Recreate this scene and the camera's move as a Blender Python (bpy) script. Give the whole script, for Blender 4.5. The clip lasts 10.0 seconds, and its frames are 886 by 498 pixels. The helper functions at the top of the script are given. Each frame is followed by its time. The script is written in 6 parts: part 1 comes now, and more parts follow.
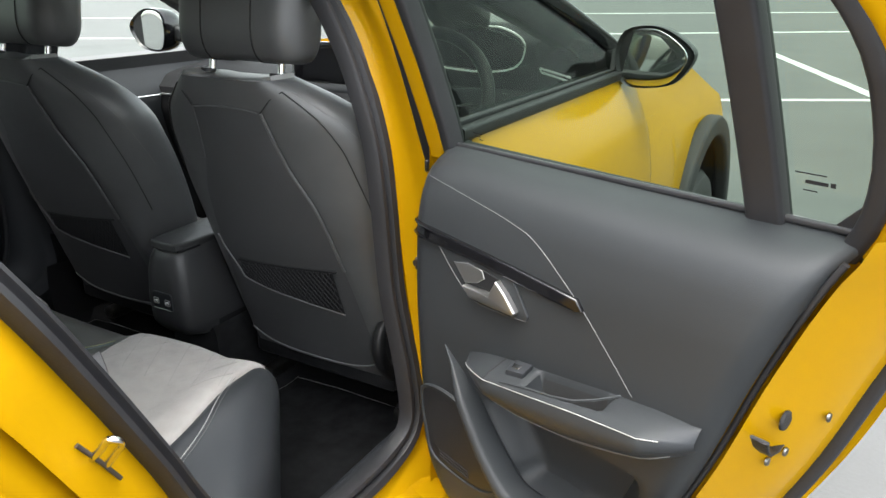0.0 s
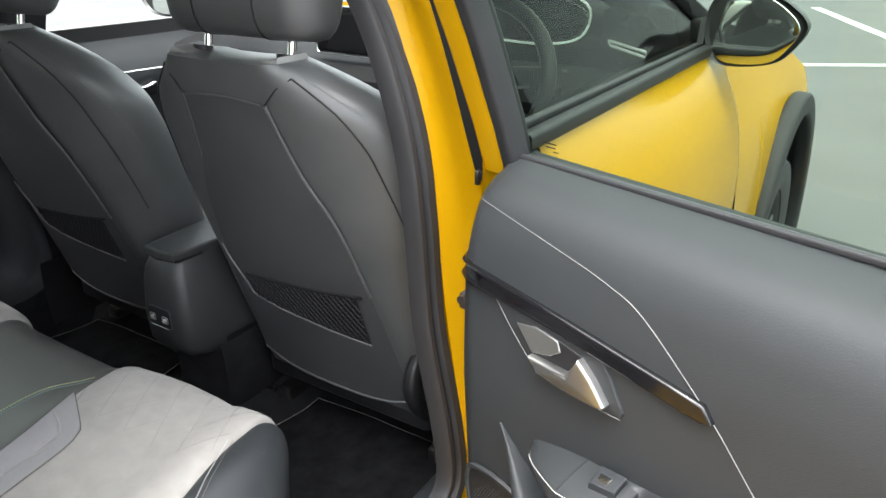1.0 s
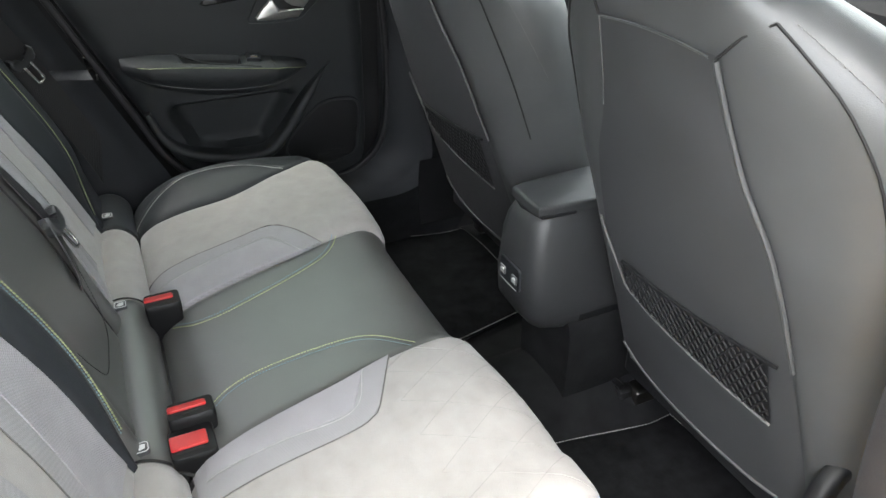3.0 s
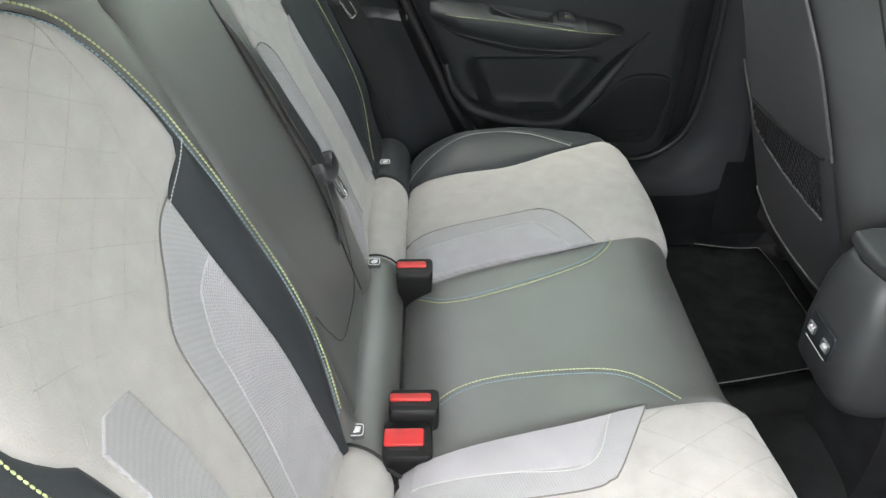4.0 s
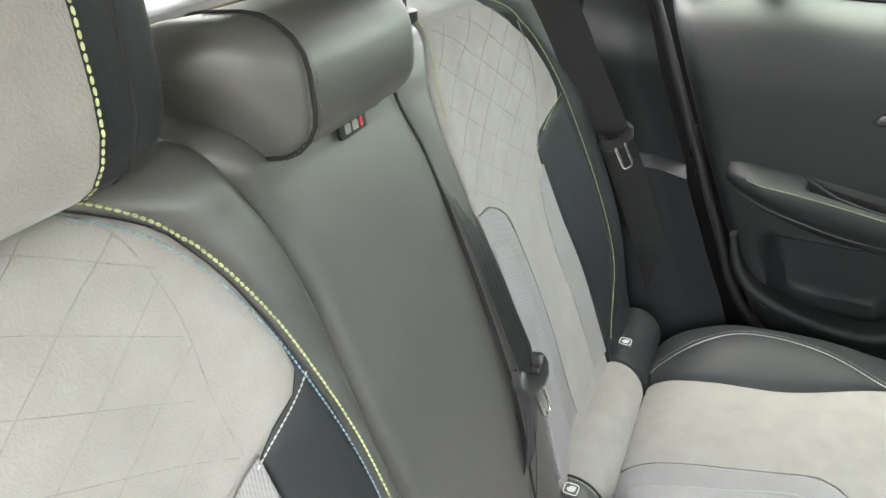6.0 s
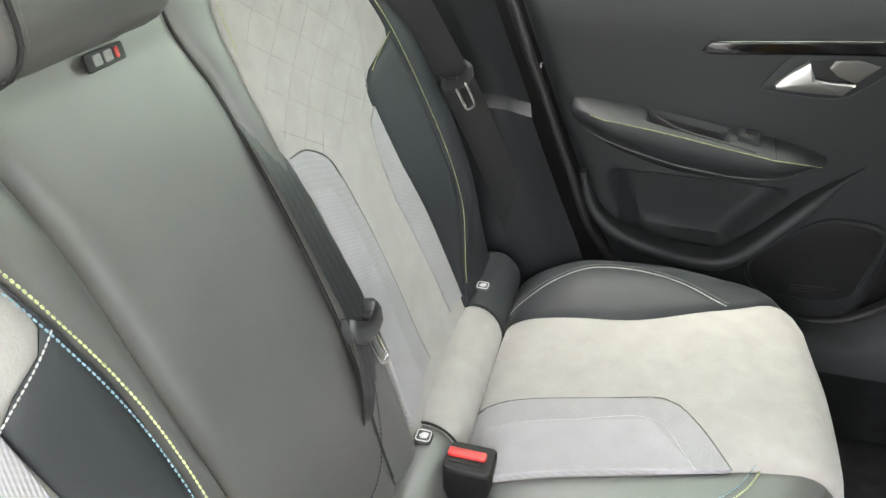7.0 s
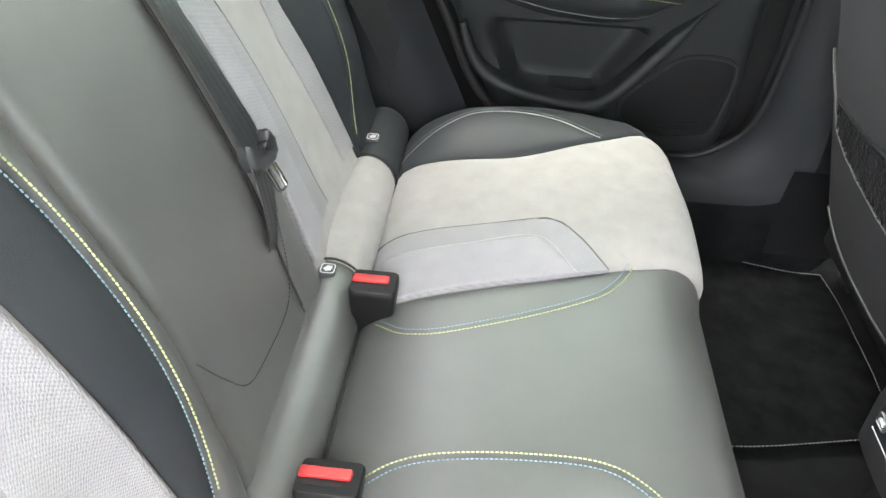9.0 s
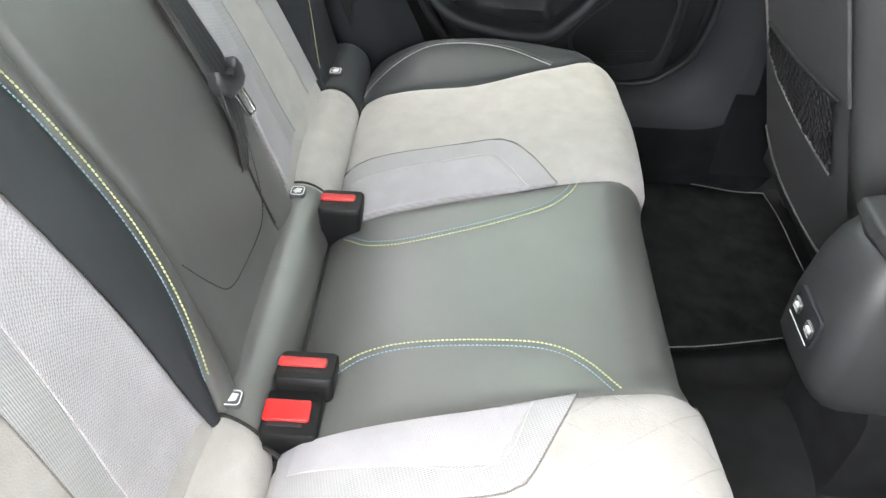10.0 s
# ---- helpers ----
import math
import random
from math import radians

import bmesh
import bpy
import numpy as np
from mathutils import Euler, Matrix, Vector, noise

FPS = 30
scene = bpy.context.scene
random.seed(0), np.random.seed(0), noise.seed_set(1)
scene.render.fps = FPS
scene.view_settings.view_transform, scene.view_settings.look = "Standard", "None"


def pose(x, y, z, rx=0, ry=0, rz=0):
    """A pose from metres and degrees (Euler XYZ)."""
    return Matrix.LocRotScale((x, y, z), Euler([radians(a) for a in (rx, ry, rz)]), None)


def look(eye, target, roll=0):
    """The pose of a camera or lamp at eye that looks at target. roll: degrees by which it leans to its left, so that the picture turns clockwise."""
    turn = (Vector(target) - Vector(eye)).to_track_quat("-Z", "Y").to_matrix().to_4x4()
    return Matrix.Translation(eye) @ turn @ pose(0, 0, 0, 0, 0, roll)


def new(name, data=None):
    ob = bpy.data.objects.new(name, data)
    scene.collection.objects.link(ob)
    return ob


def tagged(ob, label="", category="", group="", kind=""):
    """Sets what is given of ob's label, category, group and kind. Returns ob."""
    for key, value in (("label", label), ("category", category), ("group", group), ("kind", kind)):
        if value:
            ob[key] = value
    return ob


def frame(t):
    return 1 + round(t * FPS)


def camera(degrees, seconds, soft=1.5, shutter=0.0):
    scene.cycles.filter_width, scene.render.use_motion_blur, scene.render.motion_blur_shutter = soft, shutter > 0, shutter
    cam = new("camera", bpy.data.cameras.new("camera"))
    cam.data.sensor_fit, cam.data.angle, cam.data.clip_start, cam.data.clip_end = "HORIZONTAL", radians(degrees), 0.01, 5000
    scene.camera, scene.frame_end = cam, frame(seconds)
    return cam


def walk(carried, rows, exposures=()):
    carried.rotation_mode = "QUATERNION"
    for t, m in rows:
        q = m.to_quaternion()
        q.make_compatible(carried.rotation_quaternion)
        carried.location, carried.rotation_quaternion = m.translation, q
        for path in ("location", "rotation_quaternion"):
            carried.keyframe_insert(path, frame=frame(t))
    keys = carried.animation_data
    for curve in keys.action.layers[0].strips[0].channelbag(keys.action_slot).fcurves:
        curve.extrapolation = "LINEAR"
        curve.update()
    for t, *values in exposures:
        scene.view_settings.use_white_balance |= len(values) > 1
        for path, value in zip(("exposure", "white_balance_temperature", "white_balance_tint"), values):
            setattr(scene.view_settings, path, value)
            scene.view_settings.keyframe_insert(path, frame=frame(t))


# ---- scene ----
cam = camera(62.6, 10.0)
PATH = [
    (0, (1.292, -0.403, 1.258), (0.362, 1.223, 0.556), 0.2),
    (0.5, (1.215, -0.269, 1.266), (0.256, 1.318, 0.516), 0.2),
    (1, (1.123, -0.165, 1.251), (0.138, 1.381, 0.451), -0.0),
    (1.5, (1.015, -0.072, 1.239), (-0.026, 1.405, 0.382), 0.4),
    (2, (0.962, 0.01, 1.245), (-0.239, 1.325, 0.336), 1.2),
    (2.5, (0.918, 0.054, 1.231), (-0.48, 1.102, 0.257), 0.4),
    (2.7, (0.89, 0.063, 1.224), (-0.576, 0.978, 0.217), 0.0),
    (3.8, (0.711, 0.096, 1.202), (-0.923, 0.265, 0.062), 0.4),
    (4, (0.687, 0.095, 1.19), (-0.95, 0.116, 0.042), -0.1),
    (4.5, (0.601, 0.086, 1.188), (-0.98, -0.285, 0.021), -1.3),
    (5, (0.533, 0.075, 1.189), (-1.028, -0.553, 0.107), -0.7),
    (5.2, (0.52, 0.084, 1.215), (-1.028, -0.602, 0.15), 0.1),
    (6.3, (0.409, 0.109, 1.195), (-1.22, -0.555, 0.242), 1.6),
    (6.5, (0.401, 0.129, 1.19), (-1.239, -0.482, 0.221), 1.3),
    (7, (0.394, 0.164, 1.168), (-1.253, -0.26, 0.116), 1.2),
    (7.5, (0.402, 0.18, 1.16), (-1.231, -0.118, 0.044), 1.5),
    (8, (0.416, 0.181, 1.144), (-1.204, -0.032, -0.009), 2.3),
    (8.5, (0.436, 0.179, 1.13), (-1.157, 0.024, -0.07), 3.0),
    (9, (0.468, 0.176, 1.123), (-1.087, 0.077, -0.131), 3.0),
    (9.5, (0.511, 0.194, 1.134), (-1.007, 0.143, -0.168), 2.7),
    (10, (0.548, 0.198, 1.135), (-0.93, 0.176, -0.212), 2.7),
]
walk(cam, [(t, look(eye, target, roll)) for t, eye, target, roll in PATH],
     [(0, 2.98, 6500, 8), (1.0, 3.46, 6500, 8), (2.0, 3.83, 6500, 8), (2.7, 4.1, 6550, 8), (3.8, 4.65, 6700, 8), (5.0, 4.90, 6750, 8), (6.5, 5.20, 6950, 8), (7.5, 5.40, 6950, 9), (8.5, 5.44, 6850, 9), (10.0, 5.20, 6750, 9)])

# ---------- light: bright overcast day in an open car park ----------
world = bpy.data.worlds.new("overcast_sky")
scene.world = world
world.use_nodes = True
wn = world.node_tree
sky = wn.nodes.new("ShaderNodeTexSky")
sky.sky_type, sky.sun_disc = "NISHITA", False
sky.sun_elevation, sky.sun_rotation = radians(78), radians(170)
sky.air_density, sky.dust_density, sky.ozone_density = 1.0, 4.0, 1.0
soften = wn.nodes.new("ShaderNodeHueSaturation")
soften.inputs["Saturation"].default_value = 0.25
wn.links.new(sky.outputs[0], soften.inputs["Color"])
wn.links.new(soften.outputs[0], wn.nodes["Background"].inputs[0])
wn.nodes["Background"].inputs[1].default_value = 0.15
sun = new("sun", bpy.data.lights.new("sun", "SUN"))
sun.data.energy, sun.data.angle, sun.data.color = 0.4, radians(70), (1.0, 0.97, 0.92)
sun.matrix_world = look((0.05, -0.9, 4.4), (0, 0, 0))
scene.view_settings.exposure = 0.0


# ---------- materials ----------
def mat(name, base, rough=0.5, metal=0.0, grain=0.0, grain_size=0.002, stain=0.0, stain_size=0.15, rough_var=0.0,
        spec=0.5, coat=0.0, sheen=0.0, weave=None, tint=None, fine=None):
    """A surface with fine grain (bump), broad stains and, where wanted, a woven rib."""
    m = bpy.data.materials.new(name)
    m.use_nodes = True
    nt = m.node_tree
    b = nt.nodes["Principled BSDF"]
    b.inputs["Base Color"].default_value = (*base, 1)
    b.inputs["Roughness"].default_value, b.inputs["Metallic"].default_value = rough, metal
    b.inputs["Specular IOR Level"].default_value = spec
    b.inputs["Coat Weight"].default_value, b.inputs["Coat Roughness"].default_value = coat, 0.06
    b.inputs["Sheen Weight"].default_value = sheen
    tc = nt.nodes.new("ShaderNodeTexCoord")
    height = None
    if grain > 0:
        n = nt.nodes.new("ShaderNodeTexNoise")
        n.inputs["Scale"].default_value, n.inputs["Detail"].default_value = 1.0 / grain_size, 3.0
        nt.links.new(tc.outputs["Object"], n.inputs["Vector"])
        height = n.outputs["Fac"]
    if weave:
        size, depth, direction = weave
        w = nt.nodes.new("ShaderNodeTexWave")
        w.wave_type, w.bands_direction, w.wave_profile = "BANDS", direction, "SIN"
        w.inputs["Scale"].default_value = 0.314 / size
        w.inputs["Distortion"].default_value, w.inputs["Detail Scale"].default_value = 1.2, 3.0
        nt.links.new(tc.outputs["Object"], w.inputs["Vector"])
        add = nt.nodes.new("ShaderNodeMath")
        add.operation = "MULTIPLY_ADD"
        nt.links.new(w.outputs["Fac"], add.inputs[0])
        add.inputs[1].default_value = 1.0
        if height:
            nt.links.new(height, add.inputs[2])
        height = add.outputs[0]
    if height:
        bump = nt.nodes.new("ShaderNodeBump")
        bump.inputs["Strength"].default_value = grain if not weave else weave[1]
        bump.inputs["Distance"].default_value = 0.0015
        nt.links.new(height, bump.inputs["Height"])
        nt.links.new(bump.outputs[0], b.inputs["Normal"])
    if stain > 0:
        s1 = nt.nodes.new("ShaderNodeTexNoise")
        s1.inputs["Scale"].default_value, s1.inputs["Detail"].default_value = 1.0 / stain_size, 6.0
        nt.links.new(tc.outputs["Object"], s1.inputs["Vector"])
        ramp = nt.nodes.new("ShaderNodeMapRange")
        ramp.inputs[1].default_value, ramp.inputs[2].default_value = 0.3, 0.7
        ramp.inputs[3].default_value, ramp.inputs[4].default_value = 1.0 - stain, 1.0 + stain
        nt.links.new(s1.outputs["Fac"], ramp.inputs[0])
        fac = ramp.outputs[0]
        if weave or grain:
            mr = nt.nodes.new("ShaderNodeMapRange")
            mr.inputs[3].default_value, mr.inputs[4].default_value = 1.0 - (fine or 0.6 * stain), 1.0 + (fine or 0.6 * stain)
            nt.links.new(height, mr.inputs[0])
            mul = nt.nodes.new("ShaderNodeMath")
            mul.operation = "MULTIPLY"
            nt.links.new(fac, mul.inputs[0])
            nt.links.new(mr.outputs[0], mul.inputs[1])
            fac = mul.outputs[0]
        vm = nt.nodes.new("ShaderNodeVectorMath")
        vm.operation = "SCALE"
        vm.inputs[0].default_value = base
        nt.links.new(fac, vm.inputs["Scale"])
        colour = vm.outputs[0]
        if tint:
            mix = nt.nodes.new("ShaderNodeMix")
            mix.data_type = "RGBA"
            s2 = nt.nodes.new("ShaderNodeTexNoise")
            s2.inputs["Scale"].default_value, s2.inputs["Detail"].default_value = 2.2 / stain_size, 4.0
            nt.links.new(tc.outputs["Object"], s2.inputs["Vector"])
            nt.links.new(s2.outputs["Fac"], mix.inputs[0])
            nt.links.new(colour, mix.inputs[6])
            mix.inputs[7].default_value = (*tint, 1)
            colour = mix.outputs[2]
        nt.links.new(colour, b.inputs["Base Color"])
        if rough_var > 0:
            rr = nt.nodes.new("ShaderNodeMapRange")
            rr.inputs[3].default_value, rr.inputs[4].default_value = rough - rough_var, rough + rough_var
            nt.links.new(s1.outputs["Fac"], rr.inputs[0])
            nt.links.new(rr.outputs[0], b.inputs["Roughness"])
    return m


def clear_glass(name, tint=(1, 1, 1)):
    m = bpy.data.materials.new(name)
    m.use_nodes = True
    nt = m.node_tree
    nt.nodes.remove(nt.nodes["Principled BSDF"])
    g, tr, mx, lw, pw = (nt.nodes.new(k) for k in ("ShaderNodeBsdfGlossy", "ShaderNodeBsdfTransparent", "ShaderNodeMixShader", "ShaderNodeLayerWeight", "ShaderNodeMath"))
    g.inputs["Roughness"].default_value = 0.02
    tr.inputs["Color"].default_value = (*tint, 1)
    lw.inputs["Blend"].default_value = 0.5
    pw.operation, pw.inputs[1].default_value = "POWER", 5.0
    mul = nt.nodes.new("ShaderNodeMath")
    mul.operation, mul.inputs[1].default_value, mul.inputs[2].default_value = "MULTIPLY_ADD", 0.25, 0.018
    nt.links.new(lw.outputs["Facing"], pw.inputs[0])
    nt.links.new(pw.outputs[0], mul.inputs[0])
    nt.links.new(mul.outputs[0], mx.inputs[0])
    nt.links.new(tr.outputs[0], mx.inputs[1])
    nt.links.new(g.outputs[0], mx.inputs[2])
    nt.links.new(mx.outputs[0], nt.nodes["Material Output"].inputs[0])
    return m


def woven(name, base, thread, rows, twist, wild, contrast, depth, knots=0.45):
    """Woven upholstery: rows of thread across the cloth, crossed by a finer set, uneven by a noise."""
    m = mat(name, base, 0.95, 0, 0, 0.001, 0.06, 0.04, 0, 0.1, 0, 0.1)
    nt = m.node_tree
    b = nt.nodes["Principled BSDF"]

    def node(kind, op=None, *ins):
        n = nt.nodes.new(kind)
        if op:
            n.operation = op
        for k, v in enumerate(ins):
            if isinstance(v, (int, float)):
                n.inputs[k].default_value = v
            elif v is not None:
                nt.links.new(v, n.inputs[k])
        return n
    tc = node("ShaderNodeTexCoord")
    sp = node("ShaderNodeSeparateXYZ", None, tc.outputs["Object"])
    along = node("ShaderNodeMath", "ADD", sp.outputs[1], sp.outputs[2])
    slant = node("ShaderNodeMath", "MULTIPLY_ADD", along.outputs[0], twist, sp.outputs[0])
    cross = node("ShaderNodeMath", "MULTIPLY_ADD", sp.outputs[0], -0.35, along.outputs[0])
    nz = node("ShaderNodeTexNoise")
    nz.inputs["Scale"].default_value, nz.inputs["Detail"].default_value = knots / thread, 2.0
    nt.links.new(tc.outputs["Object"], nz.inputs["Vector"])
    p0 = node("ShaderNodeMath", "MULTIPLY", slant.outputs[0], 6.2832 / thread)
    p1 = node("ShaderNodeMath", "MULTIPLY_ADD", nz.outputs["Fac"], wild, p0.outputs[0])
    s1 = node("ShaderNodeMath", "SINE", p1.outputs[0])
    q0 = node("ShaderNodeMath", "MULTIPLY", cross.outputs[0], 6.2832 / rows)
    q1 = node("ShaderNodeMath", "MULTIPLY_ADD", nz.outputs["Fac"], wild * 0.5, q0.outputs[0])
    s2 = node("ShaderNodeMath", "SINE", q1.outputs[0])
    h = node("ShaderNodeMath", "MULTIPLY_ADD", s2.outputs[0], 0.45, s1.outputs[0])
    shade = node("ShaderNodeMapRange", None, h.outputs[0])
    shade.inputs[1].default_value, shade.inputs[2].default_value = -1.3, 1.3
    shade.inputs[3].default_value, shade.inputs[4].default_value = 1 - contrast, 1 + 0.5 * contrast
    mix = node("ShaderNodeVectorMath", "SCALE")
    old = b.inputs["Base Color"].links[0].from_socket
    nt.links.new(old, mix.inputs[0])
    nt.links.new(shade.outputs[0], mix.inputs["Scale"])
    nt.links.new(mix.outputs[0], b.inputs["Base Color"])
    bump = node("ShaderNodeBump")
    bump.inputs["Strength"].default_value, bump.inputs["Distance"].default_value = depth, 0.001
    nt.links.new(h.outputs[0], bump.inputs["Height"])
    nt.links.new(bump.outputs[0], b.inputs["Normal"])
    return m


YELLOW = mat("yellow_paint", (0.36, 0.196, 0.002), 0.20, 0.0, 0.0, 0.0008, 0.03, 0.3, spec=0.08, coat=0.10)
# centre leatherette: base paler than the bolsters, part of its sheen in the colour
LEATHER = mat("black_leatherette_with_sheen", (0.080, 0.0805, 0.0765), 0.40, 0, 0.08, 0.0011, 0.10, 0.09, 0.05, spec=0.75)
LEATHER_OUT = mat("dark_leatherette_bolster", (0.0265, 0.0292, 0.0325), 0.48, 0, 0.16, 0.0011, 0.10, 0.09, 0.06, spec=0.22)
SEATBACK = mat("charcoal_leatherette", (0.074, 0.076, 0.077), 0.39, 0, 0.16, 0.0011, 0.10, 0.09, 0.06)
PANEL = mat("charcoal_panel_plastic", (0.050, 0.051, 0.053), 0.48, 0, 0.25, 0.0012, 0.10, 0.12, 0.06)
SUEDE = mat("pale_grey_suede", (0.275, 0.268, 0.261), 0.95, 0, 0.35, 0.0016, 0.15, 0.028, 0, 0.15, 0, 0.25, tint=(0.288, 0.266, 0.252))
FABRIC = woven("woven_grey_fabric", (0.316, 0.304, 0.320), 0.0026, 0.0021, 1.5, 9.0, 0.17, 0.32, 1.0)
RIB = woven("ribbed_grey_fabric", (0.280, 0.274, 0.283), 0.0021, 0.0034, 0.35, 0.8, 0.13, 0.3)
PLASTIC = mat("soft_black_plastic", (0.0195, 0.0215, 0.0245), 0.55, 0, 0.30, 0.0012, 0.10, 0.2, 0.06, spec=0.3)
DOORCARD = mat("dark_grey_door_card", (0.0220, 0.0242, 0.0262), 0.50, 0, 0.20, 0.0010, 0.10, 0.25, 0.06, spec=0.27)
HARD = mat("hard_black_plastic", (0.0105, 0.0108, 0.0118), 0.45, 0, 0.25, 0.0012, 0.15, 0.1, 0.08, spec=0.32)
GLOSS = mat("piano_black", (0.006, 0.006, 0.007), 0.10, 0, 0, 0.001, 0.1, 0.05, 0.04)
SEAL = mat("black_rubber_seal", (0.018, 0.018, 0.020), 0.5, 0, 0.2, 0.002, 0.12, 0.06, 0.06, spec=0.35)
SATIN = mat("satin_grey_metal", (0.28, 0.28, 0.275), 0.30, 0.9, 0, 0.001, 0.05, 0.05, 0.05)
LINE_GREY = mat("grey_moulding_edge", (0.095, 0.095, 0.093), 0.5, 0, 0.2, 0.0015, 0.08, 0.05, 0.05)
GREY_TRIM = mat("grey_shoulder_plastic", (0.20, 0.20, 0.195), 0.5, 0, 0.2, 0.0015, 0.08, 0.05, 0.05)
LEVER = mat("brushed_lever_metal", (0.38, 0.38, 0.375), 0.34, 0.95, 0, 0.001, 0.05, 0.05, 0.05)
CHROME = mat("satin_chrome", (0.72, 0.72, 0.71), 0.18, 1.0, 0, 0.001, 0.05, 0.05, 0.05)
STEEL = mat("zinc_steel", (0.17, 0.165, 0.155), 0.38, 1.0, 0.1, 0.002, 0.15, 0.02, 0.08)
RUST = mat("brown_primer", (0.032, 0.024, 0.021), 0.6, 0.2, 0.3, 0.002, 0.25, 0.01, 0.1)
CARPET = mat("black_carpet", (0.0135, 0.0139, 0.0148), 0.95, 0, 0.6, 0.0016, 0.30, 0.05, 0, 0.1)
MAT_CARPET = mat("charcoal_mat_pile", (0.0098, 0.0102, 0.0110), 0.95, 0, 0.6, 0.0015, 0.45, 0.035, 0, 0.08)
WEB = mat("belt_webbing", (0.0150, 0.0156, 0.0168), 0.40, 0, 0.3, 0.0012, 0.10, 0.05, 0.05, spec=0.6, weave=(0.0016, 0.2, "X"))
RED = mat("red_button", (0.45, 0.018, 0.018), 0.35, 0, 0.1, 0.002, 0.06, 0.01, 0.05)
LIME = mat("lime_thread", (0.350, 0.385, 0.190), 0.8, 0, 0, 0.001, 0.1, 0.004)
BLUE = mat("blue_grey_thread", (0.155, 0.25, 0.30), 0.8, 0, 0, 0.001, 0.1, 0.004)
PALE = mat("pale_thread", (0.36, 0.36, 0.345), 0.8, 0, 0, 0.001, 0.1, 0.004)
DARK_THREAD = mat("dark_seam", (0.012, 0.012, 0.012), 0.8, 0, 0, 0.001, 0.1, 0.004)
TAN_SEAM = mat("taupe_quilting", (0.238, 0.230, 0.222), 0.9, 0, 0, 0.001, 0.1, 0.004)
SEAM_LINE = mat("grey_brown_seam", (0.115, 0.108, 0.105), 0.9, 0, 0, 0.001, 0.1, 0.004)
CONSOLE = mat("grey_black_console_plastic", (0.032, 0.033, 0.034), 0.42, 0, 0.25, 0.0012, 0.10, 0.1, 0.06, spec=0.5)
BUCKLE = mat("black_buckle_plastic", (0.006, 0.006, 0.0065), 0.5, 0, 0.1, 0.001, 0.1, 0.02, 0.05, spec=0.25)
DASH = mat("black_dash_foam", (0.009, 0.009, 0.010), 0.75, 0, 0.2, 0.002, 0.1, 0.1, 0.05, spec=0.12)
WHITE = mat("white_print_and_glint", (0.55, 0.55, 0.55), 0.6, 0, 0, 0.001, 0.05, 0.01)
GLASS = clear_glass("window_glass", (0.86, 0.90, 0.86))
DOOR_GLASS = clear_glass("green_tinted_glass", (0.380, 0.456, 0.384))
TYRE = mat("tyre_rubber", (0.020, 0.020, 0.021), 0.75, 0, 0.3, 0.003, 0.2, 0.05, 0.05)
ARCH = mat("grey_arch_plastic", (0.019, 0.019, 0.020), 0.65, 0, 0.3, 0.002, 0.2, 0.08, 0.05, spec=0.25)
ALLOY = mat("dark_alloy", (0.10, 0.10, 0.105), 0.35, 0.9, 0, 0.002, 0.1, 0.05, 0.05)
MIRROR = mat("mirror_glass", (0.60, 0.62, 0.61), 0.02, 1.0)
ASPHALT = mat("grey_asphalt", (0.062, 0.064, 0.063), 0.9, 0, 0.9, 0.012, 0.16, 0.9, 0.05)
LINE = mat("worn_line_paint", (0.38, 0.39, 0.38), 0.7, 0, 0.4, 0.01, 0.22, 0.12, 0.05)
LINER = mat("pale_headliner", (0.50, 0.50, 0.48), 0.95, 0, 0.3, 0.003, 0.06, 0.2)
LEAF = mat("leaf_green", (0.055, 0.10, 0.03), 0.7, 0, 0, 0.01, 0.3, 0.5)
BARK = mat("bark", (0.12, 0.09, 0.06), 0.9, 0, 0.8, 0.02, 0.2, 0.3)


# ---------- building helpers ----------
base_of = {}


def thing(name, base, label, category, group="", kind="", m=None):
    """An empty at the thing's base; its parts are given in the coordinates of the place, or of the place before m moves it."""
    e = new(name)
    e.empty_display_size = 0.05
    e.matrix_world = (m if m is not None else Matrix()) @ Matrix.Translation(base)
    base_of[e.name] = (Vector(base), 1)
    return tagged(e, label, category, group, kind)


def part(name, vf, material, parent, label="", smooth=True, angle=45, flip=False):
    """One mesh object under a thing or a part."""
    b, side = base_of[parent.name]
    verts, faces = vf
    me = bpy.data.meshes.new(name)
    me.from_pydata([((v[0] * side) - b[0], v[1] - b[1], v[2] - b[2]) for v in verts], [], faces)
    bm = bmesh.new()
    bm.from_mesh(me)
    bmesh.ops.recalc_face_normals(bm, faces=bm.faces)
    bm.to_mesh(me)
    bm.free()
    if smooth:
        me.shade_smooth()
        me.set_sharp_from_angle(angle=radians(angle))
    me.materials.append(material)
    ob = new(name, me)
    ob.parent = parent
    base_of[ob.name] = base_of[parent.name]
    return tagged(ob, label)


def join(*vfs):
    verts, faces = [], []
    for v, f in vfs:
        k = len(verts)
        verts += list(v)
        faces += [tuple(i + k for i in q) for q in f]
    return verts, faces


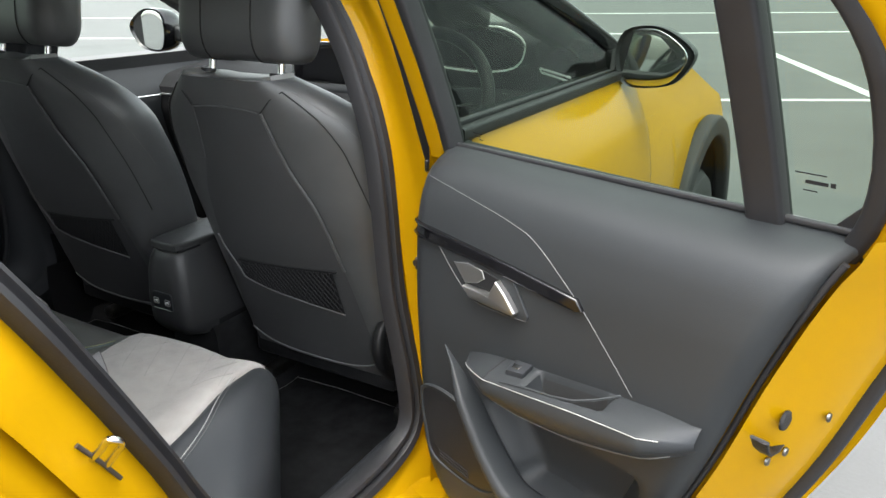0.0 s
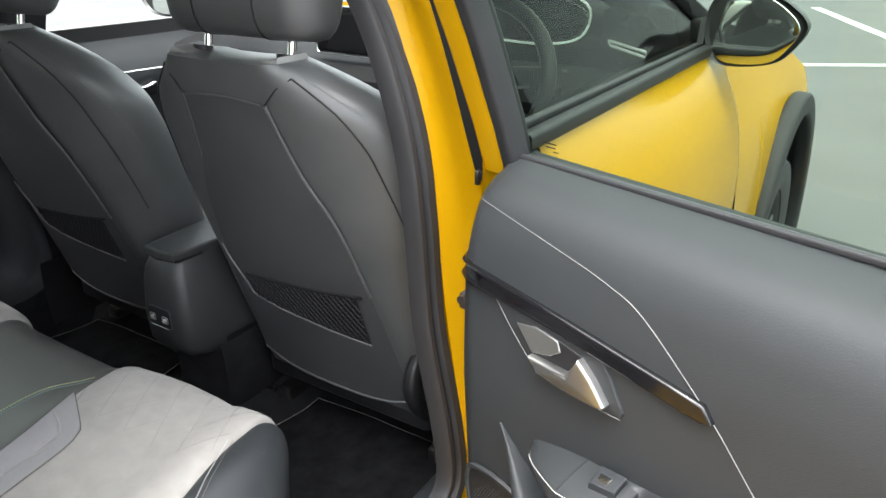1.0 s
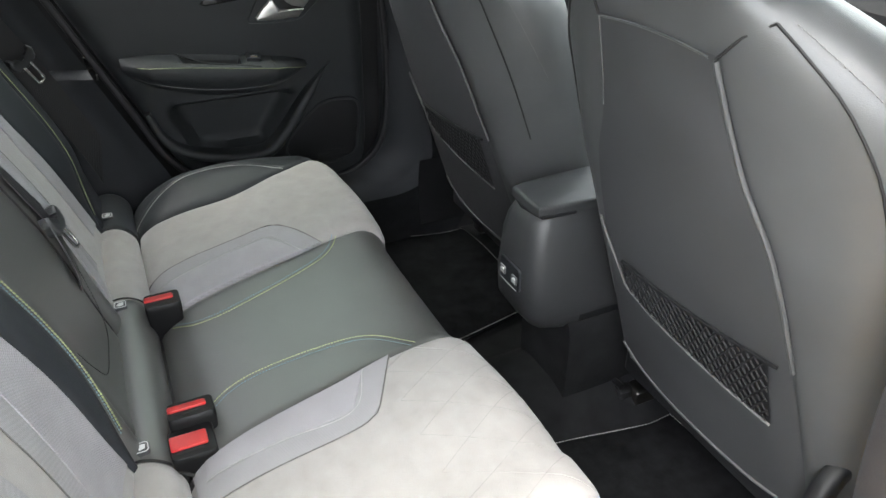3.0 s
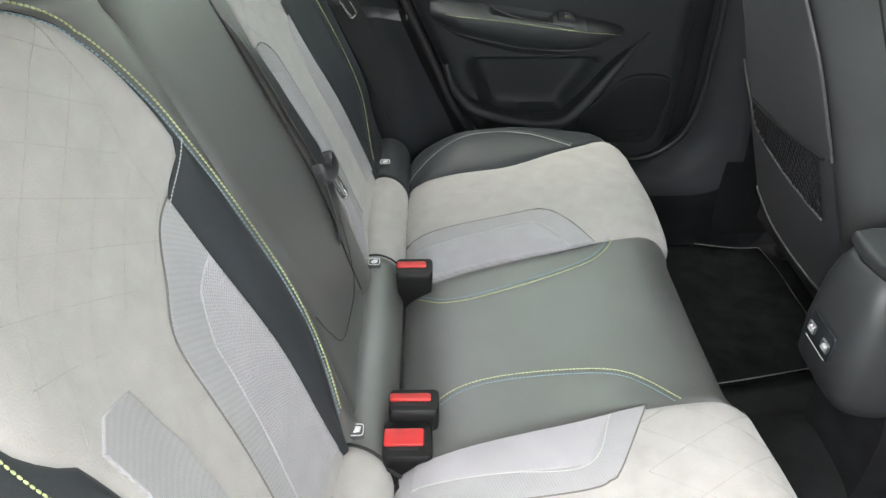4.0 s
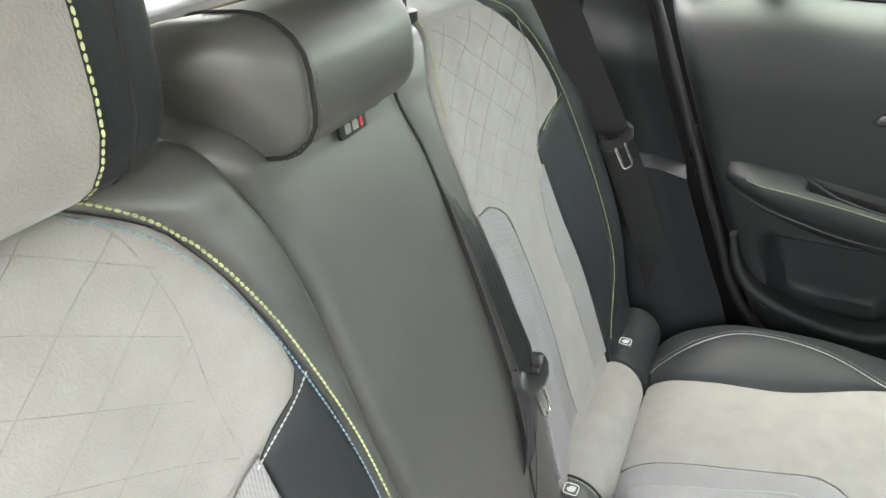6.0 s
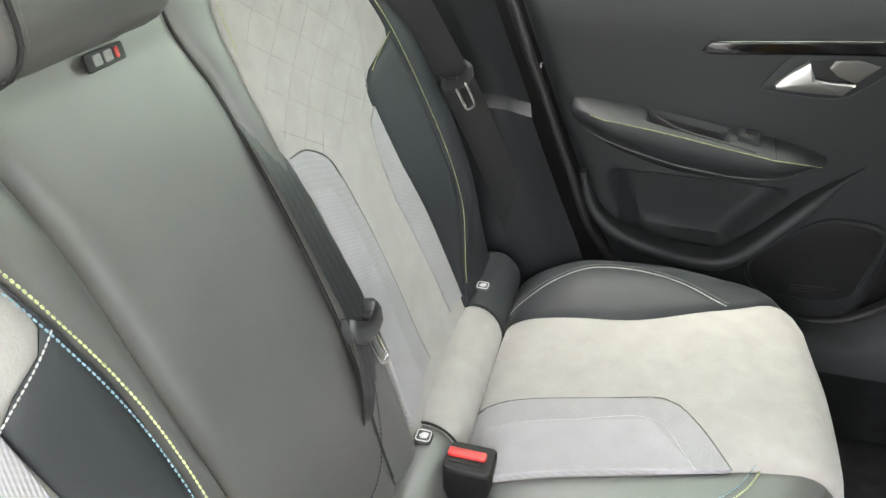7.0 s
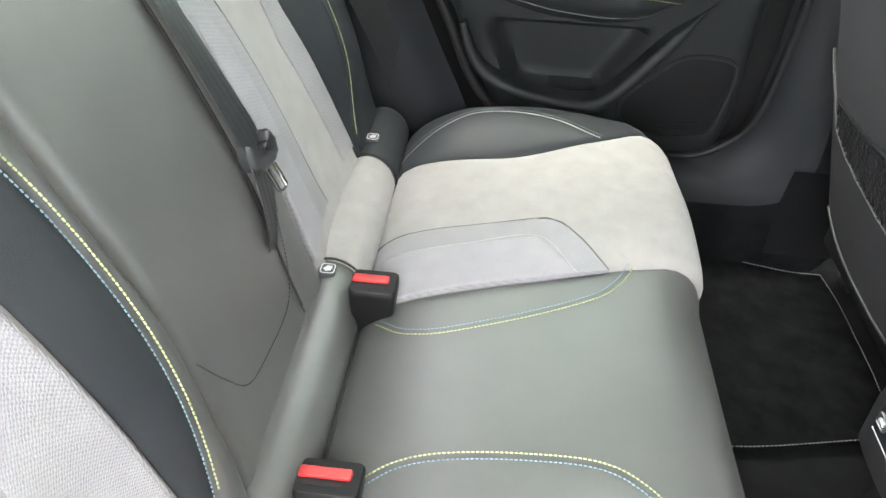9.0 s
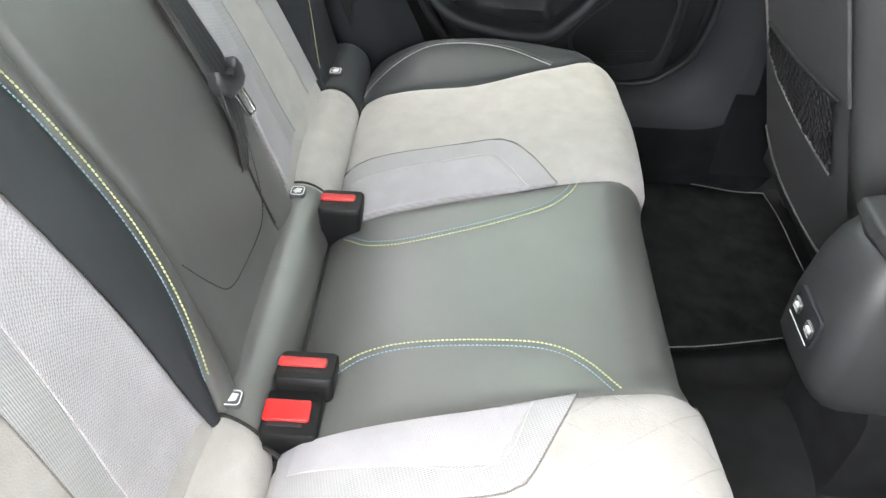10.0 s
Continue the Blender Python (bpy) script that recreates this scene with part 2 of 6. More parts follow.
def curve(pts, step=0.01, closed=False):
    """A Catmull-Rom curve through the points, at about that step."""
    p = [Vector((*q, 0)) if len(q) == 2 else Vector(q) for q in pts]
    n = len(p)
    out = []
    for i in range(n if closed else n - 1):
        a, b = p[i], p[(i + 1) % n]
        a0 = p[i - 1] if closed or i > 0 else a - (b - a)
        b1 = p[(i + 2) % n] if closed or i + 2 < n else b + (b - a)
        k = max(1, int((b - a).length / step))
        for j in range(k):
            t = j / k
            out.append(0.5 * ((2 * a) + (b - a0) * t + (2 * a0 - 5 * a + 4 * b - b1) * t * t + (3 * a - a0 - 3 * b + b1) * t ** 3))
    if not closed:
        out.append(p[-1].copy())
    return out


def grid(f, us, vs):
    """A sheet f(u, v) over the values us and vs."""
    verts = [f(u, v) for v in vs for u in us]
    n = len(us)
    return verts, [(j * n + i, j * n + i + 1, (j + 1) * n + i + 1, (j + 1) * n + i) for j in range(len(vs) - 1) for i in range(n - 1)]


def lin(a, b, n):
    return [a + (b - a) * i / (n - 1) for i in range(n)]


def sweep(path, profile, up=(0, 0, 1), closed=False, caps=True, scale=None):
    """A profile of (side, up) pairs carried along a path."""
    p = [Vector(q) for q in path]
    n, k = len(p), len(profile)
    verts, faces = [], []
    upv = Vector(up)
    for i in range(n):
        d = (p[(i + 1) % n] - p[i - 1]) if closed else (p[min(i + 1, n - 1)] - p[max(i - 1, 0)])
        d.normalize()
        side = d.cross(upv)
        side = side.normalized() if side.length > 1e-4 else Vector((1, 0, 0))
        u = side.cross(d).normalized()
        s = scale(i / (n - 1)) if scale else 1.0
        verts += [p[i] + side * a * s + u * c * s for a, c in profile]
    for i in range(n if closed else n - 1):
        j = (i + 1) % n
        faces += [(i * k + a, i * k + (a + 1) % k, j * k + (a + 1) % k, j * k + a) for a in range(k)]
    if caps and not closed:
        faces += [tuple(range(k - 1, -1, -1)), tuple((n - 1) * k + a for a in range(k))]
    return verts, faces


def ring(r, n=8, ry=None):
    return [(r * math.cos(2 * math.pi * i / n), (ry or r) * math.sin(2 * math.pi * i / n)) for i in range(n)]


def rounded(w, h, r, n=4):
    """A rounded rectangle w by h as (side, up) pairs."""
    out = []
    for cx, cy, a0 in ((w / 2 - r, h / 2 - r, 0), (-w / 2 + r, h / 2 - r, 90), (-w / 2 + r, -h / 2 + r, 180), (w / 2 - r, -h / 2 + r, 270)):
        out += [(cx + r * math.cos(radians(a0 + 90 * i / n)), cy + r * math.sin(radians(a0 + 90 * i / n))) for i in range(n + 1)]
    return out


def tube(path, r, n=6, up=(0, 0, 1), closed=False):
    return sweep(path, ring(r, n), up, closed)


def pad(outline, h, bev, put, dome=0.0, fills=(0.7, 0.4, 0.12), seg=3, back=0.0):
    """A cushion-like plate: an outline in (u, v), raised by h with a rounded rim; put(u, v, w) gives the place."""
    o = [Vector((q[0], q[1])) for q in outline]
    n = len(o)
    area = sum(o[i].x * o[(i + 1) % n].y - o[(i + 1) % n].x * o[i].y for i in range(n))
    sgn = 1 if area > 0 else -1
    nor = []
    for i in range(n):
        d = (o[(i + 1) % n] - o[i - 1]).normalized()
        nor.append(Vector((-d.y, d.x)) * sgn)
    c = sum(o, Vector((0, 0))) / n
    rings = [[(q.x, q.y, -back) for q in o]]
    for j in range(seg + 1):
        a = math.pi / 2 * j / seg
        rings.append([(o[i].x + nor[i].x * bev * (1 - math.cos(a)), o[i].y + nor[i].y * bev * (1 - math.cos(a)),
                       h - bev + bev * math.sin(a)) for i in range(n)])
    last = [Vector((q[0], q[1])) for q in rings[-1]]
    for f in fills:
        rings.append([((c + (q - c) * f).x, (c + (q - c) * f).y, h + dome * (1 - f * f)) for q in last])
    verts = [put(*q) for r in rings for q in r]
    faces = [(j * n + i, j * n + (i + 1) % n, (j + 1) * n + (i + 1) % n, (j + 1) * n + i) for j in range(len(rings) - 1) for i in range(n)]
    faces += [tuple((len(rings) - 1) * n + i for i in range(n)), tuple(range(n - 1, -1, -1))]
    return verts, faces


def box(x0, x1, y0, y1, z0, z1, bev=0.0):
    """A box with chamfered edges."""
    m = Vector(((x0 + x1) / 2, (y0 + y1) / 2, 0))
    r = max(bev, 0.0001)
    prof = rounded(x1 - x0, y1 - y0, r, 2)
    layers = [(z0, r), (z0 + r, 0), (z1 - r, 0), (z1, r)] if bev > 0 else [(z0, 0), (z1, 0)]
    n = len(prof)
    verts = []
    for z, ins in layers:
        sx, sy = ((x1 - x0) - 2 * ins) / (x1 - x0), ((y1 - y0) - 2 * ins) / (y1 - y0)
        verts += [(m.x + a * sx, m.y + b * sy, z) for a, b in prof]
    faces = [(j * n + i, j * n + (i + 1) % n, (j + 1) * n + (i + 1) % n, (j + 1) * n + i) for j in range(len(layers) - 1) for i in range(n)]
    return verts, faces + [tuple(range(n - 1, -1, -1)), tuple((len(layers) - 1) * n + i for i in range(n))]


def loft(rings, caps=True):
    n = len(rings[0])
    verts = [q for r in rings for q in r]
    faces = [(j * n + i, j * n + (i + 1) % n, (j + 1) * n + (i + 1) % n, (j + 1) * n + i) for j in range(len(rings) - 1) for i in range(n)]
    if caps:
        faces += [tuple(range(n - 1, -1, -1)), tuple((len(rings) - 1) * n + i for i in range(n))]
    return verts, faces


def stitches(path, normal, gap=0.0058, length=0.0044, r=0.00075, lift=0.0006):
    """Separate thread stitches along a path."""
    pts = [Vector(path[0])]
    out = []
    p = [Vector(q) for q in path]
    need = 0.0
    for a, b in zip(p, p[1:]):
        seg = (b - a).length
        d = (b - a) / seg if seg else Vector((1, 0, 0))
        while need <= seg:
            out.append((a + d * need, d))
            need += gap
        need -= seg
    verts, faces = [], []
    for c, d in out:
        nv = normal(c) if callable(normal) else Vector(normal)
        s = d.cross(nv).normalized()
        k = len(verts)
        for t, q in ((-0.5, 0.35), (-0.25, 1.0), (0.25, 1.0), (0.5, 0.35)):
            for u, w in ((-1, 0), (0, 1), (1, 0), (0, -1)):
                verts.append(c + d * length * t + s * r * u * q + nv * (r * w * q + lift))
        for j in range(3):
            faces += [(k + j * 4 + i, k + j * 4 + (i + 1) % 4, k + j * 4 + 4 + (i + 1) % 4, k + j * 4 + 4 + i) for i in range(4)]
        faces += [(k + 3, k + 2, k + 1, k), (k + 12, k + 13, k + 14, k + 15)]
    return verts, faces


def table(pairs):
    """A smooth function through (key, value) pairs."""
    ks, vs = zip(*pairs)

    def f(t):
        if t <= ks[0]:
            return vs[0]
        if t >= ks[-1]:
            return vs[-1]
        i = next(j for j in range(len(ks) - 1) if ks[j] <= t <= ks[j + 1])
        h = ks[i + 1] - ks[i]
        def slope(j):
            if j <= 0:
                return (vs[1] - vs[0]) / (ks[1] - ks[0])
            if j >= len(ks) - 1:
                return (vs[-1] - vs[-2]) / (ks[-1] - ks[-2])
            a, b = (vs[j] - vs[j - 1]) / (ks[j] - ks[j - 1]), (vs[j + 1] - vs[j]) / (ks[j + 1] - ks[j])
            return 0.0 if a * b <= 0 else 2 * a * b / (a + b)
        u = (t - ks[i]) / h
        return (vs[i] * (1 + 2 * u) * (1 - u) ** 2 + slope(i) * h * u * (1 - u) ** 2 + vs[i + 1] * u * u * (3 - 2 * u) + slope(i + 1) * h * u * u * (u - 1))
    return f


def step(a, b, t):
    u = min(1.0, max(0.0, (t - a) / (b - a)))
    return u * u * (3 - 2 * u)


def normal_of(surf, a, b, e=0.002):
    p, q, r = Vector(surf(a, b)), Vector(surf(a + e, b)), Vector(surf(a, b + e))
    return (q - p).cross(r - p).normalized()


def strip(surf, left, right, v0, v1, nu=16, nv=40, puff=0.004, sink=0.007, rim=0.008, ends=(True, True), outward=1, sink_left=None):
    """An upholstery panel on surf(x, v) between two edge curves x = left(v), right(v), its rim pulled down into the seams."""
    us = [0.5 - 0.5 * math.cos(math.pi * i / (nu - 1)) for i in range(nu)]
    vs = [v0 + (v1 - v0) * (0.5 - 0.5 * math.cos(math.pi * (0.06 + 0.88 * i / (nv - 1)))) for i in range(nv)]
    vs[0], vs[-1] = v0, v1

    def f(u, v):
        a, b = left(v), right(v)
        x = a + (b - a) * u
        d = min(u, 1 - u) * abs(b - a)
        k = math.exp(-d / rim)
        if ends[0]:
            k = max(k, math.exp(-(v - v0) / rim))
        if ends[1]:
            k = max(k, math.exp(-(v1 - v) / rim))
        return Vector(surf(x, v)) + normal_of(surf, x, v) * outward * (puff - (sink if u > 0.5 or sink_left is None else sink_left) * k)
    return grid(f, us, vs)


def on(surf, pts, lift=0.0, outward=1, step_=0.006):
    """A curve through (x, v) pairs, laid on a surface."""
    out = []
    for q in curve(pts, step_):
        out.append(Vector(surf(q.x, q.y)) + normal_of(surf, q.x, q.y) * outward * lift)
    return out


# ---------- car park ----------
def ground_height(x, y):
    return (x, y, 0.0)


gr = [-600, -200, -60, -25, -12, -6, -3, 0, 3, 6, 12, 25, 60, 200, 600]
me_ = thing("ground", (0, 0, 0), "grey asphalt car park with worn white bay lines", "ground", kind="structure")
part("asphalt", grid(ground_height, gr, gr), ASPHALT, me_)


def bay_line(a, b, w=0.10):
    a, b = Vector((*a, 0.004)), Vector((*b, 0.004))
    d = (b - a).normalized()
    s = Vector((-d.y, d.x, 0)) * w / 2
    n = max(2, int((b - a).length / 0.4))
    vs, fs_ = [], []
    rnd = random.Random(int(a.x * 100) + 7)
    for i in range(n + 1):
        c = a + (b - a) * i / n
        j = 1 + rnd.uniform(-0.08, 0.08)
        vs += [c + s * j, c - s * j, c + s * j - Vector((0, 0, 0.003)), c - s * j - Vector((0, 0, 0.003))]
    for i in range(n):
        k = i * 4
        fs_ += [(k, k + 1, k + 5, k + 4), (k, k + 4, k + 6, k + 2), (k + 1, k + 3, k + 7, k + 5)]
    part("bay_line", (vs, fs_), LINE, me_, "worn white paint line", smooth=False)


bay_line((-1.6, 7.15), (6.5, 11.9), 0.14)
bay_line((-0.6, 14.9), (1.75, 8.2), 0.16)
bay_line((-9.0, 13.0), (9.0, 27.6), 0.30)
bay_line((-14.0, 21.2), (9.0, 40.2), 0.45)
bay_line((-22.0, 4.1), (-9.0, 12.3), 0.16)
bay_line((-34.0, 5.9), (-14.5, 17.9), 0.28)


# ---------- car body ----------
body = thing("car_body", (0, 0.6, 0), "glossy yellow compact hatchback body with black seals", "car body", kind="structure")

# inner edge of the rear door opening, as (x, y, z): pillar, sill, wheel arch, rear pillar
seal_path = curve([(0.36, 0.60, 1.335), (0.455, 0.598, 1.265), (0.535, 0.594, 1.145), (0.585, 0.59, 1.01), (0.603, 0.588, 0.89),
                   (0.616, 0.588, 0.73), (0.645, 0.590, 0.57), (0.655, 0.584, 0.475), (0.650, 0.535, 0.432), (0.646, 0.43, 0.420),
                   (0.648, 0.29, 0.442), (0.655, 0.19, 0.510), (0.655, 0.105, 0.625), (0.655, 0.055, 0.735), (0.650, -0.010, 0.875),
                   (0.645, -0.062, 0.98), (0.60, -0.13, 1.12), (0.52, -0.15, 1.25), (0.42, -0.05, 1.335), (0.34, 0.25, 1.355)], 0.02, closed=True)


def seal_profile():
    return [(-0.017, -0.012), (-0.016, 0.008), (-0.012, 0.014), (-0.005, 0.015), (0.0, 0.008), (0.005, 0.006), (0.010, 0.016), (0.022, 0.018), (0.032, 0.008), (0.033, -0.012)]


def frame_sweep(path, profile, centre=(0.56, 0.26, 0.9), slim=0.0):
    """Carries (across, out) pairs along a closed opening: across points away from its middle, out points out of the car;
    slim narrows the bead along the rear edge of the opening."""
    c = Vector(centre)
    n, k = len(path), len(profile)
    verts = []
    for i in range(n):
        d = (path[(i + 1) % n] - path[i - 1]).normalized()
        out = Vector((1, 0, 0.25)) - d * d.dot(Vector((1, 0, 0.25)))
        out.normalize()
        away = d.cross(out).normalized()
        if away.dot(path[i] - c) < 0:
            away = -away
        k_ = 1 - slim * step(0.30, 0.16, path[i].y)
        verts += [path[i] + away * (0.008 + (a - 0.008) * k_) + out * b for a, b in profile]
    faces = [(i * k + a, i * k + a + 1, ((i + 1) % n) * k + a + 1, ((i + 1) % n) * k + a) for i in range(n) for a in range(k - 1)]
    return verts, faces


def frame_open(path, profile):
    v, f = frame_sweep(path, profile)
    k, n = len(profile), len(path)
    return v, [q for q in f if not (min(q) < k and max(q) >= (n - 1) * k)]


part("door_seal", frame_sweep(seal_path, seal_profile(), slim=0.38), SEAL, body, "black rubber door seal")
# painted shut face round the opening
part("door_jamb", frame_sweep(seal_path, [(0.010, -0.014), (0.026, -0.010), (0.040, 0.004), (0.060, 0.016), (0.085, 0.020), (0.100, 0.030), (0.106, 0.045)]), YELLOW, body,
     "glossy yellow door jamb")
# rear shut face and quarter skin behind the opening
rear_path = [p for p in seal_path if p.y < 0.33 and 0.36 < p.z < 1.2 and p.x > 0.5]
part("quarter_panel", frame_open(rear_path, [(0.030, -0.012), (0.042, 0.004), (0.060, 0.014), (0.095, 0.024), (0.120, 0.036), (0.140, 0.060), (0.152, 0.095), (0.165, 0.128), (0.190, 0.150), (0.26, 0.165), (0.42, 0.170), (0.70, 0.15)]), YELLOW, body, "glossy yellow rear quarter")


def pillar_gap(u, v):
    z = 0.972 + v * 0.40
    xl, xr = table([(0.97, 0.684), (1.15, 0.625), (1.37, 0.53)])(z), table([(0.97, 0.708), (1.15, 0.672), (1.37, 0.58)])(z)
    return (xl - 0.004 + (xr - xl + 0.008) * u, 0.603 + 0.004 * math.cos(u * 3.14), z)


part("gap_rubber", grid(pillar_gap, lin(0, 1, 5), lin(0, 1, 12)), HARD, body, "black pillar gap filler with ragged lower clip")
part("gap_clip", join(box(0.683, 0.69, 0.598, 0.606, 0.955, 0.975, 0.002), box(0.692, 0.70, 0.598, 0.606, 0.962, 0.975, 0.002), box(0.701, 0.708, 0.598, 0.606, 0.957, 0.975, 0.002)), HARD, body)


def pillar_face(u, v):
    z = 0.42 + v * 0.93
    xl = table([(0.42, 0.66), (0.54, 0.66), (0.74, 0.635), (1.0, 0.600), (1.15, 0.555), (1.35, 0.42)])(z)
    xr = table([(0.42, 0.80), (0.6, 0.80), (0.85, 0.79), (1.0, 0.730), (1.15, 0.665), (1.35, 0.56)])(z)
    x = xl + (xr - xl) * u
    return (x, 0.612 + 0.035 * step(0.35, 1.0, u) + 0.01 * math.sin(7 * u), z)


part("pillar_jamb", grid(pillar_face, lin(0, 1, 12), lin(0, 1, 30)), YELLOW, body, "glossy yellow centre pillar")
# door check arm and bolt
part("door_check", join(box(0.676, 0.700, 0.575, 0.606, 0.785, 0.812, 0.004), tube([(0.69, 0.578, 0.792), (0.705, 0.575, 0.785), (0.73, 0.57, 0.775)], 0.007, 8),
                        tube([(0.682, 0.592, 0.802), (0.682, 0.571, 0.802)], 0.0065, 10), box(0.690, 0.712, 0.568, 0.580, 0.776, 0.796, 0.003)), RUST, body, "brown steel door check arm")
# striker loop on the rear shut face
part("striker", tube(curve([(0.676, -0.043, 0.797), (0.694, -0.0415, 0.816), (0.704, -0.040, 0.8275), (0.709, -0.033, 0.8255), (0.704, -0.0265, 0.8135), (0.694, -0.0285, 0.801), (0.678, -0.031, 0.781)], 0.003), 0.0042, 10), CHROME, body, "bright steel latch striker")
part("striker_plate", sweep([(0.680, -0.058, 0.824), (0.681, -0.038, 0.792), (0.682, -0.020, 0.760)], rounded(0.005, 0.004, 0.0015), up=(1, 0, 0)), RUST, body, "brown striker plate")


# sill, floor, roof and far side
def rocker(u, v):
    y = -0.1 + 1.9 * u
    prof = [(0.63, 0.375), (0.66, 0.37), (0.72, 0.355), (0.77, 0.335), (0.80, 0.30), (0.80, 0.22), (0.76, 0.18)]
    k = v * (len(prof) - 1)
    i = min(int(k), len(prof) - 2)
    a, b = prof[i], prof[i + 1]
    return (a[0] + (b[0] - a[0]) * (k - i), y, a[1] + (b[1] - a[1]) * (k - i))


part("rocker_sill", grid(rocker, lin(0, 1, 20), lin(0, 1, 25)), YELLOW, body, "yellow door sill")
part("sill_trim", sweep([(0.60, -0.05, 0.35), (0.60, 0.3, 0.345), (0.60, 0.62, 0.345), (0.60, 1.5, 0.345)], rounded(0.09, 0.05, 0.015)), PLASTIC, body, "black plastic sill trim")


def floor_pan(u, v):
    x, y = -0.68 + 1.36 * u, -0.2 + 2.0 * v
    z = 0.268 + 0.075 * math.exp(-(x / 0.11) ** 4) + 0.05 * step(0.63, 0.68, abs(x)) + 0.12 * step(1.2, 1.7, y) + 0.004 * noise.noise((x * 9, y * 9, 0))
    return (x, y, z)


part("floor_carpet", grid(floor_pan, lin(0, 1, 60), lin(0, 1, 60)), CARPET, body, "black loop carpet floor")
part("under_floor", box(-0.82, 0.80, -0.9, 2.4, 0.16, 0.20, 0.01), HARD, body)


def roof_skin(u, v, z0=1.44, wide=0.60):
    x, y = -wide + 2 * wide * u, -0.95 + 2.0 * v
    return (x, y, z0 - 0.06 * abs(2 * u - 1) ** 2.5 - 0.10 * step(0.6, 1.4, y) - 0.08 * step(-0.2, -1.1, y))


part("roof_skin", grid(roof_skin, lin(0, 1, 20), lin(0, 1, 20)), YELLOW, body)
part("headliner", grid(lambda u, v: roof_skin(u, v, 1.385, 0.55), lin(0, 1, 20), lin(0, 1, 20)), LINER, body, "pale grey headliner")
for s in (1, -1):
    part("roof_rail", sweep(curve([(0.40 * s, 1.25, 1.16), (0.46 * s, 0.9, 1.30), (0.50 * s, 0.5, 1.375), (0.50 * s, 0.1, 1.39), (0.47 * s, -0.4, 1.36), (0.44 * s, -0.75, 1.28)], 0.06), rounded(0.14, 0.06, 0.02), up=(0, 0, 1)), HARD, body)
    part("front_pillar", sweep(curve([(0.46 * s, 0.95, 1.30), (0.58 * s, 1.30, 1.16), (0.70 * s, 1.62, 1.00)], 0.06), rounded(0.07, 0.07, 0.02)), HARD, body, "black windscreen pillar trim")


def front_panel(u, v):
    """Bonnet and scuttle."""
    x, y = -0.72 + 1.44 * u, 1.58 + 1.17 * v
    return (x, y, 0.985 - 0.16 * v ** 1.5 - 0.10 * abs(2 * u - 1) ** 3)


part("bonnet", grid(front_panel, lin(0, 1, 20), lin(0, 1, 14)), YELLOW, body, "yellow bonnet")


def fender(u, v):
    """Front wing with its wheel arch."""
    y = 1.44 + 1.32 * u
    top = 1.030 - 0.02 * u - 0.20 * step(0.35, 0.95, u)
    a = max(0.0, 0.425 ** 2 - (y - 2.14) ** 2)
    low = max(0.24, 0.350 + math.sqrt(a)) if a > 0 else 0.24
    z = low + (top - low) * v
    x = 0.775 + 0.085 * math.sin(math.pi * min(1, (z - 0.1) / 0.95)) ** 0.6 - 0.03 * step(0.75, 0.97, z) - 0.10 * step(2.45, 2.80, y)
    return (x, y, z)


part("front_wing", grid(fender, lin(0, 1, 60), lin(0, 1, 16)), YELLOW, body, "yellow front wing")
part("wheel_arch", sweep([(0.862, 2.14 + 0.440 * math.cos(a), 0.350 + 0.440 * math.sin(a)) for a in lin(-0.22, math.pi + 0.22, 40)], rounded(0.070, 0.05, 0.014), up=(1, 0, 0)), ARCH, body, "grey plastic wheel arch trim")
part("arch_liner", grid(lambda u, v: (0.60 + 0.25 * v, 2.14 + 0.43 * math.cos(math.pi * u), 0.350 + 0.43 * math.sin(math.pi * u)), lin(0, 1, 24), lin(0, 1, 3)), HARD, body)
part("scuttle", box(-0.72, 0.72, 1.50, 1.62, 0.93, 0.97, 0.01), HARD, body)
ws = part("windscreen", grid(lambda u, v: ((-0.64 + 1.28 * u) * (1 - 0.30 * v), 1.60 - 0.72 * v + 0.10 * (2 * u - 1) ** 2 * -1, 0.99 + 0.33 * v), lin(0, 1, 12), lin(0, 1, 8)), GLASS, body, "clear windscreen")
ws.visible_shadow = False

# far side of the cabin
def far_trim(u, v):
    y = -0.35 + 0.40 * u
    z = 0.40 + 0.68 * v
    yr = table([(0.40, 0.20), (0.58, 0.138), (0.679, 0.093), (0.774, 0.051), (0.863, 0.012), (0.948, -0.025), (1.03, -0.061), (1.08, -0.085)])(z)
    y = -0.40 + (yr - 0.005 + 0.40) * u
    return (-0.615 - 0.05 * step(-0.05, -0.25, y) - 0.02 * step(0.93, 0.99, z) + 0.022 * step(0.805, 0.785, z) + 0.02 * step(0.9, 1.0, u), y, z)


part("rear_side_trim", grid(far_trim, lin(0, 1, 24), lin(0, 1, 50)), PLASTIC, body, "black moulded trim beside the rear seat")
part("side_trim_near", grid(lambda u, v: (lambda p: (-p[0], p[1] - 0.06, p[2]))(far_trim(u, v)), lin(0, 1, 16), lin(0, 1, 24)), PLASTIC, body)
far_seal = curve([(-0.42, -0.165, 1.30), (-0.595, -0.092, 1.11), (-0.634, -0.056, 1.03), (-0.642, -0.020, 0.948), (-0.645, 0.017, 0.863), (-0.647, 0.056, 0.774), (-0.649, 0.098, 0.679), (-0.651, 0.143, 0.58), (-0.655, 0.22, 0.50), (-0.66, 0.32, 0.475), (-0.66, 0.50, 0.47), (-0.66, 0.575, 0.50), (-0.655, 0.615, 0.57), (-0.648, 0.625, 0.74), (-0.635, 0.61, 0.95), (-0.58, 0.60, 1.12), (-0.46, 0.59, 1.30)], 0.02)
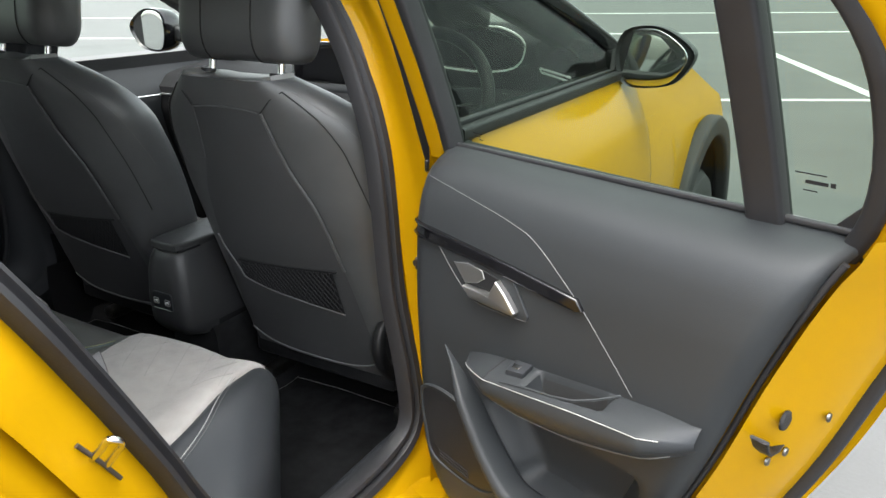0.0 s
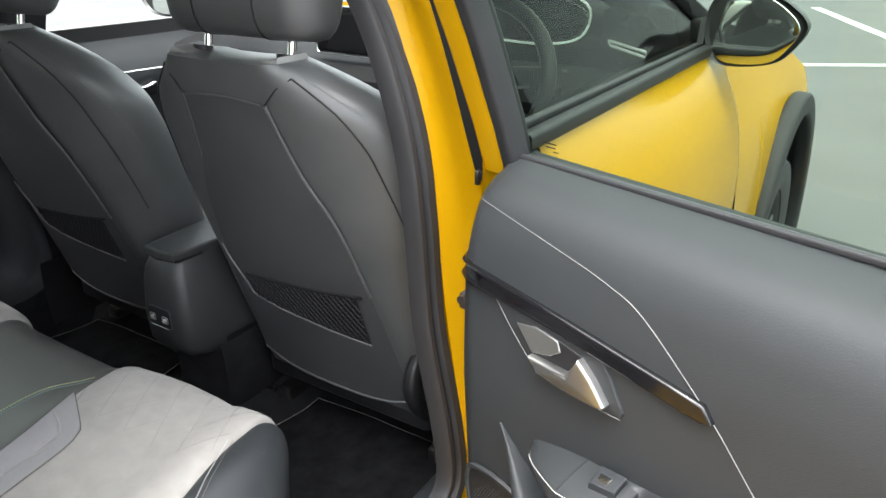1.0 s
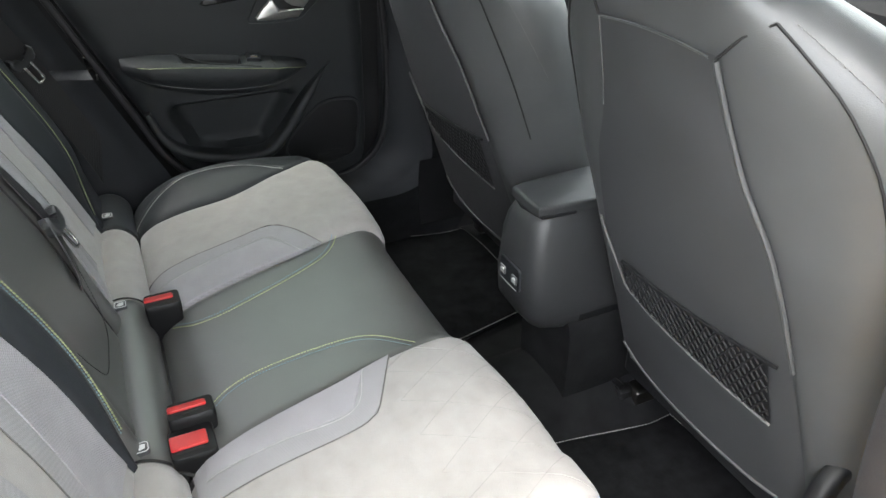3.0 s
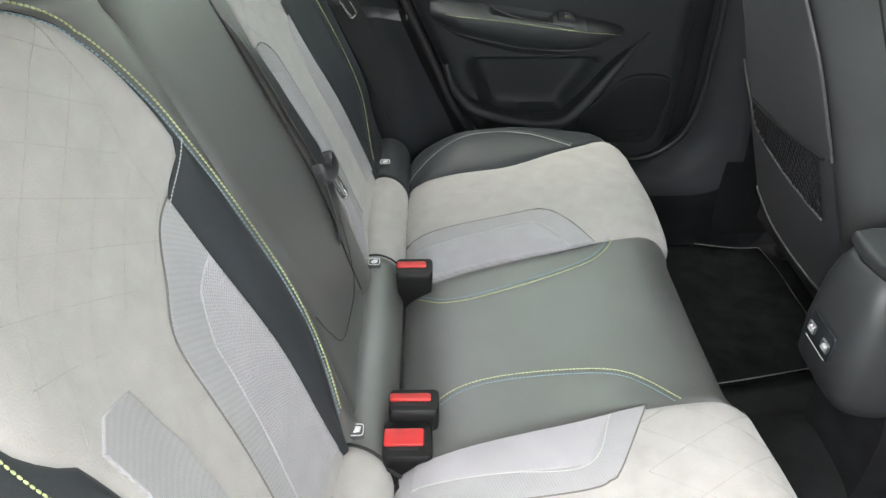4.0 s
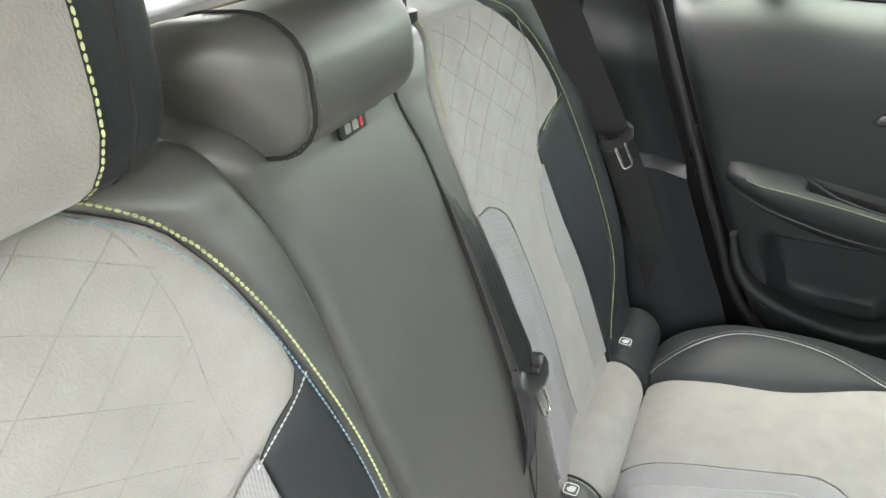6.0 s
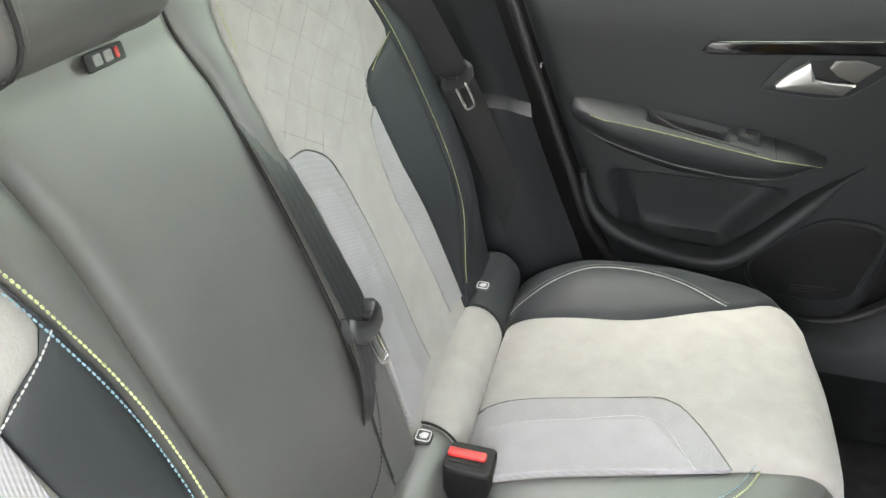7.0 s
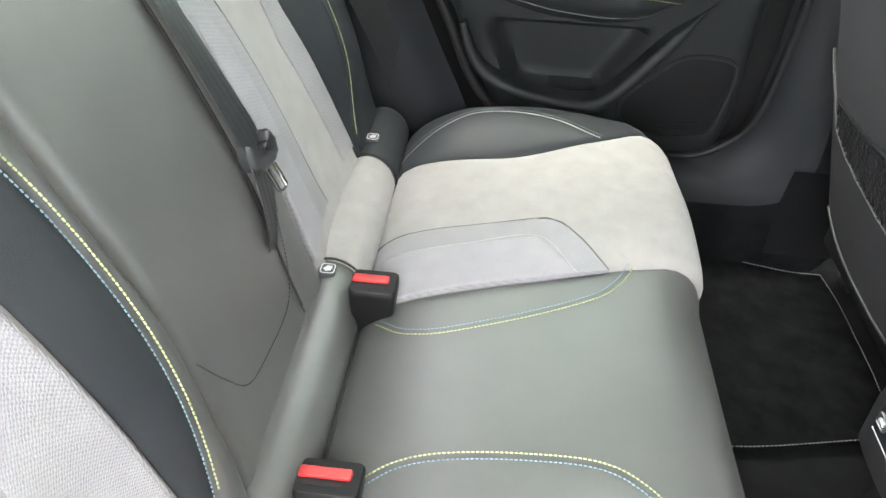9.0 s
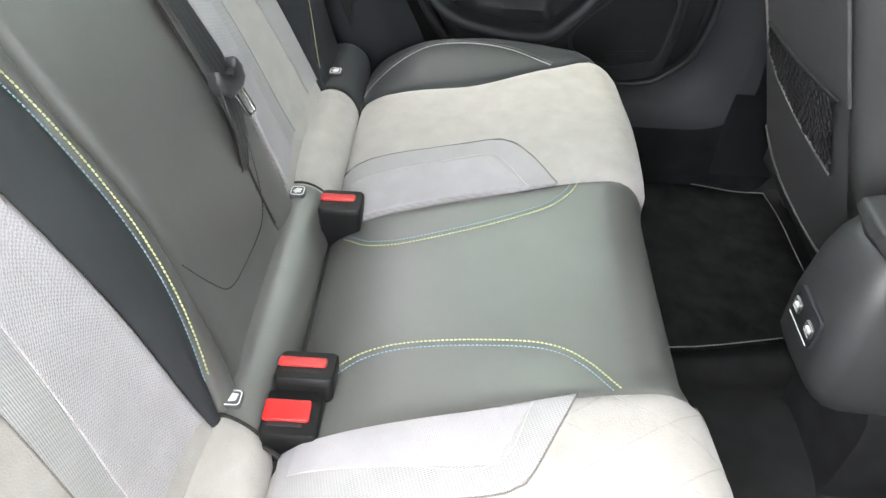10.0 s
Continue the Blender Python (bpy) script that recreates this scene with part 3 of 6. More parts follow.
part("far_door_seal", sweep(far_seal, rounded(0.013, 0.020, 0.005), up=(1, 0, 0)), SEAL, body, "black rubber door seal")


def rail_of(pts):
    """A smooth curve through (x, y, z) stations, by station number."""
    fs = [table([(k, p[c]) for k, p in enumerate(pts)]) for c in range(3)]
    return lambda t: Vector([f(t) for f in fs])


by_seal = rail_of([(-0.55, 0.605, 1.20), (-0.640, 0.618, 0.95), (-0.652, 0.614, 0.75), (-0.655, 0.612, 0.62), (-0.657, 0.602, 0.54), (-0.658, 0.565, 0.493), (-0.658, 0.49, 0.478), (-0.658, 0.30, 0.478), (-0.658, 0.14, 0.49)])
by_edge = rail_of([(-0.52, 0.70, 1.20), (-0.605, 0.70, 0.95), (-0.605, 0.685, 0.75), (-0.606, 0.685, 0.62), (-0.607, 0.692, 0.53), (-0.609, 0.668, 0.470), (-0.612, 0.598, 0.447), (-0.612, 0.40, 0.446), (-0.612, 0.14, 0.452)])
by_floor = rail_of([(-0.53, 0.82, 1.20), (-0.62, 0.82, 0.95), (-0.62, 0.82, 0.75), (-0.617, 0.82, 0.56), (-0.614, 0.82, 0.40), (-0.609, 0.78, 0.28), (-0.607, 0.66, 0.262), (-0.607, 0.40, 0.262), (-0.607, 0.14, 0.262)])


def far_trim_face(t, v):
    """From the door seal, in a hollow sweep, to the rounded edge, then on to the floor or forward."""
    a, b, c = by_seal(t), by_edge(t), by_floor(t)
    if v <= 1:
        p = a.lerp(b, v)
        return p + Vector((0.010 * math.sin(math.pi * v) - 0.016 * math.exp(-v / 0.10), 0, 0))
    k = v - 1
    p = b.lerp(c, k)
    return p + Vector((0.012 * math.sin(math.pi * min(1, k * 2.2)) * (1 - k), 0, 0))


part("far_pillar_trim", grid(far_trim_face, lin(0, 8, 80), lin(0, 1, 14) + [1.02, 1.05, 1.1, 1.17]), PLASTIC, body, "black pillar and sill trim")
part("far_sill_carpet", grid(far_trim_face, lin(3.2, 8, 50), [1.17, 1.25, 1.4, 1.6, 1.8, 2.0]), CARPET, body, "black carpet below the sill trim")
part("far_pillar_side", grid(far_trim_face, lin(0, 3.2, 30), [1.17, 1.25, 1.4, 1.6, 1.8, 2.0]), PLASTIC, body)
part("far_side_skin", grid(lambda u, v: (-0.80 - 0.05 * math.sin(3.1 * v), -0.9 + 3.2 * u, 0.25 + 0.75 * v), lin(0, 1, 20), lin(0, 1, 12)), YELLOW, body)
part("far_inner_skin", grid(lambda u, v: (-0.715 - 0.012 * math.sin(3.1 * v), -0.45 + 2.1 * u, 0.25 + 0.77 * v), lin(0, 1, 10), lin(0, 1, 8)), HARD, body)
# behind the rear seat
part("parcel_shelf", box(-0.56, 0.56, -0.84, -0.62, 0.985, 1.005, 0.006), GREY_TRIM, body, "pale grey parcel shelf")
part("boot_floor", box(-0.60, 0.60, -0.86, -0.20, 0.36, 0.40, 0.006), CARPET, body)
part("boot_back", box(-0.62, 0.62, -0.90, -0.86, 0.30, 1.02, 0.01), PLASTIC, body)
rg = part("tailgate_glass", grid(lambda u, v: ((-0.55 + 1.1 * u) * (1 - 0.2 * v), -0.88 + 0.22 * v, 1.02 + 0.30 * v), lin(0, 1, 8), lin(0, 1, 6)), GLASS, body, "clear tailgate glass")
rg.visible_shadow = False
for s in (1, -1):
    part("rear_pillar", sweep(curve([(0.45 * s, -0.35, 1.36), (0.54 * s, -0.52, 1.20), (0.60 * s, -0.72, 1.02)], 0.05), rounded(0.10, 0.20, 0.03), up=(0, 1, 0.6)), PLASTIC, body, "black rear pillar trim")
    part("inner_pillar_rear", sweep(curve([(0.63 * s, -0.22, 1.0), (0.58 * s, -0.20, 1.14), (0.47 * s, -0.22, 1.33)], 0.04), rounded(0.05, 0.14, 0.015), up=(0, 1, 0)), PLASTIC, body)


# ---------- front wheel ----------
def wheel(c):
    w = part("wheel_hub", tube([(c[0] - 0.05, c[1], c[2]), (c[0] + 0.06, c[1], c[2])], 0.035, 14, up=(0, 0, 1)), ALLOY, body, "dark alloy wheel with black tyre")
    prof = [(0.21, -0.085), (0.25, -0.098), (0.295, -0.095), (0.308, -0.080), (0.312, -0.04), (0.312, 0.04), (0.308, 0.080), (0.295, 0.095), (0.25, 0.098), (0.21, 0.085)]
    part("tyre", loft([[(c[0] + x, c[1] + r * math.cos(a), c[2] + r * math.sin(a)) for r, x in prof] for a in lin(0, 2 * math.pi, 49)], caps=False), TYRE, w)
    t = []
    for i in range(60):
        a = 2 * math.pi * i / 60
        for x0, x1 in ((-0.075, -0.03), (-0.022, 0.022), (0.03, 0.075)):
            p = [(c[0] + x, c[1] + r * math.cos(a + da), c[2] + r * math.sin(a + da)) for r in (0.309, 0.3165) for x, da in ((x0, 0), (x1, 0.02), (x1, 0.07), (x0, 0.05))]
            t.append((p, [(4, 5, 6, 7), (0, 1, 5, 4), (1, 2, 6, 5), (2, 3, 7, 6), (3, 0, 4, 7)]))
    part("tread", join(*t), TYRE, w, smooth=False)
    rim = part("rim", loft([[(c[0] + x, c[1] + r * math.cos(a), c[2] + r * math.sin(a)) for r, x in ((0.212, -0.085), (0.20, -0.07), (0.19, 0.05), (0.205, 0.075), (0.214, 0.086))] for a in lin(0, 2 * math.pi, 41)], caps=False), ALLOY, w)
    for i in range(5):
        a = 2 * math.pi * i / 5 + 0.3
        part("spoke", sweep([(c[0] + 0.055, c[1] + r * math.cos(a), c[2] + r * math.sin(a)) for r in (0.02, 0.08, 0.14, 0.20)], rounded(0.045, 0.03, 0.01), up=(1, 0, 0)), ALLOY, w)
    return w


wheel((0.765, 2.14, 0.3165))
wheel((-0.765, 2.14, 0.3165))
wheel((0.755, -0.50, 0.3165))
wheel((-0.755, -0.50, 0.3165))


# plain ends that close the body
def nose(u, v):
    z = 0.22 + 0.62 * v
    x = -0.74 + 1.48 * u
    return (x, 2.75 + 0.10 * math.sin(math.pi * v) ** 0.7 - 0.22 * abs(2 * u - 1) ** 3, z)


def tail(u, v):
    z = 0.24 + 0.80 * v
    x = -0.76 + 1.52 * u
    return (x, -0.96 - 0.06 * math.sin(math.pi * v) ** 0.7 + 0.12 * abs(2 * u - 1) ** 4, z)


part("front_bumper", grid(nose, lin(0, 1, 24), lin(0, 1, 12)), YELLOW, body, "yellow front bumper")
part("tailgate", grid(tail, lin(0, 1, 24), lin(0, 1, 12)), YELLOW, body, "yellow tailgate")


# ---------- front door with its mirror (closed) ----------
fdoor = thing("front_door", (0.78, 1.1, 0.25), "closed yellow front door with a black door mirror", "car door")


def skin_x(z):
    return table([(0.22, 0.78), (0.35, 0.825), (0.55, 0.852), (0.75, 0.855), (0.88, 0.838), (0.98, 0.800), (1.035, 0.772)])(z)


def fskin(u, v):
    z = 0.24 + 0.795 * v
    y0, y1 = 0.588, 1.435 + 0.02 * v
    y = y0 + (y1 - y0) * u
    crease = 0.012 * math.exp(-((z - 0.50 - 0.10 * u) / 0.035) ** 2)
    return (skin_x(z) + crease - 0.004 * (1 if u in (0, 1) else 0), y, z)


part("door_skin", grid(fskin, lin(0, 1, 40), lin(0, 1, 40)), YELLOW, fdoor, "glossy yellow door skin")
part("waist_trim", sweep([(0.774, y, 1.036 + 0.004 * (y - 1)) for y in lin(0.55, 1.47, 14)], rounded(0.020, 0.022, 0.006)), HARD, fdoor, "black waist strip")
part("waist_seal", sweep([(0.754, y, 1.043) for y in lin(0.565, 1.42, 12)], rounded(0.012, 0.016, 0.004)), SEAL, fdoor)
fg = part("window", grid(lambda u, v: (0.758 - 0.20 * v, 0.62 + (0.81 - 0.42 * v) * u, 1.045 + 0.29 * v), lin(0, 1, 10), lin(0, 1, 8)), GLASS, fdoor, "clear side glass")
fg.visible_shadow = False
part("window_frame", sweep(curve([(0.755, 1.50, 1.05), (0.70, 1.36, 1.13), (0.62, 1.10, 1.25), (0.57, 0.85, 1.32), (0.545, 0.62, 1.345)], 0.05), rounded(0.03, 0.04, 0.008)), GLOSS, fdoor)
part("mirror_triangle", pad([(1.33, 1.05), (1.48, 1.05), (1.345, 1.10)], 0.012, 0.004, lambda u, v, w: (0.735 + w + 0.02, u, v)), HARD, fdoor)
part("inner_card", grid(lambda u, v: (0.735 - 0.075 * v ** 0.5, 0.66 + 0.80 * u, 1.05 - 0.65 * v), lin(0, 1, 10), lin(0, 1, 16)), DOORCARD, fdoor)
mirror_out = curve([(0.765, 1.075), (0.772, 1.128), (0.80, 1.150), (0.86, 1.153), (0.915, 1.128), (0.948, 1.092), (0.925, 1.045), (0.895, 1.022), (0.83, 1.012), (0.785, 1.022)], 0.012, closed=True)


def mirror_shell(outline, y0, depth, material, parent):
    c = sum((Vector((q.x, q.y)) for q in outline), Vector((0, 0))) / len(outline)
    rings = []
    for f, d in ((0.90, 0.004), (0.985, -0.004), (1.0, 0.008), (0.99, 0.03), (0.93, 0.06), (0.78, 0.085), (0.5, 0.10), (0.12, 0.105)):
        rings.append([(c.x + (q.x - c.x) * f, y0 + d * depth, c.y + (q.y - c.y) * f) for q in outline])
    return part("mirror", loft(rings), material, parent, "black door mirror housing")


mh = mirror_shell(mirror_out, 1.335, 1.0, HARD, fdoor)
part("mirror_glass", pad([(0.857 + (q.x - 0.857) * 0.90, 1.083 + (q.y - 1.083) * 0.90) for q in mirror_out], 0.003, 0.001, lambda u, v, w: (u, 1.322 - w - 0.30 * (u - 0.857) + 0.06 * (v - 1.083), v)), MIRROR, mh, "mirror glass")
part("mirror_arm", sweep([(0.735, 1.40, 1.065), (0.76, 1.385, 1.07), (0.80, 1.38, 1.075)], rounded(0.035, 0.05, 0.012), up=(0, 0, 1)), HARD, mh)
part("door_handle", pad(curve([(0.70, 0.84), (0.80, 0.852), (0.90, 0.85), (0.90, 0.83), (0.80, 0.828), (0.71, 0.82)], 0.01, closed=True), 0.03, 0.01, lambda u, v, w: (0.845 + w, u, v)), YELLOW, fdoor)


# ---------- rear doors: one design, open on the near side, closed and mirrored on the far side ----------
HINGE = Vector((0.77, 0.587, 0.0))
OPEN = 72.0


def card_x(y, z):
    """Inner face of the closed near door: distance from the car's middle."""
    x = table([(0.40, 0.672), (0.55, 0.655), (0.70, 0.645), (0.80, 0.640), (0.90, 0.641), (0.955, 0.648), (0.99, 0.662), (1.010, 0.685), (1.022, 0.712), (1.027, 0.742)])(z)
    x += 0.05 * step(0.545, 0.600, y) ** 2
    return x


card_rear = table([(0.42, 0.250), (0.50, 0.205), (0.58, 0.160), (0.73, 0.097), (0.88, 0.050), (1.0, 0.004), (1.03, -0.014)])
far_card_rear = table([(0.42, 0.240), (0.50, 0.196), (0.58, 0.150), (0.679, 0.108), (0.774, 0.066), (0.863, 0.027), (0.948, -0.010), (1.03, -0.046)])
card_front = table([(0.42, 0.53), (0.50, 0.575), (0.56, 0.592), (0.9, 0.592), (1.03, 0.582)])


def facet(pts, n=5):
    """A closed outline with straight edges, cut fine."""
    k = len(pts)
    return [(pts[i][0] + (pts[(i + 1) % k][0] - pts[i][0]) * j / n, pts[i][1] + (pts[(i + 1) % k][1] - pts[i][1]) * j / n) for i in range(k) for j in range(n)]


def rear_door(side, label):
    m = Matrix.Translation(HINGE) @ pose(0, 0, 0, 0, 0, OPEN) @ Matrix.Translation(-HINGE) if side > 0 else Matrix()
    d = thing("rear_door", (HINGE.x * side, HINGE.y, 0.0), label, "car door", m=m)
    base_of[d.name] = (Vector((HINGE.x * side, HINGE.y, 0.0)), side)

    def put(lift=0.0):
        return lambda u, v, w: (card_x(u, v) - w - lift, u, v)

    def card(u, v):
        z = 0.42 + 0.607 * v
        a, b = (card_rear if side > 0 else far_card_rear)(z), card_front(z)
        y = a + (b - a) * u
        k = min(u * (b - a), (1 - u) * (b - a), (z - 0.42) * 1.0)
        x = card_x(y, z) + 0.030 * math.exp(-k / 0.008)
        # pocket hollow below the armrest
        inside = step(-0.020, 0.012, y - 0.172 - 0.45 * max(0, 0.67 - z)) * step(0.372, 0.338, y - 0.66 * max(0, z - 0.60)) * step(0.560, 0.588, z - 0.05 * abs(y - 0.30)) * step(0.694, 0.678, z)
        return (x + 0.046 * inside, y, z)
    us = [0, 0.006, 0.014, 0.03, 0.05] + lin(0.08, 0.92, 44) + [0.95, 0.97, 0.986, 0.994, 1]
    inner = part("inner_panel", grid(card, us, lin(0, 1, 60)), DOORCARD, d, "dark grey moulded door card")
    # joint line across the card
    path = curve([(0.558, 0.990), (0.455, 0.975), (0.380, 0.962), (0.333, 0.946), (0.268, 0.899), (0.215, 0.846), (0.176, 0.804)], 0.008)
    if side > 0:
        part("trim_joint", tube([(card_x(q.x, q.y) - 0.0006, q.x, q.y) for q in path], 0.0006, 5, up=(1, 0, 0)), LINE_GREY if side > 0 else HARD, inner, "thin pale joint line")
    # gloss strip
    part("trim_strip", pad(curve([(0.584, 0.923), (0.45, 0.916), (0.30, 0.903), (0.262, 0.899), (0.252, 0.886), (0.262, 0.882), (0.45, 0.897), (0.584, 0.904)], 0.02, closed=True), 0.006, 0.003, put()), GLOSS, d, "gloss black trim strip")
    # handle
    bez = part("handle_bezel", pad(facet([(0.512, 0.905), (0.480, 0.872), (0.446, 0.843), (0.436, 0.839), (0.400, 0.837), (0.339, 0.841), (0.337, 0.848), (0.355, 0.878), (0.368, 0.893), (0.44, 0.899)]), 0.003, 0.0015, put()), DOORCARD, d, "dark grey handle recess")
    part("bezel_line", tube([(card_x(q.x, q.y) - 0.0032, q.x, q.y) for q in curve([(0.512, 0.905), (0.480, 0.872), (0.446, 0.843), (0.436, 0.839), (0.400, 0.837), (0.339, 0.841)], 0.008)], 0.0005, 5, up=(1, 0, 0)), LINE_GREY, bez, "thin bright bezel line")
    # no real depth here: a dark plate gives the hollow its shade
    part("cup", pad(facet([(0.474, 0.886), (0.446, 0.892), (0.417, 0.889), (0.386, 0.884), (0.398, 0.862), (0.449, 0.860)]), 0.0042, 0.001, put()), HARD, bez, "dark plate for the shaded handle hollow")
    part("cup_block", pad(facet([(0.473, 0.8855), (0.446, 0.8915), (0.418, 0.8885), (0.413, 0.878), (0.426, 0.868), (0.450, 0.861)]), 0.0058, 0.0012, put()), SATIN, bez, "satin grey handle cup")
    part("lever", pad(facet([(0.449, 0.8605), (0.421, 0.8605), (0.400, 0.8625), (0.393, 0.874), (0.387, 0.8845), (0.369, 0.870), (0.352, 0.851), (0.355, 0.8455), (0.395, 0.8445), (0.437, 0.8455)]), 0.013, 0.003, put(), dome=0.002), LEVER, bez, "satin chrome pull lever")

    # armrest: a sloping shelf with a padded front
    shelf = table([(0.09, 0.803), (0.115, 0.804), (0.20, 0.797), (0.30, 0.783), (0.39, 0.770), (0.42, 0.763), (0.445, 0.755)])
    under = table([(0.09, 0.775), (0.115, 0.757), (0.144, 0.742), (0.191, 0.726), (0.259, 0.711), (0.324, 0.707), (0.39, 0.716), (0.42, 0.733), (0.445, 0.750)])

    def end(y):
        return max(0.0, min(1.0, (y - 0.086) / 0.052, (0.447 - y) / 0.075)) ** 0.55

    def hollow(y, k):
        return 0.034 * step(0.192, 0.212, y) * step(0.312, 0.300, y) * step(0.10, 0.18, k) * step(0.82, 0.70, k + 1.6 * max(0, 0.245 - y))

    def shelf_at(y, k, w=0.0):
        """On the shelf: k runs from the card to the nose."""
        return (card_x(y, 0.79) + 0.004 - 0.050 * k * end(y), y, shelf(y) - 0.013 * k ** 1.6 + w)

    def arm(u, v):
        y = 0.090 + 0.356 * u
        if v <= 0.6:
            k = v / 0.6
            p = shelf_at(y, k)
            return (p[0], p[1], p[2] - hollow(y, k))
        t = (v - 0.6) / 0.4
        n = shelf_at(y, 1.0)
        lo = under(y)
        bulge = 0.006 * math.sin(math.pi * min(1, t * 1.1)) * end(y)
        return (n[0] - bulge + 0.034 * t ** 2.2 * end(y), y, n[2] + (lo - n[2]) * t)
    ar = part("armrest", grid(arm, [0, 0.01, 0.02, 0.04] + lin(0.06, 0.94, 50) + [0.96, 0.98, 0.99, 1], lin(0, 0.6, 26) + lin(0.615, 1, 16)), DOORCARD, d, "black padded armrest with pale stitching")
    part("recess_lip", tube([shelf_at(y, k, 0.0005) for y, k in ((0.345, 0.92), (0.300, 0.84), (0.265, 0.82), (0.235, 0.74), (0.212, 0.50), (0.196, 0.20), (0.190, 0.04))], 0.0018, 6, up=(1, 0, 0)), DOORCARD, ar)
    # dark sheet just above the hollow's floor, shade put in as colour
    part("recess_shade", grid(lambda u, v: (lambda q: (q[0], q[1], q[2] - hollow(q[1], v) + 0.0012))(shelf_at(u, v)), lin(0.206, 0.304, 24), lin(0.13, 0.74, 16)), DARK_THREAD, ar, "dark sheet shading the grab recess")
    part("window_switch", pad(facet([(0.352, 0.18), (0.322, 0.18), (0.320, 0.60), (0.348, 0.64)]), 0.007, 0.002, lambda u, v, w: shelf_at(u, v, w)), PLASTIC, ar)
    part("switch_tip", pad(facet([(0.344, 0.40), (0.330, 0.40), (0.330, 0.54), (0.342, 0.54)]), 0.010, 0.001, lambda u, v, w: shelf_at(u, v, w)), CHROME, ar, "bright switch tip")
    part("front_plate_line", tube([shelf_at(0.372, k, 0.0004) for k in (0.05, 0.4, 0.75, 0.98)], 0.0008, 5, up=(1, 0, 0)), DARK_THREAD, ar)
    line = [Vector(shelf_at(y, 1.0, -0.001)) + Vector((-0.001, 0, 0)) for y in lin(0.119, 0.440, 84)]
    part("stitching", stitches(line, (-0.75, 0, 0.66), 0.0034, 0.0030, 0.0006), LIME if side < 0 else PALE, ar, "pale thread stitching")
    part("end_cap", grid(lambda u, v: Vector(arm(u, v)) + Vector((-0.0012, -0.0004, 0.0012)), lin(0.0, 0.075, 12), lin(0.25, 0.6, 14) + lin(0.62, 0.92, 12)), PLASTIC, ar, "satin black end cap")
    part("arm_seam", tube([Vector(arm((y - 0.090) / 0.356, 0.90)) - Vector((0.0008, 0, 0)) for y in lin(0.11, 0.41, 30)], 0.0008, 5, up=(1, 0, 0)), LINE_GREY, ar)
    # diagonal rail round the pocket
    rail = curve([(0.118, 0.690), (0.132, 0.645), (0.158, 0.612), (0.200, 0.590), (0.27, 0.574), (0.325, 0.572), (0.352, 0.582), (0.388, 0.620), (0.438, 0.684), (0.497, 0.745)], 0.012)
    part("pocket_rail", sweep([(card_x(q.x, q.y) - 0.008 + 0.008 * step(0.72, 1.0, i / (len(rail) - 1)) - 0.014 * math.sin(math.pi * i / (len(rail) - 1)), q.x, q.y) for i, q in enumerate(rail)], rounded(0.022, 0.050, 0.010), up=(1, 0, 0), scale=lambda t: (0.30 + 0.70 * math.sin(math.pi * min(1, max(0.02, t))) ** 0.5) * (1 - 0.75 * step(0.80, 1.0, t))), DOORCARD, d, "moulded map pocket rail")
    # loudspeaker
    spk = curve([(0.385, 0.568), (0.430, 0.622), (0.475, 0.656), (0.54, 0.655), (0.556, 0.63), (0.550, 0.57), (0.535, 0.52), (0.455, 0.508), (0.40, 0.525)], 0.012, closed=True)
    sp = part("speaker_grille", pad(spk, 0.004, 0.002, put()), HARD, d, "black perforated loudspeaker grille")
    holes = []
    for i in range(44):
        for j in range(40):
            y, z = 0.400 + 0.0038 * i + 0.0019 * (j % 2), 0.535 + 0.0033 * j
            if (y - 0.478) ** 2 / 0.072 ** 2 + (z - 0.588) ** 2 / 0.058 ** 2 < 1 and z < 0.60 + 0.9 * (y - 0.41):
                x = card_x(y, z) - 0.0046
                holes.append(([(x, y - 0.001, z), (x, y, z - 0.001), (x, y + 0.001, z), (x, y, z + 0.001), (x - 0.0007, y, z)], [(0, 1, 4), (1, 2, 4), (2, 3, 4), (3, 0, 4)]))
    tagged(part("grille_mesh", join(*holes), ARCH, sp, smooth=False), kind="stuff")
    part("speaker_slot", join(*[pad([(0.455, 0.520 + 0.006 * k), (0.52, 0.526 + 0.006 * k), (0.52, 0.529 + 0.006 * k), (0.455, 0.523 + 0.006 * k)], 0.0055, 0.0005, put()) for k in range(3)]), ARCH, sp)
    part("speaker_rim", tube([(card_x(q.x, q.y) - 0.003, q.x, q.y) for q in spk], 0.004, 6, up=(1, 0, 0), closed=True), DOORCARD, sp)

    # painted shell: rear shut face, front shut face and outer skin
    def shut(u, v):
        z = 0.36 + 0.68 * v
        y = card_rear(z) - 0.012 - 0.075 * u ** 1.3 - 0.02 * math.sin(math.pi * u)
        return (0.675 + 0.15 * u, y, z)
    if side > 0:
        part("rear_edge", grid(shut, lin(0, 1, 10), lin(0, 1, 30)), YELLOW, d, "glossy yellow door edge")
    if side > 0:
        part("edge_seal", sweep([(0.684, card_rear(z) - 0.002, z) for z in lin(0.42, 1.010, 26)], rounded(0.007, 0.008, 0.003), up=(1, 0, 0)), SEAL, d)
    part("outer_seal", sweep([(0.80, card_rear(z) - 0.085, z) for z in lin(0.36, 1.0, 26)], rounded(0.018, 0.016, 0.006), up=(1, 0, 0)), SEAL, d)

    def skin(u, v):
        z = 0.24 + 0.765 * v
        a, b = card_rear(max(0.42, z)) - 0.10, 0.635
        y = a + (b - a) * u
        return (skin_x(z) + 0.012 * math.exp(-((z - 0.56 - 0.10 * (1 - u)) / 0.035) ** 2), y, z)
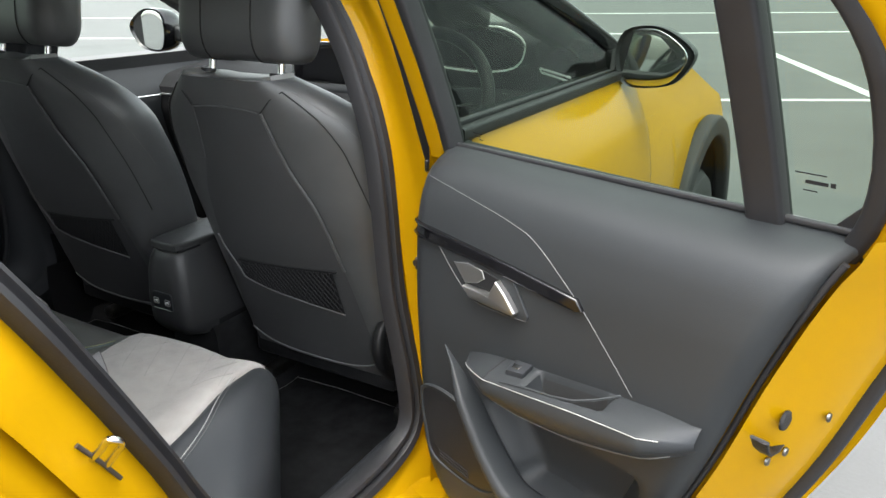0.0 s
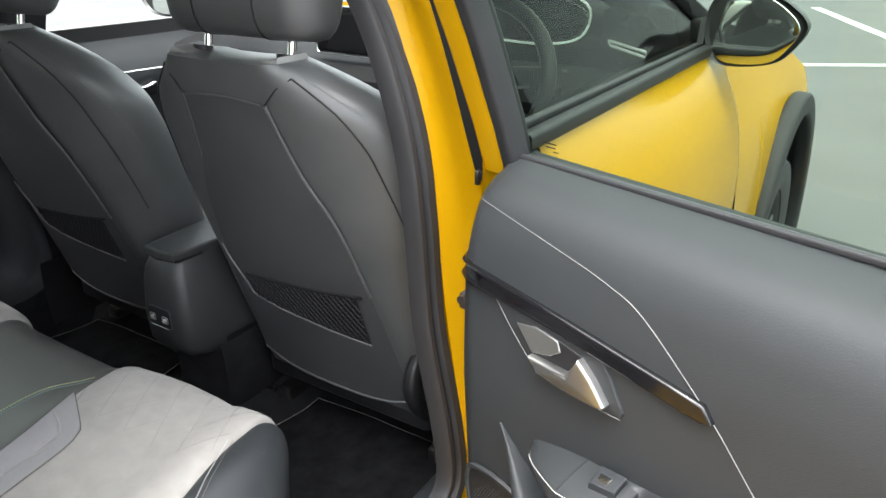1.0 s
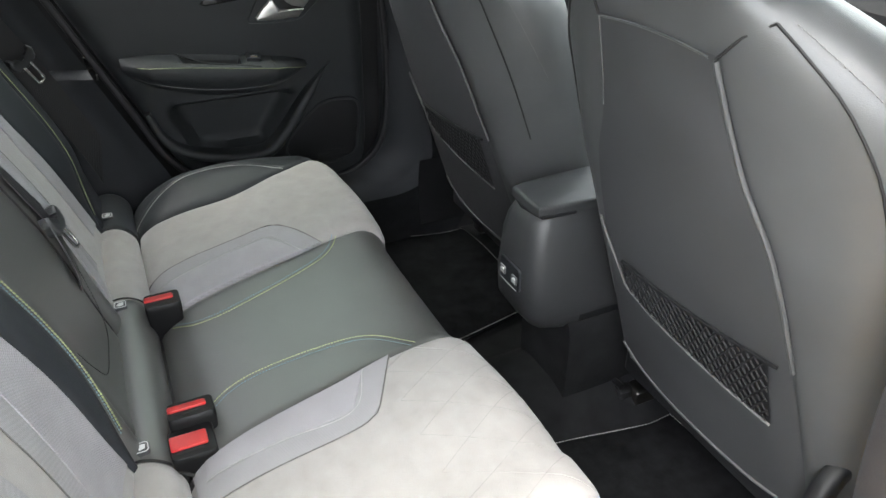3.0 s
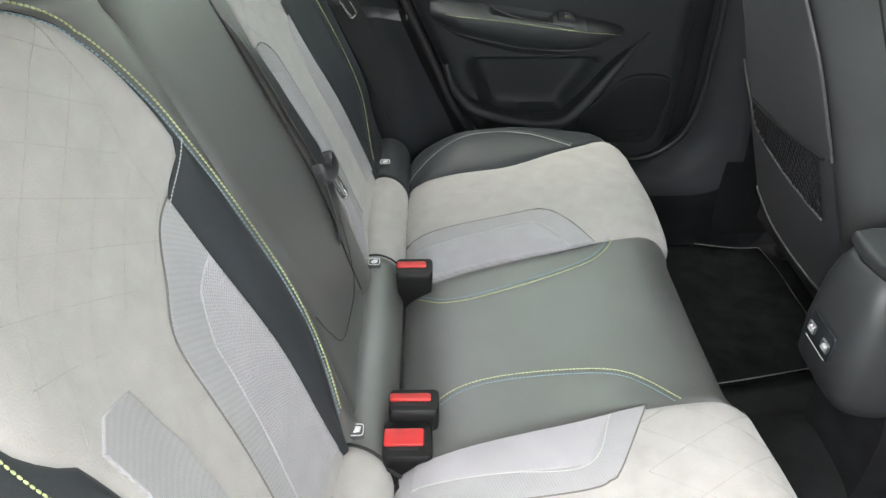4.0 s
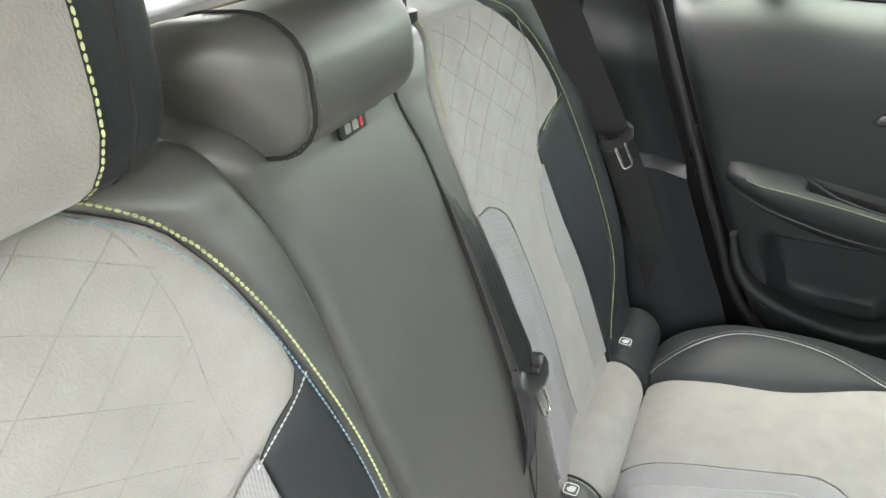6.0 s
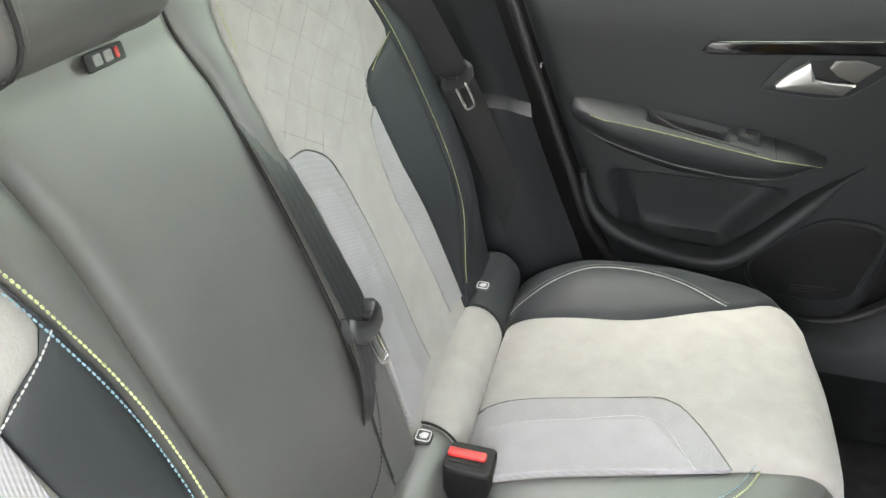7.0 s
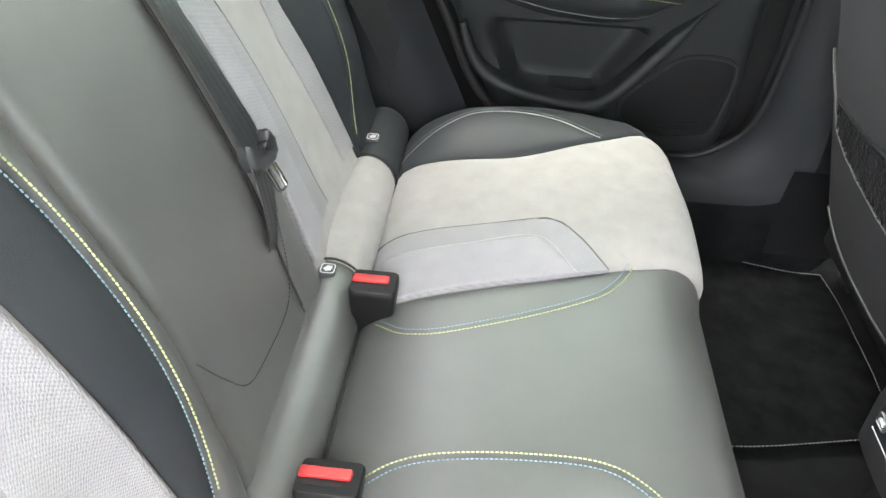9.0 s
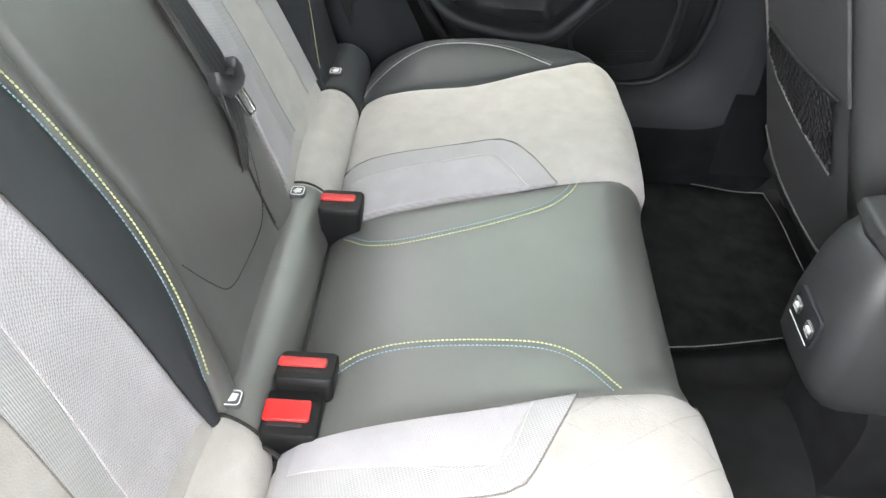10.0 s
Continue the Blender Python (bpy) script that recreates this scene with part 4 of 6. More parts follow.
    part("outer_skin", grid(skin, lin(0, 1, 24), lin(0, 1, 30)), YELLOW, d, "glossy yellow door skin")
    if side > 0:
        part("front_edge", grid(lambda u, v: (0.712 + 0.075 * u, 0.612 + 0.012 * math.sin(3 * u), 0.36 + 0.655 * v), lin(0, 1, 6), lin(0, 1, 12)), YELLOW, d)
    if side > 0:
        part("lower_edge", grid(lambda u, v: (0.668 + 0.14 * u, 0.22 + 0.40 * v, 0.40 - 0.03 * u), lin(0, 1, 4), lin(0, 1, 6)), YELLOW, d)
    # latch hardware in the rear edge
    def at_edge(y_off, z, u):
        p = shut(u, (z - 0.36) / 0.68)
        return Vector(p) + Vector((0, -0.003, 0))
    c = at_edge(0, 0.815, 0.22)
    part("grommet", pad([(q[0], q[1]) for q in ring(0.013, 14)], 0.004, 0.002, lambda u, v, w: (c.x + u, c.y - w, c.z + v * 0.9)), ARCH, d, "dark grey plug")
    c2 = at_edge(0, 0.782, 0.24)
    part("latch", sweep([(c2.x + u, c2.y - 0.001, c2.z + v) for u, v in ((-0.042, 0.022), (-0.034, 0.008), (-0.020, -0.005), (0.002, -0.012), (0.030, -0.008), (0.062, 0.004))], rounded(0.004, 0.018, 0.0018), up=(0, 1, 0), scale=lambda t: 1.15 - 0.8 * t), HARD, d, "black latch opening")
    for k, (dz, uu) in enumerate(((0.812, 0.52), (0.764, 0.36), (0.750, 0.28))):
        cc = at_edge(0, dz, uu)
        part("screw", pad([(q[0], q[1]) for q in ring(0.0055, 10)], 0.003, 0.0015, lambda u, v, w, cc=cc: (cc.x + u, cc.y - w, cc.z + v)), STEEL, d)

    # window: frame, dividing bar, panes
    def gx(z):
        return 0.735 - 0.30 * (z - 1.03) - 0.25 * max(0, z - 1.03) ** 2

    def gp(y, z, o=0.0):
        return Vector((gx(z) + o, y, z))
    part("waist_seal", sweep([(0.726, y, 1.022 + 0.012 * (0.56 - y)) for y in lin(0.0, 0.575, 20)], rounded(0.008, 0.008, 0.003)), SEAL, d, "black waist seal")
    part("corner_filler", pad([(0.030, 1.028), (-0.012, 1.075), (-0.026, 1.060), (-0.024, 1.020), (0.0, 0.995)], 0.010, 0.003, lambda u, v, w: gp(u, v, 0.0) - Vector((w, 0, 0))), SEAL, d, "black frame corner")
    fr_rear = curve([(0.010, 1.005), (-0.004, 1.035), (-0.013, 1.075), (-0.014, 1.13), (0.002, 1.205), (0.048, 1.272), (0.116, 1.316), (0.25, 1.345), (0.45, 1.35), (0.60, 1.34)], 0.02)
    part("window_frame", sweep([gp(q.x, q.y, -0.012) for q in fr_rear], rounded(0.022, 0.024, 0.007), up=(1, 0, 0)), SEAL, d, "black window frame")
    part("frame_skin", sweep([gp(q.x - 0.030 * (1 - step(0.0, 0.2, q.x)), q.y + 0.022 * step(-0.03, 0.15, q.x), 0.010) for q in fr_rear], rounded(0.05, 0.06, 0.015), up=(1, 0, 0)), YELLOW, d, "yellow window surround")
    ff = [(0.572, 1.005), (0.575, 1.06), (0.583, 1.15), (0.593, 1.25), (0.603, 1.345)]
    part("front_frame", sweep([gp(a, b, -0.010) for a, b in ff], rounded(0.020, 0.036, 0.006), up=(1, 0, 0)), SEAL, d)
    part("front_frame_skin", sweep([gp(a + 0.030, b, 0.0) for a, b in ff], rounded(0.040, 0.05, 0.01), up=(1, 0, 0)), YELLOW, d)
    part("divider", sweep([gp(0.094 + 0.12 * (z - 1.03), z, -0.006) for z in lin(1.02, 1.335, 8)], rounded(0.040, 0.030, 0.006), up=(1, 0, 0)), SEAL, d, "black window dividing bar")
    pane = part("window_pane", grid(lambda u, v: gp((0.094 + 0.12 * 0.31 * v) * (1 - u) + (0.575 + 0.03 * v) * u, 1.02 + 0.325 * v), lin(0, 1, 8), lin(0, 1, 8)), DOOR_GLASS, d, "green-tinted door glass")
    pane.visible_shadow = False
    qp = part("quarter_pane", grid(lambda u, v: gp(table([(1.03, 0.004), (1.06, -0.008), (1.12, -0.014), (1.20, 0.0), (1.27, 0.048), (1.315, 0.116)])(1.03 + 0.285 * v) * (1 - u) + (0.094 + 0.12 * 0.285 * v) * u, 1.03 + 0.285 * v), lin(0, 1, 6), lin(0, 1, 12)), DOOR_GLASS, d, "green-tinted quarter glass")
    qp.visible_shadow = False
    # printed maker's mark as plain bars
    bars = []
    for k, (y, z, w, h) in enumerate(((0.070, 1.078, 0.030, 0.0015), (0.060, 1.068, 0.022, 0.004), (0.036, 1.068, 0.005, 0.005), (0.062, 1.060, 0.014, 0.0015))):
        p = [gp(y, z, -0.0015), gp(y - w, z, -0.0015), gp(y - w, z + h, -0.0015), gp(y, z + h, -0.0015)]
        bars.append((p, [(0, 1, 2, 3)]))
    for k, (y, z, w, h) in enumerate(((0.535, 1.044, 0.018, 0.0014), (0.533, 1.0395, 0.013, 0.0014), (0.524, 1.035, 0.008, 0.0014))):
        p = [gp(y, z, -0.0015), gp(y - w, z, -0.0015), gp(y - w, z + h, -0.0015), gp(y, z + h, -0.0015)]
        bars.append((p, [(0, 1, 2, 3)]))
    part("glass_print", join(*bars), ARCH, d, "small dark print on the glass", smooth=False)
    return d


rear_door(1, "open yellow rear door with dark grey door card and chrome lever")
rear_door(-1, "closed rear door with dark grey door card and padded armrest")


# ---------- rear bench: cushion ----------
def front_edge(x):
    """How far forward the cushion reaches."""
    a = abs(x + 0.03)
    if x > 0.38:
        return table([(0.38, 0.456), (0.45, 0.446), (0.49, 0.416), (0.53, 0.362), (0.57, 0.295), (0.62, 0.21)])(x)
    return table([(0.0, 0.433), (0.13, 0.434), (0.175, 0.443), (0.30, 0.446), (0.42, 0.440), (0.50, 0.410), (0.60, 0.345)])(a) + 0.010 * step(0.12, 0.36, x)


crown = table([(0.02, 0.516), (0.047, 0.530), (0.060, 0.5485), (0.09, 0.567), (0.15, 0.580), (0.25, 0.589), (0.33, 0.592), (0.45, 0.592)])


def cushion(x, s):
    """Top and front of the rear seat cushion: s runs forward, over the front edge and down."""
    f, r = front_edge(x), 0.058
    a = abs(x + 0.03)
    y = min(s, f - r)
    if x > 0:
        bol = 0.026 * step(0.38, 0.48, a) * step(0.03, 0.16, y) * (1 - 0.35 * step(0.28, 0.40, y)) - 0.075 * step(0.52, 0.63, a)
    else:
        bol = 0.026 * step(0.37, 0.46, a) * step(0.03, 0.16, y) * (1 - 0.8 * step(0.20, 0.38, y)) - 0.085 * step(0.47, 0.61, a) - 0.008 * step(0.40, 0.50, a) * step(0.24, 0.38, y)
    hump = 0.012 * step(0.13, 0.19, a) * step(0.20, 0.36, y) + 0.006 * math.exp(-((a - 0.27) / 0.10) ** 2)
    z = crown(y) + bol + hump
    if s <= f - r:
        return (x, s, z)
    t = (s - (f - r)) / r
    if t < math.pi / 2:
        return (x, f - r + r * math.sin(t), z - r * (1 - math.cos(t)))
    k = s - (f - r) - r * math.pi / 2
    return (x, f - 0.10 * k, z - r - k)


bench = thing("bench_seat", (0, 0.25, 0.30), "black leatherette and pale grey suede bench seat with split backrest", "car seat")
EDGE_L = table([(0.03, -0.108), (0.092, -0.121), (0.223, -0.150), (0.351, -0.181), (0.43, -0.190), (0.70, -0.195)])
EDGE_R = table([(0.03, 0.204), (0.10, 0.192), (0.22, 0.168), (0.358, 0.142), (0.43, 0.134), (0.70, 0.130)])
OUT_L = table([(0.03, -0.418), (0.10, -0.411), (0.186, -0.412), (0.33, -0.447), (0.39, -0.480), (0.45, -0.498), (0.70, -0.50)])
OUT_R = table([(0.03, 0.505), (0.10, 0.500), (0.175, 0.493), (0.30, 0.470), (0.371, 0.456), (0.43, 0.450), (0.70, 0.45)])
part("base_pad", strip(cushion, lambda v: -0.61, lambda v: 0.61, 0.0, 0.70, 60, 50, -0.010, 0.0), HARD, bench)
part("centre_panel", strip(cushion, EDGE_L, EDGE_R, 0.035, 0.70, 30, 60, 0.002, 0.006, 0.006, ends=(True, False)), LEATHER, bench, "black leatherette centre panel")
gl = part("seat_panel", strip(cushion, OUT_L, EDGE_L, 0.035, 0.70, 30, 60, 0.003, 0.007, 0.006, ends=(True, False)), SUEDE, bench, "pale grey suede seat panel")
gr_ = part("seat_panel", strip(cushion, EDGE_R, OUT_R, 0.035, 0.70, 30, 60, 0.003, 0.007, 0.006, ends=(True, False)), SUEDE, bench, "pale grey suede seat panel")
part("outer_bolster", strip(cushion, lambda v: -0.612, OUT_L, 0.035, 0.70, 20, 50, 0.003, 0.008, 0.007, ends=(True, False)), LEATHER_OUT, bench, "black leatherette bolster")
part("outer_bolster", strip(cushion, OUT_R, lambda v: 0.612, 0.035, 0.70, 20, 50, 0.003, 0.008, 0.007, ends=(True, False)), LEATHER_OUT, bench, "black leatherette bolster")
for s in (1, -1):
    part("cushion_side", grid(lambda u, v, s=s: (0.610 * s, 0.03 + 0.36 * u, 0.30 + v * (cushion(0.605, 0.03 + 0.36 * u)[2] - 0.305)), lin(0, 1, 8), lin(0, 1, 5)), LEATHER_OUT, bench)


def seam_pair(surf, pts, parent, gap=0.0055, outward=1, second=0.0065, a=LIME, b=BLUE, lift=0.004):
    """A twin row of stitching along (x, v) points: bright thread and a bluish one beside it."""
    p = on(surf, pts, lift, outward)
    nrm = lambda c: Vector((0, -0.1, 1)) if surf is cushion else Vector((0, 0.94, 0.33))
    part("stitching", stitches(p, nrm, 0.0042, 0.0033, 0.0010), a, parent, "lime thread stitching")
    n0 = nrm(None)
    q = []
    for i, c in enumerate(p):
        d = (p[min(i + 1, len(p) - 1)] - p[max(i - 1, 0)]).normalized()
        q.append(c + d.cross(n0).normalized() * second)
    part("stitching", stitches(q, nrm, 0.0042, 0.0029, 0.0008), b, parent, "blue-grey thread stitching")
    return p


ST_R = [(0.116, 0.088), (0.096, 0.118), (0.085, 0.160), (0.081, 0.230), (0.084, 0.295), (0.104, 0.333), (0.143, 0.358)]
ST_L = [(-0.085, 0.075), (-0.068, 0.096), (-0.062, 0.120), (-0.065, 0.154), (-0.089, 0.230), (-0.123, 0.303), (-0.150, 0.333), (-0.180, 0.351)]
OS_L = [(-0.431, 0.043), (-0.452, 0.072), (-0.477, 0.113), (-0.494, 0.182), (-0.479, 0.268), (-0.446, 0.330)]
OS_R = [(0.515, 0.06), (0.528, 0.11), (0.520, 0.175), (0.505, 0.24), (0.481, 0.299), (0.458, 0.345)]
seam_pair(cushion, ST_R, bench, second=0.007)
seam_pair(cushion, ST_L, bench, second=-0.007)
seam_pair(cushion, OS_L, bench, second=-0.007, a=PALE, b=LINE_GREY)
seam_pair(cushion, OS_R, bench, second=0.007, a=PALE, b=LINE_GREY)


def inset(name, outer, material, surf, parent, lift, label="", n=8):
    """A flat fabric piece on a surface, from its outline in (x, v)."""
    o = [Vector((*q, 0)) for q in sum(([(outer[i][0] + (outer[(i + 1) % len(outer)][0] - outer[i][0]) * k / n, outer[i][1] + (outer[(i + 1) % len(outer)][1] - outer[i][1]) * k / n) for k in range(n)] for i in range(len(outer))), [])]
    sgn = 1 if surf is cushion else BACK_OUT
    def put(u, v, w):
        return Vector(surf(u, v)) + normal_of(surf, u, v) * sgn * (w + lift)
    return part(name, pad([(q.x, q.y) for q in o], 0.002, 0.0012, put, fills=(0.92, 0.84, 0.74, 0.62, 0.5, 0.38, 0.26, 0.12), back=0.004), material, parent, label)


PAT_L = [(-0.113, 0.060), (-0.230, 0.050), (-0.242, 0.155), (-0.257, 0.242), (-0.252, 0.264), (-0.238, 0.280), (-0.173, 0.323), (-0.150, 0.225), (-0.122, 0.10)]
PIN_L = [(-0.117, 0.075), (-0.193, 0.068), (-0.208, 0.158), (-0.223, 0.242), (-0.164, 0.288), (-0.146, 0.205), (-0.127, 0.12)]
PAT_R = [(0.198, 0.058), (0.262, 0.060), (0.256, 0.155), (0.250, 0.240), (0.243, 0.262), (0.230, 0.276), (0.151, 0.318), (0.167, 0.225), (0.189, 0.11)]
PIN_R = [(0.196, 0.075), (0.226, 0.072), (0.224, 0.160), (0.222, 0.246), (0.160, 0.279), (0.171, 0.205), (0.187, 0.12)]
inset("fabric_border", PAT_L, RIB, cushion, gl, 0.0030, "ribbed grey fabric border")
inset("fabric_insert", PIN_L, FABRIC, cushion, gl, 0.0042, "woven grey fabric insert")
inset("fabric_border", PAT_R, RIB, cushion, gr_, 0.0030, "ribbed grey fabric border")
inset("fabric_insert", PIN_R, FABRIC, cushion, gr_, 0.0042, "woven grey fabric insert")
for pin, who in ((PIN_L, gl), (PIN_R, gr_)):
    part("insert_edge", tube(on(cushion, pin[1:5], 0.0062), 0.0005, 5), PALE, who, "pale woven edge")
for pts, who in ((PAT_L, gl), (PAT_R, gr_)):
    part("insert_seam", tube(on(cushion, pts[1:7], 0.0045), 0.0009, 5), SEAM_LINE, who)


def quilt(surf, lines, parent, lift, r=0.0005):
    for l in lines:
        part("quilting_line", tube(on(surf, l, lift, 1 if surf is cushion else BACK_OUT, 0.01), r, 5), TAN_SEAM, parent)


def diamonds(lo, hi, v0, v1, edge_a, edge_b, pitch=0.058):
    """Two families of slanting lines over a band, cut at the panel's edges."""
    out = []
    for sgn in (1, -1):
        k = lo - 0.3
        while k < hi + 0.3:
            line = []
            for i in range(41):
                v = v0 + (v1 - v0) * i / 40
                x = k + sgn * 0.62 * (v - v0)
                if edge_a(v) + 0.008 < x < edge_b(v) - 0.008:
                    line.append((x, v))
            if len(line) > 3:
                out.append([line[0], line[len(line) // 2], line[-1]])
            k += pitch
    return out


quilt(cushion, diamonds(0.13, 0.46, 0.30, 0.47, EDGE_R, OUT_R), gr_, 0.0028)
quilt(cushion, diamonds(-0.50, -0.16, 0.30, 0.47, OUT_L, EDGE_L)[::2], gl, 0.0026, 0.00022)


# ---------- rear bench: roll between cushion and backrest ----------
def roll_piece(name, x0, x1, material, label):
    n = 30
    prof = [(0.013 + 0.037 * math.cos(a), 0.546 + 0.038 * math.sin(a)) for a in lin(-2.0, 3.6, 26)]
    rings_ = []
    for i in range(n):
        t = i / (n - 1)
        x = x0 + (x1 - x0) * t
        e = min(t, 1 - t) * abs(x1 - x0)
        s = 1 - 0.10 * math.exp(-e / 0.004)
        rings_.append([(x, 0.013 + (p - 0.013) * s, 0.546 + (q - 0.546) * s) for p, q in prof])
    verts, faces = loft(rings_, caps=False)
    # slanting ends, as the seams run
    verts = [(v[0] + (v[1] - 0.0) * (0.45 if v[0] > 0 else 0.25) * 0.8, v[1], v[2]) for v in verts]
    return part(name, (verts, faces), material, backrest, label)


BACK_OUT = 1


def back(x, z):
    """Front of the rear backrest: z is the height up to the shoulder, then on over the top."""
    a = abs(x)
    top, r = 1.062, 0.035
    zz = min(z, top)
    y = -0.016 - 0.345 * (zz - 0.62)
    rel = 0.0
    rel += 0.018 * math.exp(-((a - 0.46) / 0.055) ** 2) * step(1.06, 0.92, zz) * step(0.585, 0.72, zz)
    rel += 0.010 * math.exp(-((x - 0.155) / 0.04) ** 2) + 0.006 * math.exp(-((x + 0.11) / 0.03) ** 2)
    rel -= 0.010 * math.exp(-((a - 0.29) / 0.10) ** 4) * step(1.0, 0.9, zz)
    rel += 0.010 * math.exp(-((zz - 0.74) / 0.10) ** 2) - 0.10 * step(0.52, 0.62, a)
    y += rel
    if z <= top - r:
        return (x, y, z)
    t = (z - (top - r)) / r
    if t < math.pi / 2:
        return (x, y - r * (1 - math.cos(t)) + (-0.345 * ((top - r) - zz)), top - r + r * math.sin(t))
    return (x, y - r - (z - (top - r) - r * math.pi / 2), top)


# keep the outward side forward
BACK_OUT = 1 if normal_of(back, 0.0, 0.8).y > 0 else -1
backrest = bench
TOP = 1.16
ST_B = [(0.236, 1.064), (0.193, 1.027), (0.167, 0.980), (0.150, 0.930), (0.134, 0.860), (0.133, 0.790), (0.144, 0.715), (0.156, 0.665), (0.168, 0.625)]
SEAM_R = table([(0.56, 0.185), (0.625, 0.168), (0.665, 0.156), (0.715, 0.145), (0.79, 0.134), (0.86, 0.135), (0.93, 0.151), (0.98, 0.168), (1.027, 0.194), (1.064, 0.237), (1.10, 0.27), (1.2, 0.29)])
GREY_RI = table([(0.56, 0.190), (0.63, 0.191), (0.75, 0.193), (0.83, 0.194), (0.880, 0.198), (0.893, 0.199), (0.928, 0.156), (0.98, 0.169), (1.027, 0.195), (1.064, 0.238), (1.10, 0.271), (1.2, 0.291)])
GREY_RO = table([(0.56, 0.445), (0.64, 0.440), (0.79, 0.430), (0.88, 0.440), (0.90, 0.455), (0.93, 0.466), (0.98, 0.452), (1.02, 0.425), (1.06, 0.385), (1.10, 0.365), (1.2, 0.35)])
GAP = table([(0.56, -0.076), (0.642, -0.079), (0.706, -0.083), (0.853, -0.090), (0.972, -0.078), (1.031, -0.060), (1.2, -0.05)])
GREY_LI = table([(0.56, -0.138), (0.65, -0.134), (0.75, -0.128), (0.915, -0.119), (1.0, -0.108), (1.041, -0.112), (1.07, -0.145), (1.2, -0.17)])
GREY_LO = table([(0.56, -0.395), (0.636, -0.383), (0.789, -0.350), (0.890, -0.344), (0.903, -0.358), (0.935, -0.416), (0.96, -0.411), (1.0, -0.385), (1.065, -0.290), (1.2, -0.27)])
SEAM_L = table([(0.56, -0.40), (0.659, -0.420), (0.743, -0.433), (0.846, -0.435), (0.938, -0.418), (0.965, -0.410), (1.001, -0.388), (1.07, -0.285), (1.2, -0.275)])


def bstrip(name, a, b, material, label, v0=0.57, v1=TOP, puff=0.003, sink=0.0045, rim=0.005, nu=24, nv=70, parent=None, sink_left=None):
    return part(name, strip(back, a, b, v0, v1, nu, nv, puff, sink, rim, ends=(False, False), outward=BACK_OUT, sink_left=sink_left), material, parent or backrest, label)


part("base_pad", strip(back, lambda v: -0.545, lambda v: 0.545, 0.5, TOP, 60, 40, -0.008, 0.0, outward=BACK_OUT), HARD, backrest)
CREASE = table([(0.56, 0.150), (0.625, 0.125), (0.70, 0.114), (0.78, 0.108), (0.863, 0.108), (0.93, 0.110), (0.996, 0.122), (1.049, 0.148), (1.2, 0.17)])
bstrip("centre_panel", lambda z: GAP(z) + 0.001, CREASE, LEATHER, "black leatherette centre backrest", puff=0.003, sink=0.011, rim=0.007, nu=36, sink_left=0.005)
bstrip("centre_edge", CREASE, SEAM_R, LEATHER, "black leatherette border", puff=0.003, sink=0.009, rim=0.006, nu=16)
bstrip("inner_bolster", SEAM_R, GREY_RI, LEATHER_OUT, "black leatherette side strip", nu=12)
bgr = bstrip("suede_panel", GREY_RI, GREY_RO, SUEDE, "pale grey suede backrest panel", puff=0.002)
bstrip("outer_bolster", GREY_RO, lambda z: 0.545, LEATHER_OUT, "black leatherette bolster", nu=16)
bstrip("inner_strip", GREY_LI, lambda z: GAP(z) - 0.001, LEATHER, "black leatherette side strip", nu=12, sink=0.005, rim=0.005)
bgl = bstrip("suede_panel", GREY_LO, GREY_LI, SUEDE, "pale grey suede backrest panel", puff=0.002)
bstrip("outer_bolster", SEAM_L, lambda z: GREY_LO(z), LEATHER_OUT, "black leatherette bolster", nu=14)
bstrip("outer_edge", lambda z: -0.545, SEAM_L, LEATHER_OUT, "black leatherette edge", nu=12)
part("back_shell", grid(lambda u, v: (-0.54 + 1.08 * u, -0.13 - 0.345 * (0.5 + 0.56 * v - 0.62) - 0.03 * (1 - (2 * v - 1) ** 6), 0.5 + 0.56 * v), lin(0, 1, 6), lin(0, 1, 12)), CARPET, backrest)
seam_pair(back, ST_B, backrest, second=-0.008 * BACK_OUT, lift=0.004 * 1, outward=BACK_OUT)
notch = on(back, [(0.156, 0.926), (0.180, 0.910), (0.206, 0.893)], 0.004, BACK_OUT)
part("stitching", stitches(notch, (0, 0.94, 0.33), 0.0036, 0.0030, 0.0007), PALE, backrest)
osl = on(back, [(-0.282, 1.070), (-0.340, 1.038), (-0.389, 1.000), (-0.417, 0.945), (-0.434, 0.846), (-0.432, 0.743), (-0.419, 0.659), (-0.405, 0.61)], 0.004, BACK_OUT)
part("stitching", stitches(osl, (0, 0.94, 0.33), 0.0036, 0.0030, 0.0007), LIME, backrest, "lime thread stitching")
osr = on(back, [(0.39, 1.06), (0.43, 1.02), (0.458, 0.98), (0.472, 0.94), (0.468, 0.88), (0.45, 0.79), (0.452, 0.64)], 0.004, BACK_OUT)
part("stitching", stitches(osr, (0, 0.94, 0.33), 0.0042, 0.0033, 0.0009), LIME, backrest, "lime thread stitching")
gil = on(back, [(-0.145, 1.072), (-0.114, 1.041), (-0.110, 0.995)], 0.004, BACK_OUT)
part("stitching", stitches(gil, (0, 0.94, 0.33), 0.0036, 0.0030, 0.0007), LIME, backrest, "lime thread stitching")
nl = on(back, [(-0.412, 0.935), (-0.388, 0.921), (-0.360, 0.905)], 0.004, BACK_OUT)
part("stitching", stitches(nl, (0, 0.94, 0.33), 0.0036, 0.0030, 0.0007), LIME, backrest, "lime thread stitching")
fold = on(back, [(0.112, 0.700), (0.090, 0.660), (0.066, 0.628), (0.02, 0.618), (-0.045, 0.616), (-0.075, 0.640), (-0.095, 0.70)], 0.0035, BACK_OUT)
